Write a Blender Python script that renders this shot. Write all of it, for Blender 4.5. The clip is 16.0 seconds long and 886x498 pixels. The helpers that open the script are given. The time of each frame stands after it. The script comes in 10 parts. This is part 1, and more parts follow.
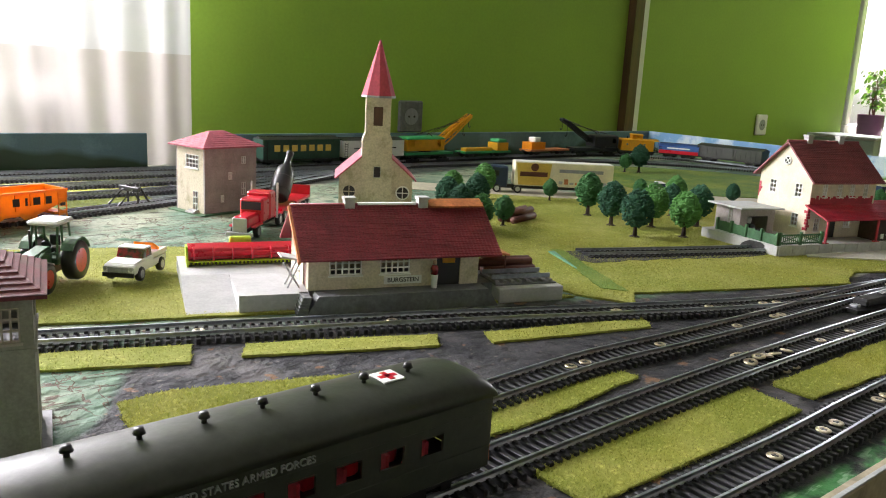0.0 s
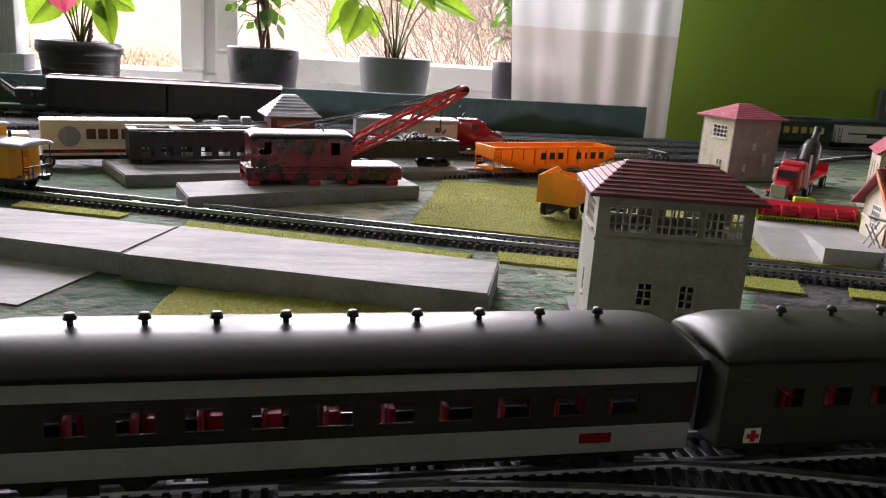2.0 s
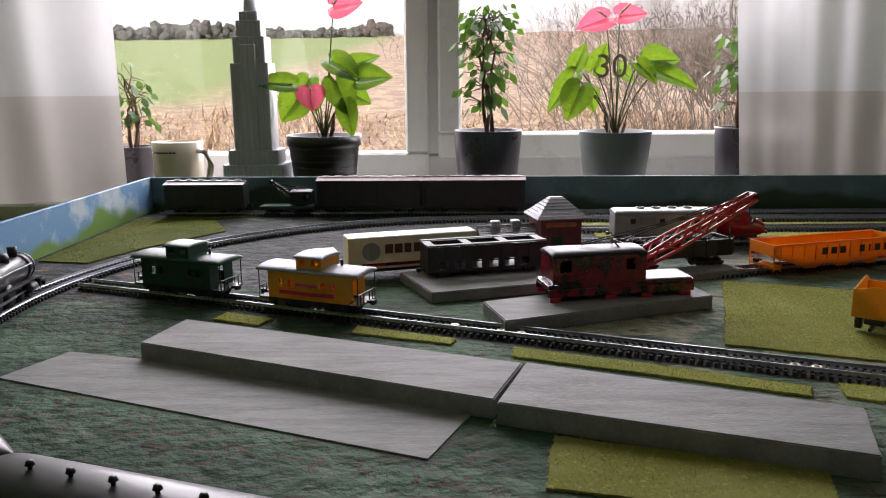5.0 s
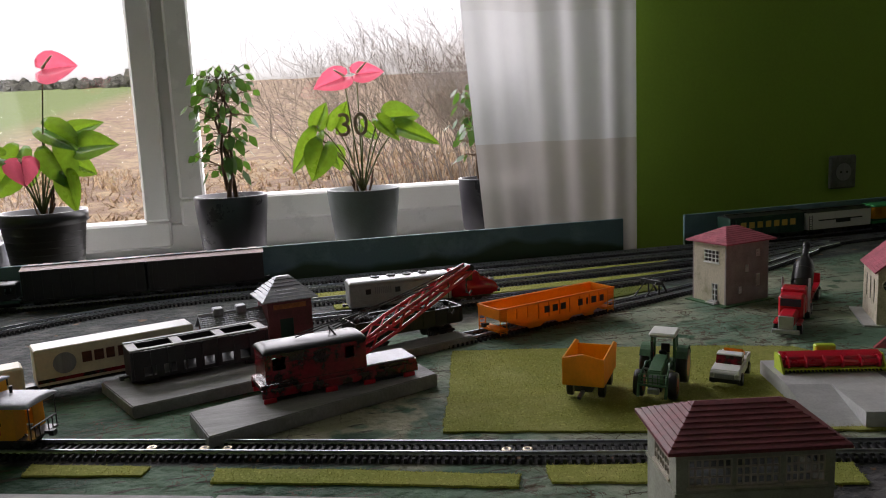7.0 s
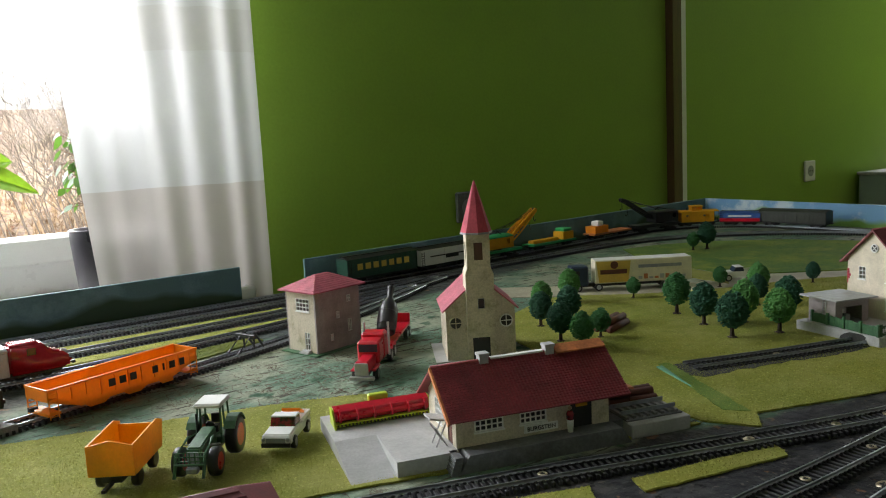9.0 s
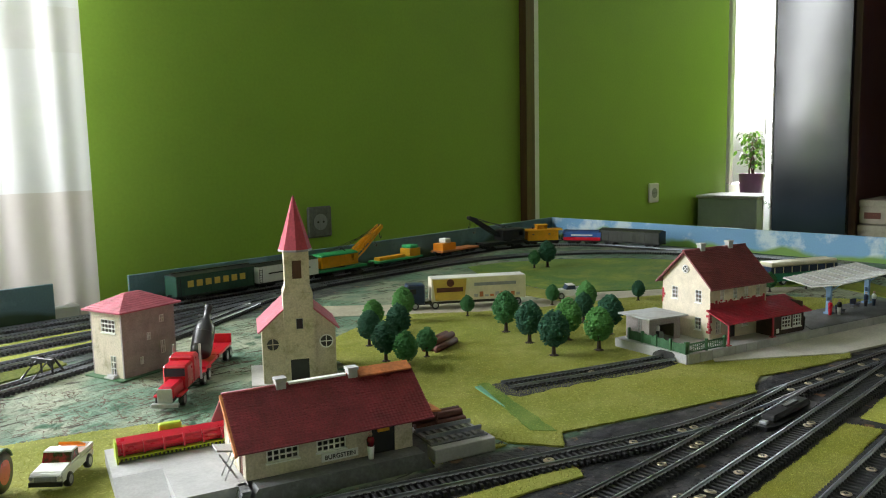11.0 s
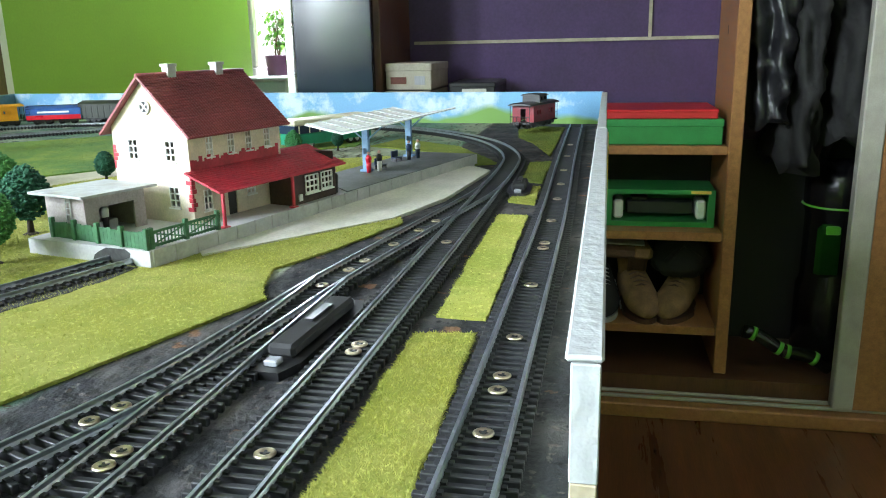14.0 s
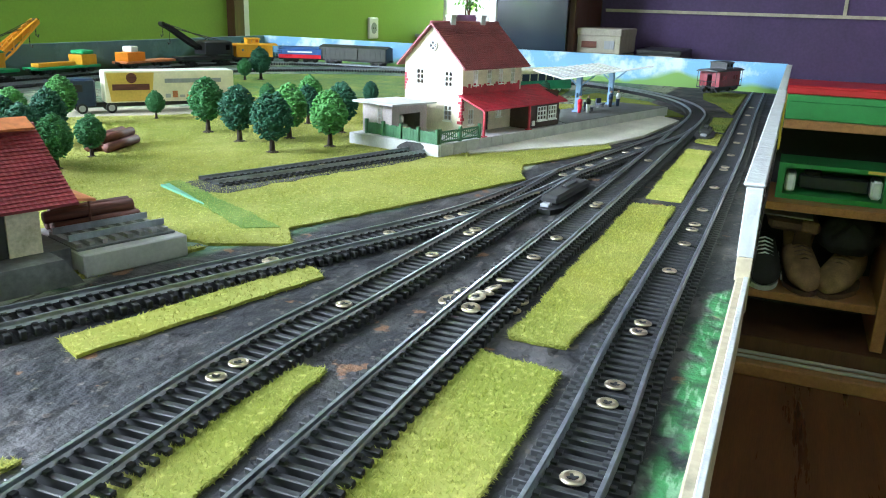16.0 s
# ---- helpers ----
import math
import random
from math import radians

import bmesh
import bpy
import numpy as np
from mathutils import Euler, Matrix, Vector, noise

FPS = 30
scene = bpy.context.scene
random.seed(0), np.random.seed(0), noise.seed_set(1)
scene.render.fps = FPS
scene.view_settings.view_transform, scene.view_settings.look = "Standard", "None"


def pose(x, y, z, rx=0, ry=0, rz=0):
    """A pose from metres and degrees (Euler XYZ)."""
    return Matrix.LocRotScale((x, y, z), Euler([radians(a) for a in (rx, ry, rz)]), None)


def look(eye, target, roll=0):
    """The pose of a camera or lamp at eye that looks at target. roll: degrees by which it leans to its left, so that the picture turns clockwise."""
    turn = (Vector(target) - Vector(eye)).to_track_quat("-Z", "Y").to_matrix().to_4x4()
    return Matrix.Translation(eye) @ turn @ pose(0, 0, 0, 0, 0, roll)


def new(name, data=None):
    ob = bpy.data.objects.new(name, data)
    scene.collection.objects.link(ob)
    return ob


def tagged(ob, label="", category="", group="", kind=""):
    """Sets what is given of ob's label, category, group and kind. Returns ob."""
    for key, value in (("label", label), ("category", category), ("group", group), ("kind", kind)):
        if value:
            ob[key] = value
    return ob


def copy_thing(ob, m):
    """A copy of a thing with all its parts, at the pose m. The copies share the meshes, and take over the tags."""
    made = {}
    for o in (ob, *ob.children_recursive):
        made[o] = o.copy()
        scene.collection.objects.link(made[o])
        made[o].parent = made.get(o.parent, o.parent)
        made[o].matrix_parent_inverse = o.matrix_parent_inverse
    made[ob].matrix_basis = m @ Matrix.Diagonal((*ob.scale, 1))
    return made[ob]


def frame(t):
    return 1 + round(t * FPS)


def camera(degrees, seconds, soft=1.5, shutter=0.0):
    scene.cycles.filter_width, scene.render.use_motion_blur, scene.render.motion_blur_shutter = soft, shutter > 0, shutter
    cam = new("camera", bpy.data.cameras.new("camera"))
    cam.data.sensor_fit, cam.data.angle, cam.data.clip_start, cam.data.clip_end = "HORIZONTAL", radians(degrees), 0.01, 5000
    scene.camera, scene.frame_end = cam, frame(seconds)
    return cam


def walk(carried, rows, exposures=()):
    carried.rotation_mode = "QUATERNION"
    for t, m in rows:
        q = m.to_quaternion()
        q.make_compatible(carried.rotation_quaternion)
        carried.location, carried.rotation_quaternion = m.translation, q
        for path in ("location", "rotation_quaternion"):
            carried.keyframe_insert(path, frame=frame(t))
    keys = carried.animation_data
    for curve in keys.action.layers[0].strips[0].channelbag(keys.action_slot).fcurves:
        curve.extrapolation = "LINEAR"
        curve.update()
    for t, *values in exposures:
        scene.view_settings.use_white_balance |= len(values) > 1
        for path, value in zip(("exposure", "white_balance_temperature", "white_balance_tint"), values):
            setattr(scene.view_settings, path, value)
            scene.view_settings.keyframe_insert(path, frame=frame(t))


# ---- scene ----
cam = camera(58.7, 16.0, soft=1.05)
PATH = [
    (0, (-0.509, -0.121, 0.155), (0.739, 1.383, -0.27), 3.2),
    (0.5, (-0.546, -0.119, 0.141), (0.49, 1.53, -0.315), 3.7),
    (1, (-0.581, -0.119, 0.134), (0.234, 1.642, -0.35), 3.9),
    (1.5, (-0.621, -0.119, 0.131), (-0.042, 1.73, -0.366), 3.9),
    (2, (-0.657, -0.135, 0.132), (-0.285, 1.763, -0.377), 3.8),
    (2.5, (-0.687, -0.137, 0.133), (-0.486, 1.783, -0.391), 3.0),
    (3, (-0.725, -0.143, 0.134), (-0.698, 1.786, -0.394), 1.7),
    (3.3, (-0.736, -0.145, 0.141), (-0.776, 1.787, -0.375), 1.1),
    (3.5, (-0.737, -0.143, 0.144), (-0.813, 1.791, -0.359), 0.7),
    (3.7, (-0.741, -0.142, 0.149), (-0.853, 1.793, -0.343), 0.3),
    (5.8, (-0.767, -0.113, 0.207), (-0.695, 1.848, -0.18), -1.9),
    (6, (-0.754, -0.103, 0.208), (-0.632, 1.857, -0.175), -2.4),
    (6.4, (-0.734, -0.101, 0.21), (-0.484, 1.851, -0.144), -2.7),
    (6.5, (-0.729, -0.1, 0.213), (-0.441, 1.847, -0.146), -2.5),
    (7, (-0.696, -0.093, 0.219), (-0.218, 1.822, -0.102), -2.5),
    (7.5, (-0.661, -0.095, 0.225), (0.039, 1.756, -0.067), -2.6),
    (8, (-0.62, -0.097, 0.225), (0.312, 1.649, -0.057), -2.6),
    (8.4, (-0.591, -0.1, 0.224), (0.487, 1.562, -0.051), -2.7),
    (8.5, (-0.582, -0.102, 0.225), (0.519, 1.545, -0.053), -2.8),
    (8.7, (-0.576, -0.103, 0.226), (0.561, 1.519, -0.05), -2.9),
    (10.8, (-0.534, -0.122, 0.23), (0.854, 1.3, -0.001), -1.4),
    (11, (-0.522, -0.121, 0.225), (0.906, 1.259, -0.016), -1.2),
    (11.5, (-0.487, -0.124, 0.222), (1.047, 1.123, -0.084), -1.7),
    (12, (-0.427, -0.11, 0.216), (1.221, 0.958, -0.162), -2.1),
    (12.5, (-0.333, -0.079, 0.219), (1.403, 0.819, -0.204), -2.1),
    (13, (-0.197, -0.04, 0.2), (1.626, 0.648, -0.254), -2.7),
    (13.5, (-0.146, -0.013, 0.148), (1.733, 0.472, -0.337), -2.4),
    (14, (-0.176, -0.006, 0.125), (1.719, 0.39, -0.376), -1.2),
    (14.5, (-0.223, -0.003, 0.123), (1.675, 0.371, -0.383), -0.6),
    (15, (-0.27, -0.004, 0.125), (1.62, 0.391, -0.394), -0.0),
    (15.5, (-0.322, -0.009, 0.123), (1.525, 0.534, -0.419), 0.7),
    (16, (-0.377, -0.012, 0.122), (1.381, 0.741, -0.462), 1.8),
]
EXPOSURES = [(0, 0.24, 6750, 20), (1.0, -0.13, 6800, 27), (2.0, -0.75, 6800, 29), (2.5, -0.95, 6800, 28), (3.7, -1.3, 6750, 27), (6.0, -1.95, 6750, 22), (7.0, -2.1, 6750, 21), (7.5, -2.0, 6750, 19), (8.0, -1.66, 6750, 17), (8.5, -1.22, 6650, 14), (10.8, -0.28, 6600, 10), (11.5, 0.3, 6600, 9), (12.0, 0.85, 6500, 6), (12.5, 1.0, 6350, 5), (14.0, 1.1, 5900, 7), (16.0, 1.2, 5650, 9)]
walk(cam, [(t, look(eye, target, roll)) for t, eye, target, roll in PATH], EXPOSURES)

# ---- light ----
world = bpy.data.worlds.new("overcast_sky")
scene.world = world
world.use_nodes = True
wn = world.node_tree
sky = wn.nodes.new("ShaderNodeTexSky")
sky.sky_type = "NISHITA"
sky.sun_disc = False
sky.sun_elevation, sky.sun_rotation = radians(35), radians(198)
sky.air_density, sky.dust_density, sky.ozone_density = 1.0, 4.0, 1.0
wn.nodes["Background"].inputs[1].default_value = 0.15
bright = wn.nodes.new("ShaderNodeHueSaturation")
bright.inputs["Saturation"].default_value, bright.inputs["Value"].default_value = 0.25, 11.0
wn.links.new(sky.outputs[0], bright.inputs["Color"])
wn.links.new(bright.outputs[0], wn.nodes["Background"].inputs[0])

sun = new("sun", bpy.data.lights.new("sun", "SUN"))
sun.data.energy, sun.data.angle, sun.data.color = 1.0, radians(25), (1.0, 0.97, 0.92)
sun.matrix_world = look((-2, -6, 4.5), (0, 0, 0))


def window_light(name, x0, x1, z0, z1, y, watts):
    lamp = new(name, bpy.data.lights.new(name, "AREA"))
    lamp.data.shape, lamp.data.size, lamp.data.size_y = "RECTANGLE", x1 - x0, z1 - z0
    lamp.data.energy, lamp.data.color = watts, (0.93, 0.97, 1.0)
    lamp.matrix_world = look(((x0 + x1) / 2, y, (z0 + z1) / 2), ((x0 + x1) / 2, y - 1, (z0 + z1) / 2 - 0.25))
    return lamp


window_light("window_daylight", -1.66, -0.05, 0.1, 1.25, 1.70, 140)
window_light("far_window_daylight", 3.4, 4.65, 0.1, 1.25, 1.70, 150)

# ---- materials ----
def mat(name, col, rough=0.6, metal=0.0, var=0.15, scale=60.0, bump=0.15, bscale=400.0, col2=None, mixlo=0.45, mixhi=0.6, random_by_object=0.0, coat=0.0, stretch=None):
    """Node material: base colour with two scales of variation, optional second colour in patches, fine relief."""
    m = bpy.data.materials.new(name)
    m.use_nodes = True
    t = m.node_tree
    n, l = t.nodes, t.links
    b = n["Principled BSDF"]
    b.inputs["Roughness"].default_value = rough
    b.inputs["Metallic"].default_value = metal
    b.inputs["Coat Weight"].default_value = coat
    tc = n.new("ShaderNodeTexCoord")
    src = tc.outputs["Object"]
    if stretch:
        mp = n.new("ShaderNodeMapping")
        mp.inputs["Scale"].default_value = stretch
        l.new(src, mp.inputs[0])
        src = mp.outputs[0]
    big = n.new("ShaderNodeTexNoise")
    big.inputs["Scale"].default_value = scale
    big.inputs["Detail"].default_value = 6
    big.inputs["Roughness"].default_value = 0.65
    l.new(src, big.inputs["Vector"])
    fine = n.new("ShaderNodeTexNoise")
    fine.inputs["Scale"].default_value = bscale
    fine.inputs["Detail"].default_value = 3
    l.new(src, fine.inputs["Vector"])
    base = n.new("ShaderNodeMix")
    base.data_type = "RGBA"
    c2 = col2 or tuple(min(1, c * (1 + var * 1.5)) for c in col)
    base.inputs["A"].default_value = (*[c * (1 - (0 if col2 else var)) for c in col], 1)
    base.inputs["B"].default_value = (*c2, 1)
    ramp = n.new("ShaderNodeMapRange")
    ramp.inputs["From Min"].default_value = mixlo if col2 else 0.3
    ramp.inputs["From Max"].default_value = mixhi if col2 else 0.7
    l.new(big.outputs["Fac"], ramp.inputs["Value"])
    l.new(ramp.outputs[0], base.inputs["Factor"])
    hsv = n.new("ShaderNodeHueSaturation")
    l.new(base.outputs["Result"], hsv.inputs["Color"])
    val = n.new("ShaderNodeMapRange")
    val.inputs["From Min"].default_value, val.inputs["From Max"].default_value = 0.3, 0.7
    val.inputs["To Min"].default_value, val.inputs["To Max"].default_value = 1 - var * 0.6, 1 + var * 0.6
    l.new(fine.outputs["Fac"], val.inputs["Value"])
    out = val.outputs[0]
    if random_by_object:
        oi = n.new("ShaderNodeObjectInfo")
        rr = n.new("ShaderNodeMapRange")
        rr.inputs["To Min"].default_value, rr.inputs["To Max"].default_value = 1 - random_by_object, 1 + random_by_object
        l.new(oi.outputs["Random"], rr.inputs["Value"])
        mu = n.new("ShaderNodeMath")
        mu.operation = "MULTIPLY"
        l.new(out, mu.inputs[0])
        l.new(rr.outputs[0], mu.inputs[1])
        out = mu.outputs[0]
    l.new(out, hsv.inputs["Value"])
    l.new(hsv.outputs["Color"], b.inputs["Base Color"])
    rv = n.new("ShaderNodeMapRange")
    rv.inputs["To Min"].default_value, rv.inputs["To Max"].default_value = max(0, rough - 0.12), min(1, rough + 0.12)
    l.new(big.outputs["Fac"], rv.inputs["Value"])
    l.new(rv.outputs[0], b.inputs["Roughness"])
    if bump:
        bp = n.new("ShaderNodeBump")
        bp.inputs["Strength"].default_value = bump
        bp.inputs["Distance"].default_value = 0.2 / bscale
        l.new(fine.outputs["Fac"], bp.inputs["Height"])
        l.new(bp.outputs[0], b.inputs["Normal"])
    return m


def glow(name, col, strength):
    m = bpy.data.materials.new(name)
    m.use_nodes = True
    b = m.node_tree.nodes["Principled BSDF"]
    b.inputs["Base Color"].default_value = (*col, 1)
    b.inputs["Emission Color"].default_value = (*col, 1)
    b.inputs["Emission Strength"].default_value = strength
    return m


def glass(name, tint=(1.0, 1.0, 1.0)):
    m = bpy.data.materials.new(name)
    m.use_nodes = True
    n, l = m.node_tree.nodes, m.node_tree.links
    tr, gl, mx = n.new("ShaderNodeBsdfTransparent"), n.new("ShaderNodeBsdfGlossy"), n.new("ShaderNodeMixShader")
    tr.inputs[0].default_value = (*tint, 1)
    gl.inputs["Roughness"].default_value = 0.02
    mx.inputs[0].default_value = 0.03
    l.new(tr.outputs[0], mx.inputs[1])
    l.new(gl.outputs[0], mx.inputs[2])
    l.new(mx.outputs[0], n["Material Output"].inputs[0])
    return m


M = dict(
    wall_green=mat("green_wall_paint", (0.245, 0.41, 0.045), 0.6, var=0.06, scale=3, bump=0.25, bscale=120),
    white=mat("white_plastic", (0.78, 0.78, 0.76), 0.4, var=0.04, scale=30),
    pvc=mat("white_window_pvc", (0.66, 0.65, 0.63), 0.3, var=0.04, scale=8, bump=0.05),
    wall_pale=mat("pale_bounce_wall", (0.34, 0.33, 0.30), 0.85, var=0.06, scale=3, bump=0.2, bscale=120),
    ceiling=mat("white_ceiling", (0.50, 0.50, 0.48), 0.9, var=0.04, scale=3, bscale=90),
    parquet=mat("brown_floor", (0.105, 0.042, 0.017), 0.3, var=0.3, scale=5, bump=0.1, bscale=60, stretch=(0.4, 6, 1)),
    wood=mat("beech_board", (0.265, 0.122, 0.042), 0.45, var=0.2, scale=10, bump=0.1, bscale=80, stretch=(1, 8, 8)),
    wood_dark=mat("dark_wood", (0.085, 0.038, 0.020), 0.4, var=0.25, scale=8, bump=0.1, bscale=80, stretch=(6, 6, 0.6)),
    purple=mat("purple_panel", (0.052, 0.028, 0.088), 0.75, var=0.2, scale=5, bscale=150),
    black_gloss=mat("black_glass_door", (0.012, 0.019, 0.032), 0.12, var=0.1, scale=4, bump=0.0),
    alu=mat("aluminium", (0.72, 0.72, 0.72), 0.3, 1.0, var=0.08, scale=30),
    steel=mat("rail_steel", (0.36, 0.39, 0.43), 0.32, 0.85, var=0.2, scale=80),
    sleeper=mat("black_sleeper_plastic", (0.014, 0.015, 0.017), 0.58, var=0.3, scale=150, random_by_object=0.25),
    screw=mat("brass_screw", (0.54, 0.46, 0.34), 0.34, 1.0, var=0.2, scale=300),
    board_white=mat("white_painted_edge", (0.37, 0.385, 0.39), 0.6, var=0.2, scale=40, col2=(0.27, 0.25, 0.20), mixlo=0.55, mixhi=0.72, bump=0.9, bscale=160),
    board_raw=mat("pale_painted_hardboard", (0.47, 0.48, 0.37), 0.7, var=0.15, scale=12, bump=0.2),
    slab=mat("grey_painted_wood", (0.265, 0.265, 0.26), 0.68, var=0.18, scale=38, bump=0.7, bscale=420, stretch=(0.5, 3.0, 1.0), col2=(0.185, 0.185, 0.18), mixlo=0.42, mixhi=0.66),
    concrete=mat("grey_model_concrete", (0.40, 0.40, 0.40), 0.6, var=0.12, scale=60, bump=0.2, bscale=500),
    concrete_dark=mat("dark_platform_paint", (0.13, 0.135, 0.14), 0.6, var=0.3, scale=60, bump=0.3),
    sand=mat("light_paper_road", (0.52, 0.50, 0.44), 0.7, var=0.15, scale=25, bump=0.2),
    road=mat("beige_road", (0.34, 0.31, 0.23), 0.8, var=0.2, scale=30, bump=0.3),
    cream=mat("cream_plaster", (0.60, 0.53, 0.42), 0.75, var=0.14, scale=60, bump=0.3, bscale=700),
    stone=mat("weathered_beige_plaster", (0.60, 0.53, 0.42), 0.85, var=0.25, scale=55, col2=(0.34, 0.30, 0.19), mixlo=0.5, mixhi=0.72, bump=0.4, bscale=600),
    house_grey=mat("grey_brown_plaster", (0.32, 0.28, 0.275), 0.85, var=0.2, scale=60, bump=0.4, bscale=700),
    tower_grey=mat("grey_green_plaster", (0.29, 0.29, 0.24), 0.85, var=0.2, scale=60, bump=0.4, bscale=700),
    tile_red=mat("red_plastic_tiles", (0.235, 0.034, 0.045), 0.42, var=0.3, scale=60, bump=0.25, bscale=800),
    tile_depot=mat("dark_red_tiles", (0.205, 0.050, 0.055), 0.42, var=0.3, scale=50, bump=0.25, bscale=800),
    tile_pink=mat("faded_pink_red_tiles", (0.42, 0.10, 0.14), 0.6, var=0.25, scale=70, bump=0.25, bscale=800),
    brick_orange=mat("orange_brown_plastic", (0.50, 0.17, 0.06), 0.5, var=0.25, scale=80),
    red_paint=mat("red_paint", (0.36, 0.02, 0.038), 0.5, var=0.25, scale=60),
    red=mat("bright_red_plastic", (0.56, 0.010, 0.030), 0.3, var=0.1, scale=80, coat=0.3),
    red_dark=mat("dark_red_paint", (0.24, 0.006, 0.018), 0.25, var=0.25, scale=45, coat=0.4, col2=(0.035, 0.006, 0.008), mixlo=0.47, mixhi=0.53),
    yellow=mat("yellow_plastic", (0.80, 0.40, 0.02), 0.4, var=0.1, scale=80),
    orange=mat("orange_paint", (0.85, 0.33, 0.02), 0.4, var=0.08, scale=80),
    yellow_green=mat("lime_plastic", (0.42, 0.55, 0.03), 0.4, var=0.1, scale=80),
    green_dark=mat("dark_green_paint", (0.012, 0.055, 0.035), 0.4, var=0.2, scale=80),
    green_bus=mat("green_vehicle_paint", (0.03, 0.26, 0.15), 0.35, var=0.15, scale=80),
    green_fence=mat("green_fence_paint", (0.040, 0.118, 0.052), 0.5, var=0.25, scale=80),
    green_roof=mat("bright_green_roof", (0.02, 0.30, 0.10), 0.45, var=0.15, scale=80),
    blue=mat("blue_paint", (0.04, 0.11, 0.36), 0.4, var=0.15, scale=80),
    blue_navy=mat("navy_paint", (0.015, 0.03, 0.07), 0.35, var=0.15, scale=80),
    blue_post=mat("light_blue_paint", (0.16, 0.28, 0.45), 0.5, var=0.15, scale=80),
    black=mat("black_plastic", (0.014, 0.014, 0.015), 0.38, var=0.25, scale=90),
    black_satin=mat("black_roof_paint", (0.014, 0.015, 0.018), 0.40, var=0.2, scale=60, bump=0.06, coat=0.15),
    olive=mat("olive_drab_paint", (0.028, 0.033, 0.024), 0.4, var=0.2, scale=80),
    coach_grey=mat("pale_grey_stripe", (0.31, 0.33, 0.35), 0.4, var=0.08, scale=80),
    coal=mat("black_coal", (0.012, 0.012, 0.012), 0.5, var=0.4, scale=300, bump=0.8, bscale=700),
    interior=mat("seat_red", (0.42, 0.03, 0.045), 0.5, var=0.3, scale=90),
    silver=mat("silver_paint", (0.42, 0.43, 0.44), 0.35, 0.4, var=0.12, scale=80),
    cream_paint=mat("cream_vehicle_paint", (0.72, 0.66, 0.50), 0.4, var=0.08, scale=80),
    gold=mat("gold_letter_paint", (0.62, 0.42, 0.08), 0.45, var=0.1, scale=80),
    log=mat("dark_brown_logs", (0.11, 0.035, 0.022), 0.7, var=0.35, scale=120, bump=0.6, stretch=(0.3, 3, 3)),
    trunk=mat("dark_trunk", (0.035, 0.022, 0.015), 0.8, var=0.3, scale=200, bump=0.5),
    crown_a=mat("mid_green_foam", (0.036, 0.145, 0.043), 0.85, var=0.35, scale=120, bump=0.8, bscale=900),
    crown_b=mat("blue_green_foam", (0.014, 0.078, 0.040), 0.85, var=0.35, scale=120, bump=0.8, bscale=900),
    crown_c=mat("fresh_green_foam", (0.070, 0.215, 0.050), 0.85, var=0.35, scale=120, bump=0.8, bscale=900),
    leaf=mat("glossy_leaf", (0.035, 0.12, 0.02), 0.3, var=0.45, scale=30, bump=0.1, bscale=100),
    leaf_small=mat("small_dark_leaf", (0.025, 0.075, 0.018), 0.4, var=0.4, scale=40, bump=0.1, bscale=100),
    spathe=mat("pink_spathe", (0.72, 0.10, 0.16), 0.25, var=0.12, scale=30, bump=0.1, bscale=100),
    stem=mat("green_brown_stem", (0.09, 0.11, 0.03), 0.6, var=0.3, scale=60),
    bark=mat("brown_stem", (0.10, 0.055, 0.03), 0.8, var=0.3, scale=80, bump=0.5),
    soil=mat("dark_potting_soil", (0.03, 0.02, 0.014), 0.95, var=0.4, scale=80, bump=0.8),
    pot_dark=mat("dark_purple_grey_pot", (0.045, 0.04, 0.05), 0.3, var=0.15, scale=12, bump=0.05),
    pot_black=mat("black_nursery_pot", (0.014, 0.013, 0.013), 0.35, var=0.2, scale=15, bump=0.05),
    pot_grey=mat("blue_grey_pot", (0.17, 0.185, 0.19), 0.5, var=0.12, scale=12, bump=0.05),
    pot_purple=mat("plum_glazed_pot", (0.16, 0.06, 0.13), 0.35, var=0.12, scale=12, bump=0.05),
    porcelain=mat("cream_mug_glaze", (0.74, 0.66, 0.52), 0.18, var=0.04, scale=20, bump=0.0),
    pewter=mat("grey_model_tower", (0.28, 0.29, 0.32), 0.45, 0.2, var=0.15, scale=60, stretch=(3, 3, 0.2)),
    skin=mat("plain_figure_paint", (0.40, 0.24, 0.18), 0.6, var=0.1, scale=200),
    glass=glass("window_glass"),
    amber=glass("amber_film", (0.95, 0.62, 0.10)),
    lamp_orange=glow("warm_lamp", (1.0, 0.35, 0.08), 4.0),
)


def cloth_mat(name, col, through_amount):
    m = mat(name, col, 0.9, var=0.06, scale=6, bump=0.35, bscale=900, stretch=(1, 1, 1))
    n, l = m.node_tree.nodes, m.node_tree.links
    b = n["Principled BSDF"]
    tr = n.new("ShaderNodeBsdfTranslucent")
    tr.inputs[0].default_value = (*col, 1)
    mx = n.new("ShaderNodeMixShader")
    mx.inputs[0].default_value = through_amount
    l.new(b.outputs[0], mx.inputs[1])
    l.new(tr.outputs[0], mx.inputs[2])
    l.new(mx.outputs[0], n["Material Output"].inputs[0])
    return m


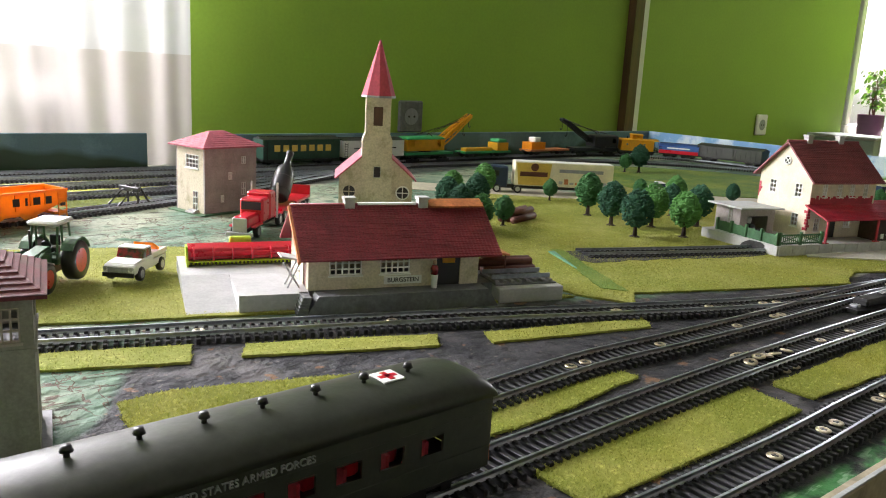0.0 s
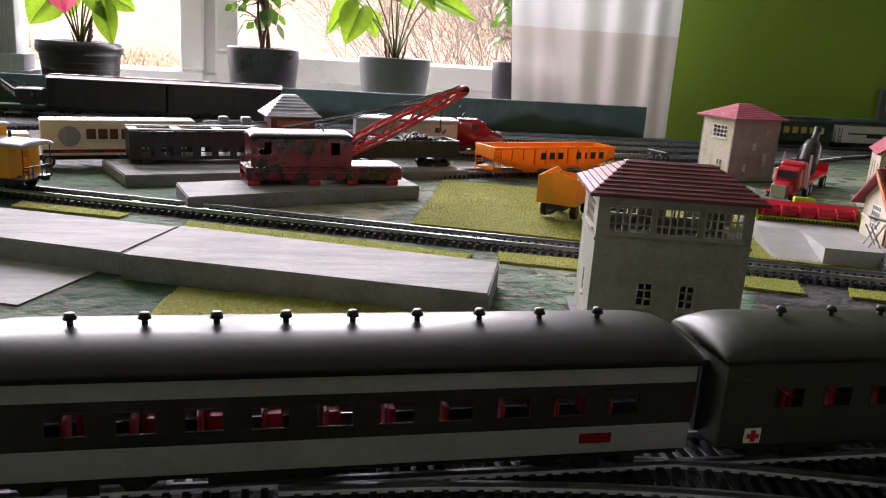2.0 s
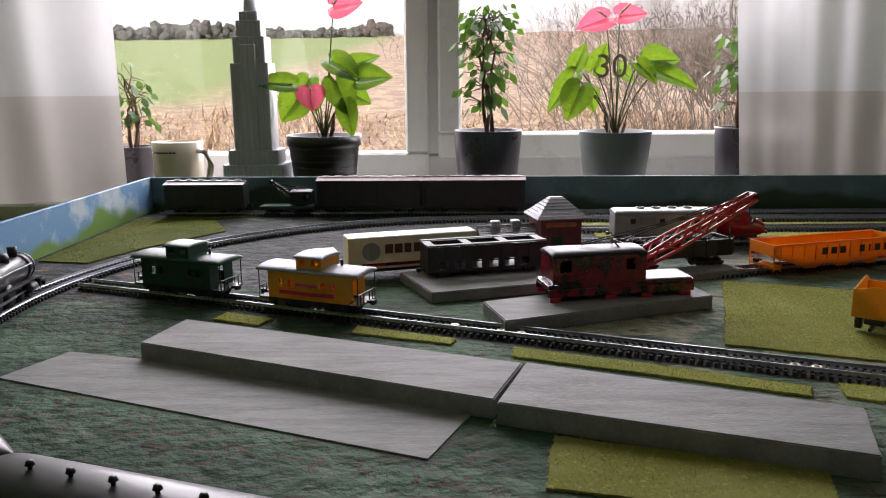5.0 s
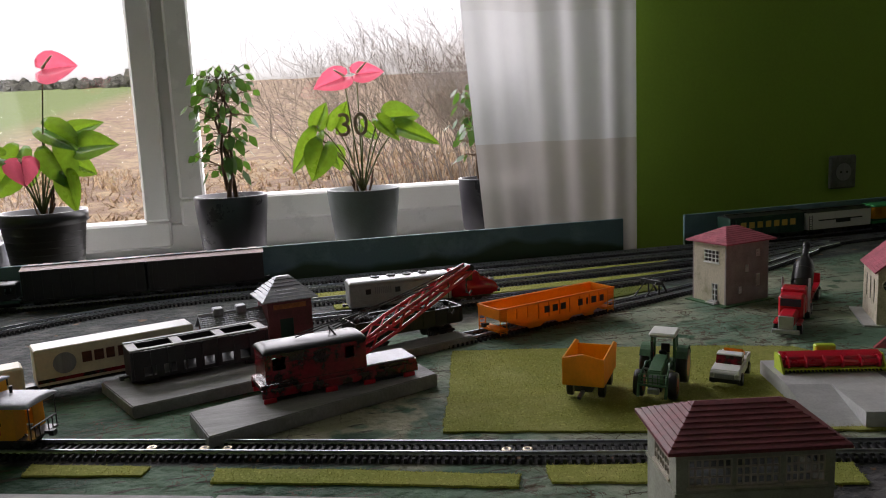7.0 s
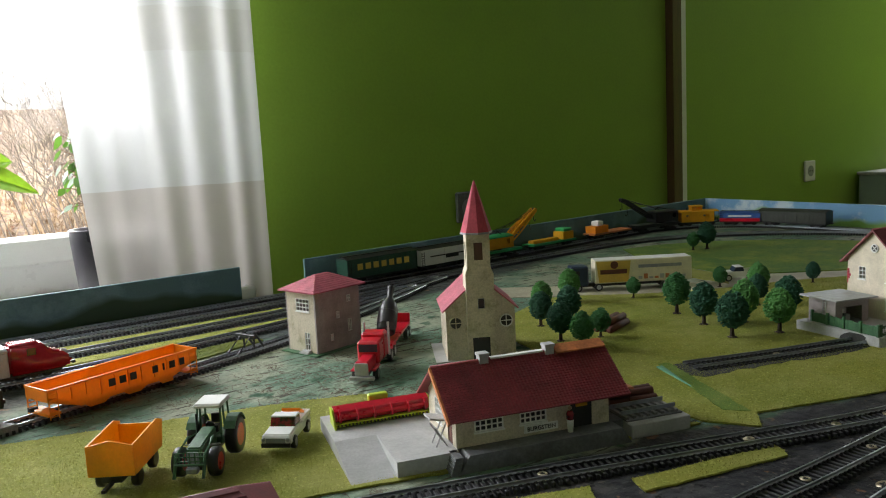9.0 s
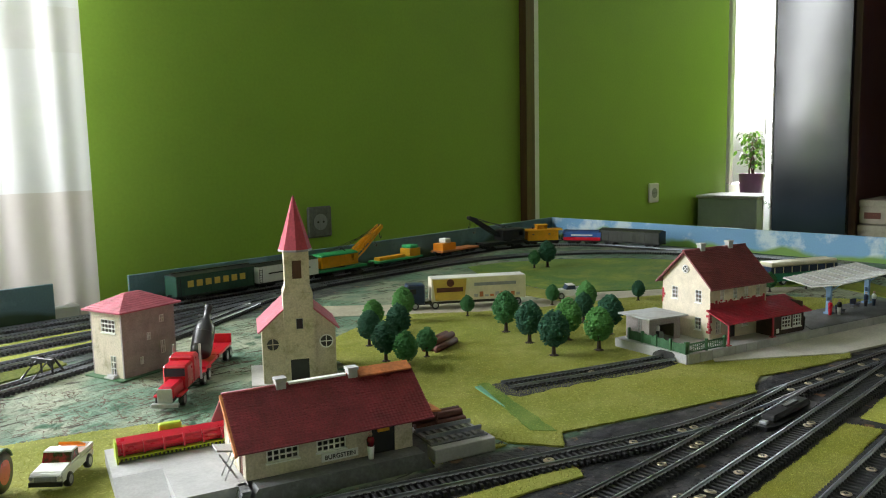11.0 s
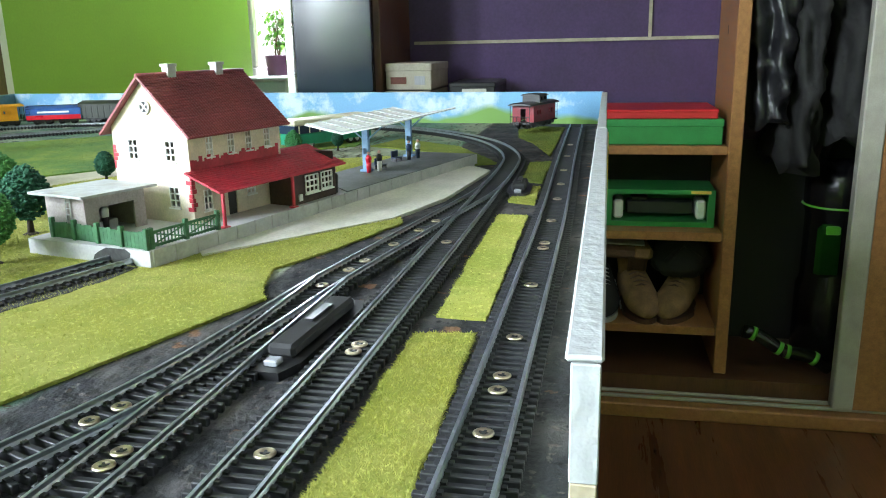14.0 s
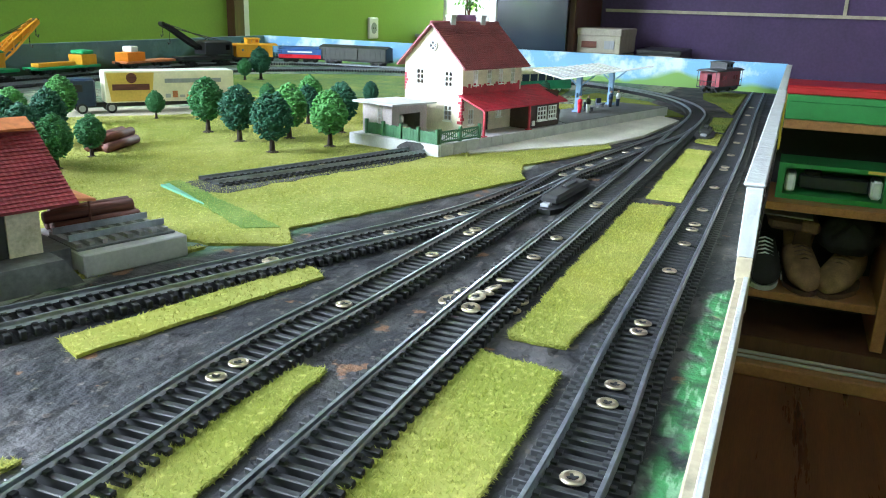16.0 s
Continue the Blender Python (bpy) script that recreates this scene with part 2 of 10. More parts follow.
M["cloth_white"] = cloth_mat("white_sheer_curtain", (0.68, 0.68, 0.68), 0.28)
M["cloth_pale"] = cloth_mat("pale_sheer_curtain", (0.64, 0.63, 0.62), 0.26)
M["cloth_beige"] = cloth_mat("beige_sheer_curtain", (0.58, 0.54, 0.51), 0.26)
for key, amount in (("orange", 0.35), ("yellow", 0.30), ("leaf", 0.32), ("leaf_small", 0.4), ("spathe", 0.45)):
    m = M[key]
    n, l = m.node_tree.nodes, m.node_tree.links
    tr, mx = n.new("ShaderNodeBsdfTranslucent"), n.new("ShaderNodeMixShader")
    tr.inputs[0].default_value = {"orange": (0.95, 0.42, 0.03, 1), "yellow": (0.95, 0.50, 0.04, 1), "leaf": (0.20, 0.34, 0.02, 1), "leaf_small": (0.08, 0.17, 0.02, 1), "spathe": (0.8, 0.13, 0.2, 1)}[key]
    mx.inputs[0].default_value = amount
    l.new(n["Principled BSDF"].outputs[0], mx.inputs[1])
    l.new(tr.outputs[0], mx.inputs[2])
    l.new(mx.outputs[0], n["Material Output"].inputs[0])


# ---- building blocks ----
def mesh_of(name, bm, material, smooth=False):
    me = bpy.data.meshes.new(name)
    bm.normal_update()
    bm.to_mesh(me)
    bm.free()
    for mm in material if isinstance(material, (list, tuple)) else [material]:
        me.materials.append(mm)
    if smooth:
        for p in me.polygons:
            p.use_smooth = True
    return me


def part(name, bm, material, parent=None, label="", smooth=False, m=None):
    """One mesh object, under a thing or a part."""
    ob = new(name, mesh_of(name, bm, material, smooth))
    if parent is not None:
        ob.parent = parent
    if m is not None:
        ob.matrix_basis = m
    if label:
        tagged(ob, label)
    return ob


def thing(name, m, label, category, group="", kind=""):
    ob = new(name)
    ob.empty_display_size = 0.02
    ob.matrix_basis = m
    return tagged(ob, label, category, group, kind)


def single(name, bm, material, label, category, group="", kind="", smooth=False, m=None):
    return tagged(part(name, bm, material, None, "", smooth, m), label, category, group, kind)


def box(bm, x0, x1, y0, y1, z0, z1, bev=0.0, seg=1, mi=0):
    r = bmesh.ops.create_cube(bm, size=1, matrix=Matrix.LocRotScale(((x0 + x1) / 2, (y0 + y1) / 2, (z0 + z1) / 2), None, (x1 - x0, y1 - y0, z1 - z0)))
    faces = {f for v in r["verts"] for f in v.link_faces}
    for f in faces:
        f.material_index = mi
    if bev:
        edges = list({e for v in r["verts"] for e in v.link_edges})
        bmesh.ops.bevel(bm, geom=edges, offset=bev, segments=seg, affect="EDGES", profile=0.5, material=-1)
    return bm


def boxes(*specs, bev=0.0):
    bm = bmesh.new()
    for s in specs:
        box(bm, *s, bev=bev)
    return bm


def rod(bm, p, q, r, n=10, r2=None, mi=0):
    p, q = Vector(p), Vector(q)
    d = q - p
    rot = d.to_track_quat("Z", "Y").to_matrix().to_4x4()
    res = bmesh.ops.create_cone(bm, cap_ends=True, segments=n, radius1=r, radius2=r if r2 is None else r2, depth=d.length, matrix=Matrix.Translation((p + q) / 2) @ rot)
    for v in res["verts"]:
        for f in v.link_faces:
            f.material_index = mi
    return bm


def ball(bm, c, r, sub=2, s=(1, 1, 1)):
    bmesh.ops.create_icosphere(bm, subdivisions=sub, radius=r, matrix=Matrix.LocRotScale(c, None, s))
    return bm


def prism(bm, pts, a0, a1, axis="z", mi=0):
    """A polygon pushed along an axis; pts are the other two coordinates in order (x,y | x,z | y,z)."""
    def at(p, a):
        return {"z": (p[0], p[1], a), "y": (p[0], a, p[1]), "x": (a, p[0], p[1])}[axis]
    lo = [bm.verts.new(at(p, a0)) for p in pts]
    hi = [bm.verts.new(at(p, a1)) for p in pts]
    n = len(pts)
    fs = [bm.faces.new(lo[::-1]), bm.faces.new(hi)]
    for i in range(n):
        fs.append(bm.faces.new((lo[i], lo[(i + 1) % n], hi[(i + 1) % n], hi[i])))
    for f in fs:
        f.material_index = mi
    bmesh.ops.recalc_face_normals(bm, faces=fs)
    return bm


def lathe(bm, prof, n=24, c=(0, 0, 0)):
    """Turns (radius, height) pairs about the z axis."""
    rings = []
    for r, z in prof:
        rings.append([bm.verts.new((c[0] + r * math.cos(2 * math.pi * i / n), c[1] + r * math.sin(2 * math.pi * i / n), c[2] + z)) for i in range(n)])
    for a, b in zip(rings, rings[1:]):
        for i in range(n):
            bm.faces.new((a[i], a[(i + 1) % n], b[(i + 1) % n], b[i]))
    bm.faces.new(rings[0][::-1])
    bm.faces.new(rings[-1])
    return bm


def tube(bm, pts, r, n=6, r_end=None):
    """A round rod along a list of points."""
    pts = [Vector(p) for p in pts]
    rings = []
    for i, p in enumerate(pts):
        d = (pts[min(i + 1, len(pts) - 1)] - pts[max(i - 1, 0)]).normalized()
        a = d.orthogonal().normalized()
        b = d.cross(a)
        rr = r if r_end is None else r + (r_end - r) * i / (len(pts) - 1)
        rings.append([bm.verts.new(p + (a * math.cos(2 * math.pi * k / n) + b * math.sin(2 * math.pi * k / n)) * rr) for k in range(n)])
    for A, B in zip(rings, rings[1:]):
        # keep neighbouring rings from twisting
        off = min(range(n), key=lambda o: (A[0].co - B[o].co).length)
        for k in range(n):
            bm.faces.new((A[k], A[(k + 1) % n], B[(k + 1 + off) % n], B[(k + off) % n]))
    bm.faces.new(rings[0][::-1])
    bm.faces.new(rings[-1])
    bmesh.ops.recalc_face_normals(bm, faces=bm.faces[:])
    return bm


def letters(text, size, parent, m, material, label="", extrude=0.0004, name="lettering"):
    cu = bpy.data.curves.new(name, "FONT")
    cu.body, cu.size, cu.extrude, cu.align_x, cu.align_y = text, size, extrude, "CENTER", "CENTER"
    tmp = bpy.data.objects.new(name, cu)
    me = bpy.data.meshes.new_from_object(tmp)
    bpy.data.objects.remove(tmp)
    me.materials.clear()
    me.materials.append(material)
    ob = new(name, me)
    if parent is not None:
        ob.parent = parent
    ob.matrix_basis = m
    if label:
        tagged(ob, label)
    return ob


def panel(bm, x0, x1, z0, z1, y0, y1, holes=()):
    """An upright wall from x0 to x1 with rectangular openings (x0, x1, z0, z1) that go through it."""
    xs = sorted({x0, x1, *[h[0] for h in holes], *[h[1] for h in holes]})
    zs = sorted({z0, z1, *[h[2] for h in holes], *[h[3] for h in holes]})
    def solid(i, j):
        if not (0 <= i < len(xs) - 1 and 0 <= j < len(zs) - 1):
            return False
        cx, cz = (xs[i] + xs[i + 1]) / 2, (zs[j] + zs[j + 1]) / 2
        return not any(h[0] < cx < h[1] and h[2] < cz < h[3] for h in holes)
    V = {}
    def vert(x, y, z):
        k = (round(x, 6), round(y, 6), round(z, 6))
        if k not in V:
            V[k] = bm.verts.new(k)
        return V[k]
    for i in range(len(xs) - 1):
        for j in range(len(zs) - 1):
            if not solid(i, j):
                continue
            a, b, c, d = xs[i], xs[i + 1], zs[j], zs[j + 1]
            bm.faces.new([vert(a, y0, c), vert(b, y0, c), vert(b, y0, d), vert(a, y0, d)])
            bm.faces.new([vert(a, y1, d), vert(b, y1, d), vert(b, y1, c), vert(a, y1, c)])
            if not solid(i - 1, j):
                bm.faces.new([vert(a, y0, d), vert(a, y1, d), vert(a, y1, c), vert(a, y0, c)])
            if not solid(i + 1, j):
                bm.faces.new([vert(b, y0, c), vert(b, y1, c), vert(b, y1, d), vert(b, y0, d)])
            if not solid(i, j - 1):
                bm.faces.new([vert(a, y0, c), vert(a, y1, c), vert(b, y1, c), vert(b, y0, c)])
            if not solid(i, j + 1):
                bm.faces.new([vert(a, y0, d), vert(b, y0, d), vert(b, y1, d), vert(a, y1, d)])
    return bm


def grille(bm, x0, x1, z0, z1, y0, y1, nx, nz, t):
    """A window frame with nx by nz panes: rim and glazing bars."""
    for i in range(nx + 1):
        x = x0 + (x1 - x0) * i / nx
        box(bm, max(x0, x - t / 2), min(x1, x + t / 2), y0, y1, z0, z1)
    for j in range(nz + 1):
        z = z0 + (z1 - z0) * j / nz
        box(bm, x0, x1, y0 + t * 0.12, y1 - t * 0.12, max(z0, z - t / 2), min(z1, z + t / 2))
    return bm


def turned(bm, m):
    bmesh.ops.transform(bm, matrix=m, verts=bm.verts[:])
    return bm


def tiled_slope(bm, length, depth, rise, rows, cols, step=0.0006, thick=0.0012):
    """A pitched roof plane from its eave (y 0, z 0) up to its ridge (y depth, z rise), along x, in stepped rows of rounded tiles."""
    n = Vector((0, -rise, depth)).normalized()
    def at(x, s, h):
        return Vector((x, depth * s, rise * s)) + n * h
    grid = []
    for j in range(rows):
        for s, h in ((j / rows, step), ((j + 0.97) / rows, 0.0)):
            line = []
            for i in range(cols * 2 + 1):
                line.append(bm.verts.new(at(length * i / (cols * 2), s, h + (step * 0.5 if i % 2 else 0))))
            grid.append(line)
    for a, b in zip(grid, grid[1:]):
        for i in range(len(a) - 1):
            bm.faces.new((a[i], a[i + 1], b[i + 1], b[i]))
    # underside and rim
    und = [bm.verts.new(at(x, s, -thick)) for x, s in ((0, 0), (length, 0), (length, 0.99), (0, 0.99))]
    bm.faces.new(und[::-1])
    a, b = grid[0], grid[-1]
    bm.faces.new([und[0], und[1]] + a[::-1])
    bm.faces.new([und[2], und[3]] + b)
    bm.faces.new([und[3], und[0]] + [g[0] for g in grid])
    bm.faces.new([und[1], und[2]] + [g[-1] for g in grid][::-1])
    return bm


# ---- room ----
FLOOR, CEIL, WALL = -0.72, 1.72, 1.60
single("floor", boxes((-2.3, 4.8, -2.4, WALL + 0.02, FLOOR - 0.05, FLOOR)), M["parquet"], "dark brown wooden floor", "floor", kind="structure")
single("ceiling", boxes((-2.3, 4.8, -2.4, WALL + 0.3, CEIL, CEIL + 0.05)), M["ceiling"], "plain white ceiling", "ceiling", kind="structure")
bm = panel(bmesh.new(), -2.3, 4.8, FLOOR, CEIL, WALL, WALL + 0.20, [(-1.7, -0.02, -0.035, 1.35), (3.30, 4.72, -0.035, 1.35)])
single("wall_north", bm, M["wall_green"], "bright green painted wall with two windows", "wall", kind="structure")
single("wall_west", boxes((-2.4, -2.3, -2.4, WALL, FLOOR, CEIL)), M["wall_green"], "green painted wall", "wall", kind="structure")
# Unseen wall added to close the room; its pale tone sets the fill light.
single("wall_south", boxes((-2.4, 4.9, -2.5, -2.4, FLOOR, CEIL)), M["wall_pale"], "unseen pale wall closing the room, toned to bounce light", "wall", kind="structure")
single("wall_east", boxes((4.8, 4.9, -2.4, WALL + 0.28, FLOOR, CEIL)), M["wall_green"], "green painted wall", "wall", kind="structure")
bm = boxes((1.655, 1.700, WALL - 0.03, WALL, -0.5, CEIL))
trim = single("trim", bm, M["wood_dark"], "brown wooden door trim on the green wall", "trim", kind="structure")
part("trim_strip", boxes((1.707, 1.735, WALL - 0.022, WALL, -0.5, CEIL)), M["white"], trim, "white plastic strip")


def window(name, x0, x1, z0, z1, mull):
    """White plastic window: outer frame, mullion, two sashes with panes, inner sill."""
    w = tagged(new(name), "white plastic window with two panes", "window", kind="structure")
    f = bmesh.new()
    y0, y1 = WALL + 0.02, WALL + 0.09
    for s in ((x0, x1, y0, y1, z0, z0 + 0.068), (x0, x1, y0, y1, z1 - 0.05, z1), (x0, x0 + 0.05, y0, y1, z0 + 0.068, z1 - 0.05), (x1 - 0.05, x1, y0, y1, z0 + 0.068, z1 - 0.05), (mull - 0.03, mull + 0.03, y0, y1, z0 + 0.068, z1 - 0.05)):
        box(f, *s, bev=0.004)
    part("window_frame", f, M["pvc"], w)
    for a, b, low in ((x0 + 0.04, mull - 0.011, z0 + 0.020), (mull + 0.011, x1 - 0.04, z0 + 0.062)):
        s = bmesh.new()
        for q in ((a, b, y0 - 0.018, y1 - 0.015, low, low + 0.055), (a, b, y0 - 0.018, y1 - 0.015, z1 - 0.1, z1 - 0.04), (a, a + 0.05, y0 - 0.018, y1 - 0.015, low + 0.055, z1 - 0.1), (b - 0.05, b, y0 - 0.018, y1 - 0.015, low + 0.055, z1 - 0.1)):
            box(s, *q, bev=0.005)
        sash = part("sash", s, M["pvc"], w)
        p = part("pane", boxes((a + 0.045, b - 0.045, y0 + 0.02, y0 + 0.026, low + 0.05, z1 - 0.095)), M["glass"], sash)
        p.visible_shadow = False
    part("window_sill", boxes((x0 - 0.06, x1 + 0.06, WALL - 0.25, WALL + 0.02, -0.065, -0.035), bev=0.004), M["pvc"], w, "white window sill")
    return w


window("window_1", -1.7, -0.02, -0.035, 1.35, -0.835)
window("window_2", 3.30, 4.72, -0.035, 1.35, 4.25)


def curtain(x0, x1, y, label, seed, lean=0.3):
    """A sheer curtain in soft folds: white cloth with a broad beige band."""
    rnd = random.Random(seed)
    n = 90
    ph = [rnd.uniform(0, 6.28) for _ in range(4)]
    def dy(s):
        return 0.011 * math.sin(s * 21 + ph[0] + 1.5 * math.sin(s * 7 + ph[3])) + 0.0025 * math.sin(s * 47 + ph[1]) + 0.012 * math.sin(s * 8 + ph[2])
    c = thing("curtain", Matrix.Translation((0, 0, 0)), label, "curtain", "curtains at the windows")
    for nm, z0, z1, mt in (("lower_cloth", -0.30, 0.17, "cloth_beige"), ("upper_cloth", 0.17, 0.42, "cloth_white"), ("band", 0.42, 0.50, "cloth_pale"), ("top_cloth", 0.50, 1.62, "cloth_white")):
        bm = bmesh.new()
        rows = []
        for z in (z0, (z0 + z1) / 2, z1):
            w = 1 + lean * z
            rows.append([bm.verts.new((x1 - (x1 - x0) * (1 - i / n) * w, y + dy(i / n), z)) for i in range(n + 1)])
        for a, b in zip(rows, rows[1:]):
            for i in range(n):
                bm.faces.new((a[i], a[i + 1], b[i + 1], b[i]))
        part(nm, bm, M[mt], c, "", True)
    return c


curtain(-0.243, 0.086, 1.38, "white and beige sheer curtain hanging beside the window", 1, 0.24)
curtain(-2.0, -1.43, 1.38, "beige and white sheer curtain drawn aside at the window", 2)

# ---- layout table ----
X0, X1 = -1.25, 1.095
def back_edge(x):
    return 1.052 + 0.06 * max(0.0, x) if x > 0 else 1.052


def ground_mat():
    m = bpy.data.materials.new("painted_baseboard")
    m.use_nodes = True
    n, l = m.node_tree.nodes, m.node_tree.links
    b = n["Principled BSDF"]
    tc = n.new("ShaderNodeTexCoord")
    sep = n.new("ShaderNodeSeparateXYZ")
    l.new(tc.outputs["Object"], sep.inputs[0])
    def math_(op, a, c, d=None):
        q = n.new("ShaderNodeMath")
        q.operation = op
        for i, v in enumerate((a, c, d)):
            if v is None:
                continue
            if isinstance(v, (int, float)):
                q.inputs[i].default_value = v
            else:
                l.new(v, q.inputs[i])
        return q.outputs[0]
    def smooth(v, a, c):
        q = n.new("ShaderNodeMapRange")
        q.interpolation_type = "SMOOTHSTEP"
        q.inputs["From Min"].default_value, q.inputs["From Max"].default_value = a, c
        l.new(v, q.inputs["Value"])
        return q.outputs[0]
    def noise_(scale, detail=5, stretch=None):
        q = n.new("ShaderNodeTexNoise")
        q.inputs["Scale"].default_value, q.inputs["Detail"].default_value = scale, detail
        v = tc.outputs["Object"]
        if stretch:
            mp = n.new("ShaderNodeMapping")
            mp.inputs["Scale"].default_value = stretch
            mp.inputs["Rotation"].default_value = (0, 0, 0.5)
            l.new(v, mp.inputs[0])
            v = mp.outputs[0]
        l.new(v, q.inputs["Vector"])
        return q.outputs["Fac"]
    def mix(f, a, c):
        q = n.new("ShaderNodeMix")
        q.data_type = "RGBA"
        l.new(f, q.inputs["Factor"])
        for s, v in (("A", a), ("B", c)):
            if isinstance(v, tuple):
                q.inputs[s].default_value = (*v, 1)
            else:
                l.new(v, q.inputs[s])
        return q.outputs["Result"]
    x, y = sep.outputs[0], sep.outputs[1]
    wob = math_("MULTIPLY", math_("SUBTRACT", noise_(14), 0.5), 0.06)
    # black road bed: along the front tracks, wider to the east
    east = smooth(x, -0.47, -0.33)
    line = math_("MULTIPLY_ADD", math_("ADD", x, 0.35), -0.284, 0.325)
    top = math_("ADD", math_("MULTIPLY", east, math_("SUBTRACT", line, 0.17)), 0.17)
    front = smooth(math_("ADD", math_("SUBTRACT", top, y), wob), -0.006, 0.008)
    s_line = math_("MULTIPLY_ADD", math_("ADD", x, 0.35), -0.352, 0.31)
    band = smooth(math_("SUBTRACT", 0.020, math_("ABSOLUTE", math_("SUBTRACT", y, s_line), 0)), -0.004, 0.004)
    band = math_("MULTIPLY", band, math_("SUBTRACT", 1.0, east))
    yard = smooth(math_("ADD", math_("SUBTRACT", y, math_("MULTIPLY_ADD", math_("ADD", x, 0.3), 0.25, 0.745)), wob), -0.01, 0.02)
    wedge = math_("MULTIPLY", smooth(math_("SUBTRACT", 0.175, y), -0.002, 0.004), smooth(x, 0.17, 0.19))
    front = math_("MAXIMUM", front, wedge)
    dark = math_("MAXIMUM", math_("MAXIMUM", front, band), math_("MULTIPLY", yard, 0.85))
    green = mix(smooth(noise_(9), 0.42, 0.6), (0.105, 0.185, 0.125), (0.26, 0.285, 0.205))
    # Green paint toned darker in the west, partly to carry its dim backlit look.
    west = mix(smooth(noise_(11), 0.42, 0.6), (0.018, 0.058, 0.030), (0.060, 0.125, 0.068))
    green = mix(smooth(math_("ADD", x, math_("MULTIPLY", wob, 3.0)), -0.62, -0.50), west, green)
    sand = smooth(math_("SUBTRACT", 0.115, math_("ADD", math_("ABSOLUTE", math_("ADD", x, 0.60), 0), math_("MULTIPLY", math_("ABSOLUTE", math_("SUBTRACT", y, 0.45), 0), 1.3))), -0.02, 0.03)
    green = mix(math_("MULTIPLY", sand, smooth(noise_(22), 0.40, 0.52)), green, (0.30, 0.29, 0.20))
    green = mix(smooth(noise_(30), 0.57, 0.68), green, (0.035, 0.095, 0.050))
    strokes = noise_(70, 3, (0.35, 2.2, 1))
    green = mix(smooth(strokes, 0.60, 0.64), green, (0.040, 0.040, 0.024))
    def crack(scale, width, stretch):
        return smooth(math_("ABSOLUTE", math_("SUBTRACT", noise_(scale, 4, stretch), 0.5), 0), width, width * 0.35)
    cuts = math_("MULTIPLY", math_("MAXIMUM", crack(26, 0.010, (0.5, 1.6, 1)), crack(34, 0.009, (1.5, 0.5, 1))), smooth(noise_(6), 0.42, 0.54))
    green = mix(cuts, green, (0.075, 0.050, 0.028))
    black = mix(smooth(noise_(25), 0.45, 0.7), (0.022, 0.023, 0.027), (0.085, 0.080, 0.080))
    black = mix(smooth(noise_(120), 0.60, 0.66), black, (0.010, 0.010, 0.012))
    black = mix(smooth(noise_(190), 0.60, 0.66), black, (0.085, 0.075, 0.068))
    black = mix(smooth(noise_(55), 0.635, 0.68), black, (0.16, 0.085, 0.045))
    rim = smooth(math_("ADD", math_("SUBTRACT", math_("MULTIPLY_ADD", smooth(x, 0.015, -0.03), 0.014, -0.003), y), math_("MULTIPLY", math_("SUBTRACT", noise_(60), 0.5), 0.013)), -0.001, 0.005)
    black = mix(math_("MULTIPLY", rim, smooth(noise_(75), 0.34, 0.60)), black, mix(smooth(noise_(160, 3, (0.4, 2.0, 1)), 0.52, 0.62), (0.060, 0.235, 0.080), (0.22, 0.42, 0.24)))
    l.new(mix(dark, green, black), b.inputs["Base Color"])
    cracks = noise_(75, 9)
    rg = n.new("ShaderNodeMapRange")
    rg.inputs["To Min"].default_value, rg.inputs["To Max"].default_value = 0.58, 0.97
    b.inputs["Specular IOR Level"].default_value = 0.28
    l.new(cracks, rg.inputs["Value"])
    l.new(rg.outputs[0], b.inputs["Roughness"])
    bp = n.new("ShaderNodeBump")
    bp.inputs["Strength"].default_value, bp.inputs["Distance"].default_value = 1.0, 0.0065
    l.new(cracks, bp.inputs["Height"])
    l.new(bp.outputs[0], b.inputs["Normal"])
    return m


M["ground"] = ground_mat()
M["red_nose"] = mat("glossy_red_paint", (0.42, 0.010, 0.022), 0.2, var=0.12, scale=60, coat=0.5)
M["tile_tower"] = mat("dull_maroon_tiles", (0.150, 0.030, 0.038), 0.55, var=0.3, scale=60, bump=0.3, bscale=700)
M["pink_brown"] = mat("pinkish_brown_roof", (0.30, 0.21, 0.20), 0.6, var=0.3, scale=50)
M["box_green"] = mat("green_cardboard", (0.03, 0.20, 0.045), 0.5, var=0.15, scale=20)
M["box_red"] = mat("red_cardboard", (0.42, 0.012, 0.016), 0.45, var=0.12, scale=20)
M["maroon"] = mat("dark_red_wagon", (0.22, 0.010, 0.022), 0.4, var=0.2, scale=60)
M["motor_and_shade_black"] = mat("matt_black_cover", (0.012, 0.012, 0.013), 0.75, var=0.2, scale=60)
M["profile_grey"] = mat("brushed_grey_profile", (0.34, 0.32, 0.28), 0.45, var=0.12, scale=20)
M["annex_brown"] = mat("blackish_brown_boards", (0.050, 0.028, 0.024), 0.7, var=0.3, scale=80, bump=0.4)
M["carton"] = mat("yellowed_white_card", (0.34, 0.31, 0.25), 0.7, var=0.15, scale=25)
M["plywood"] = mat("pale_plywood", (0.46, 0.34, 0.24), 0.7, var=0.2, scale=40)
M["spire"] = mat("matt_spire_red", (0.42, 0.055, 0.085), 0.8, var=0.2, scale=60)
M["frame_beige"] = mat("beige_window_frames", (0.42, 0.37, 0.31), 0.7, var=0.15, scale=80)
M["dust"] = mat("dark_dirt", (0.035, 0.036, 0.034), 0.95, var=0.4, scale=90, bump=0.8, bscale=300)
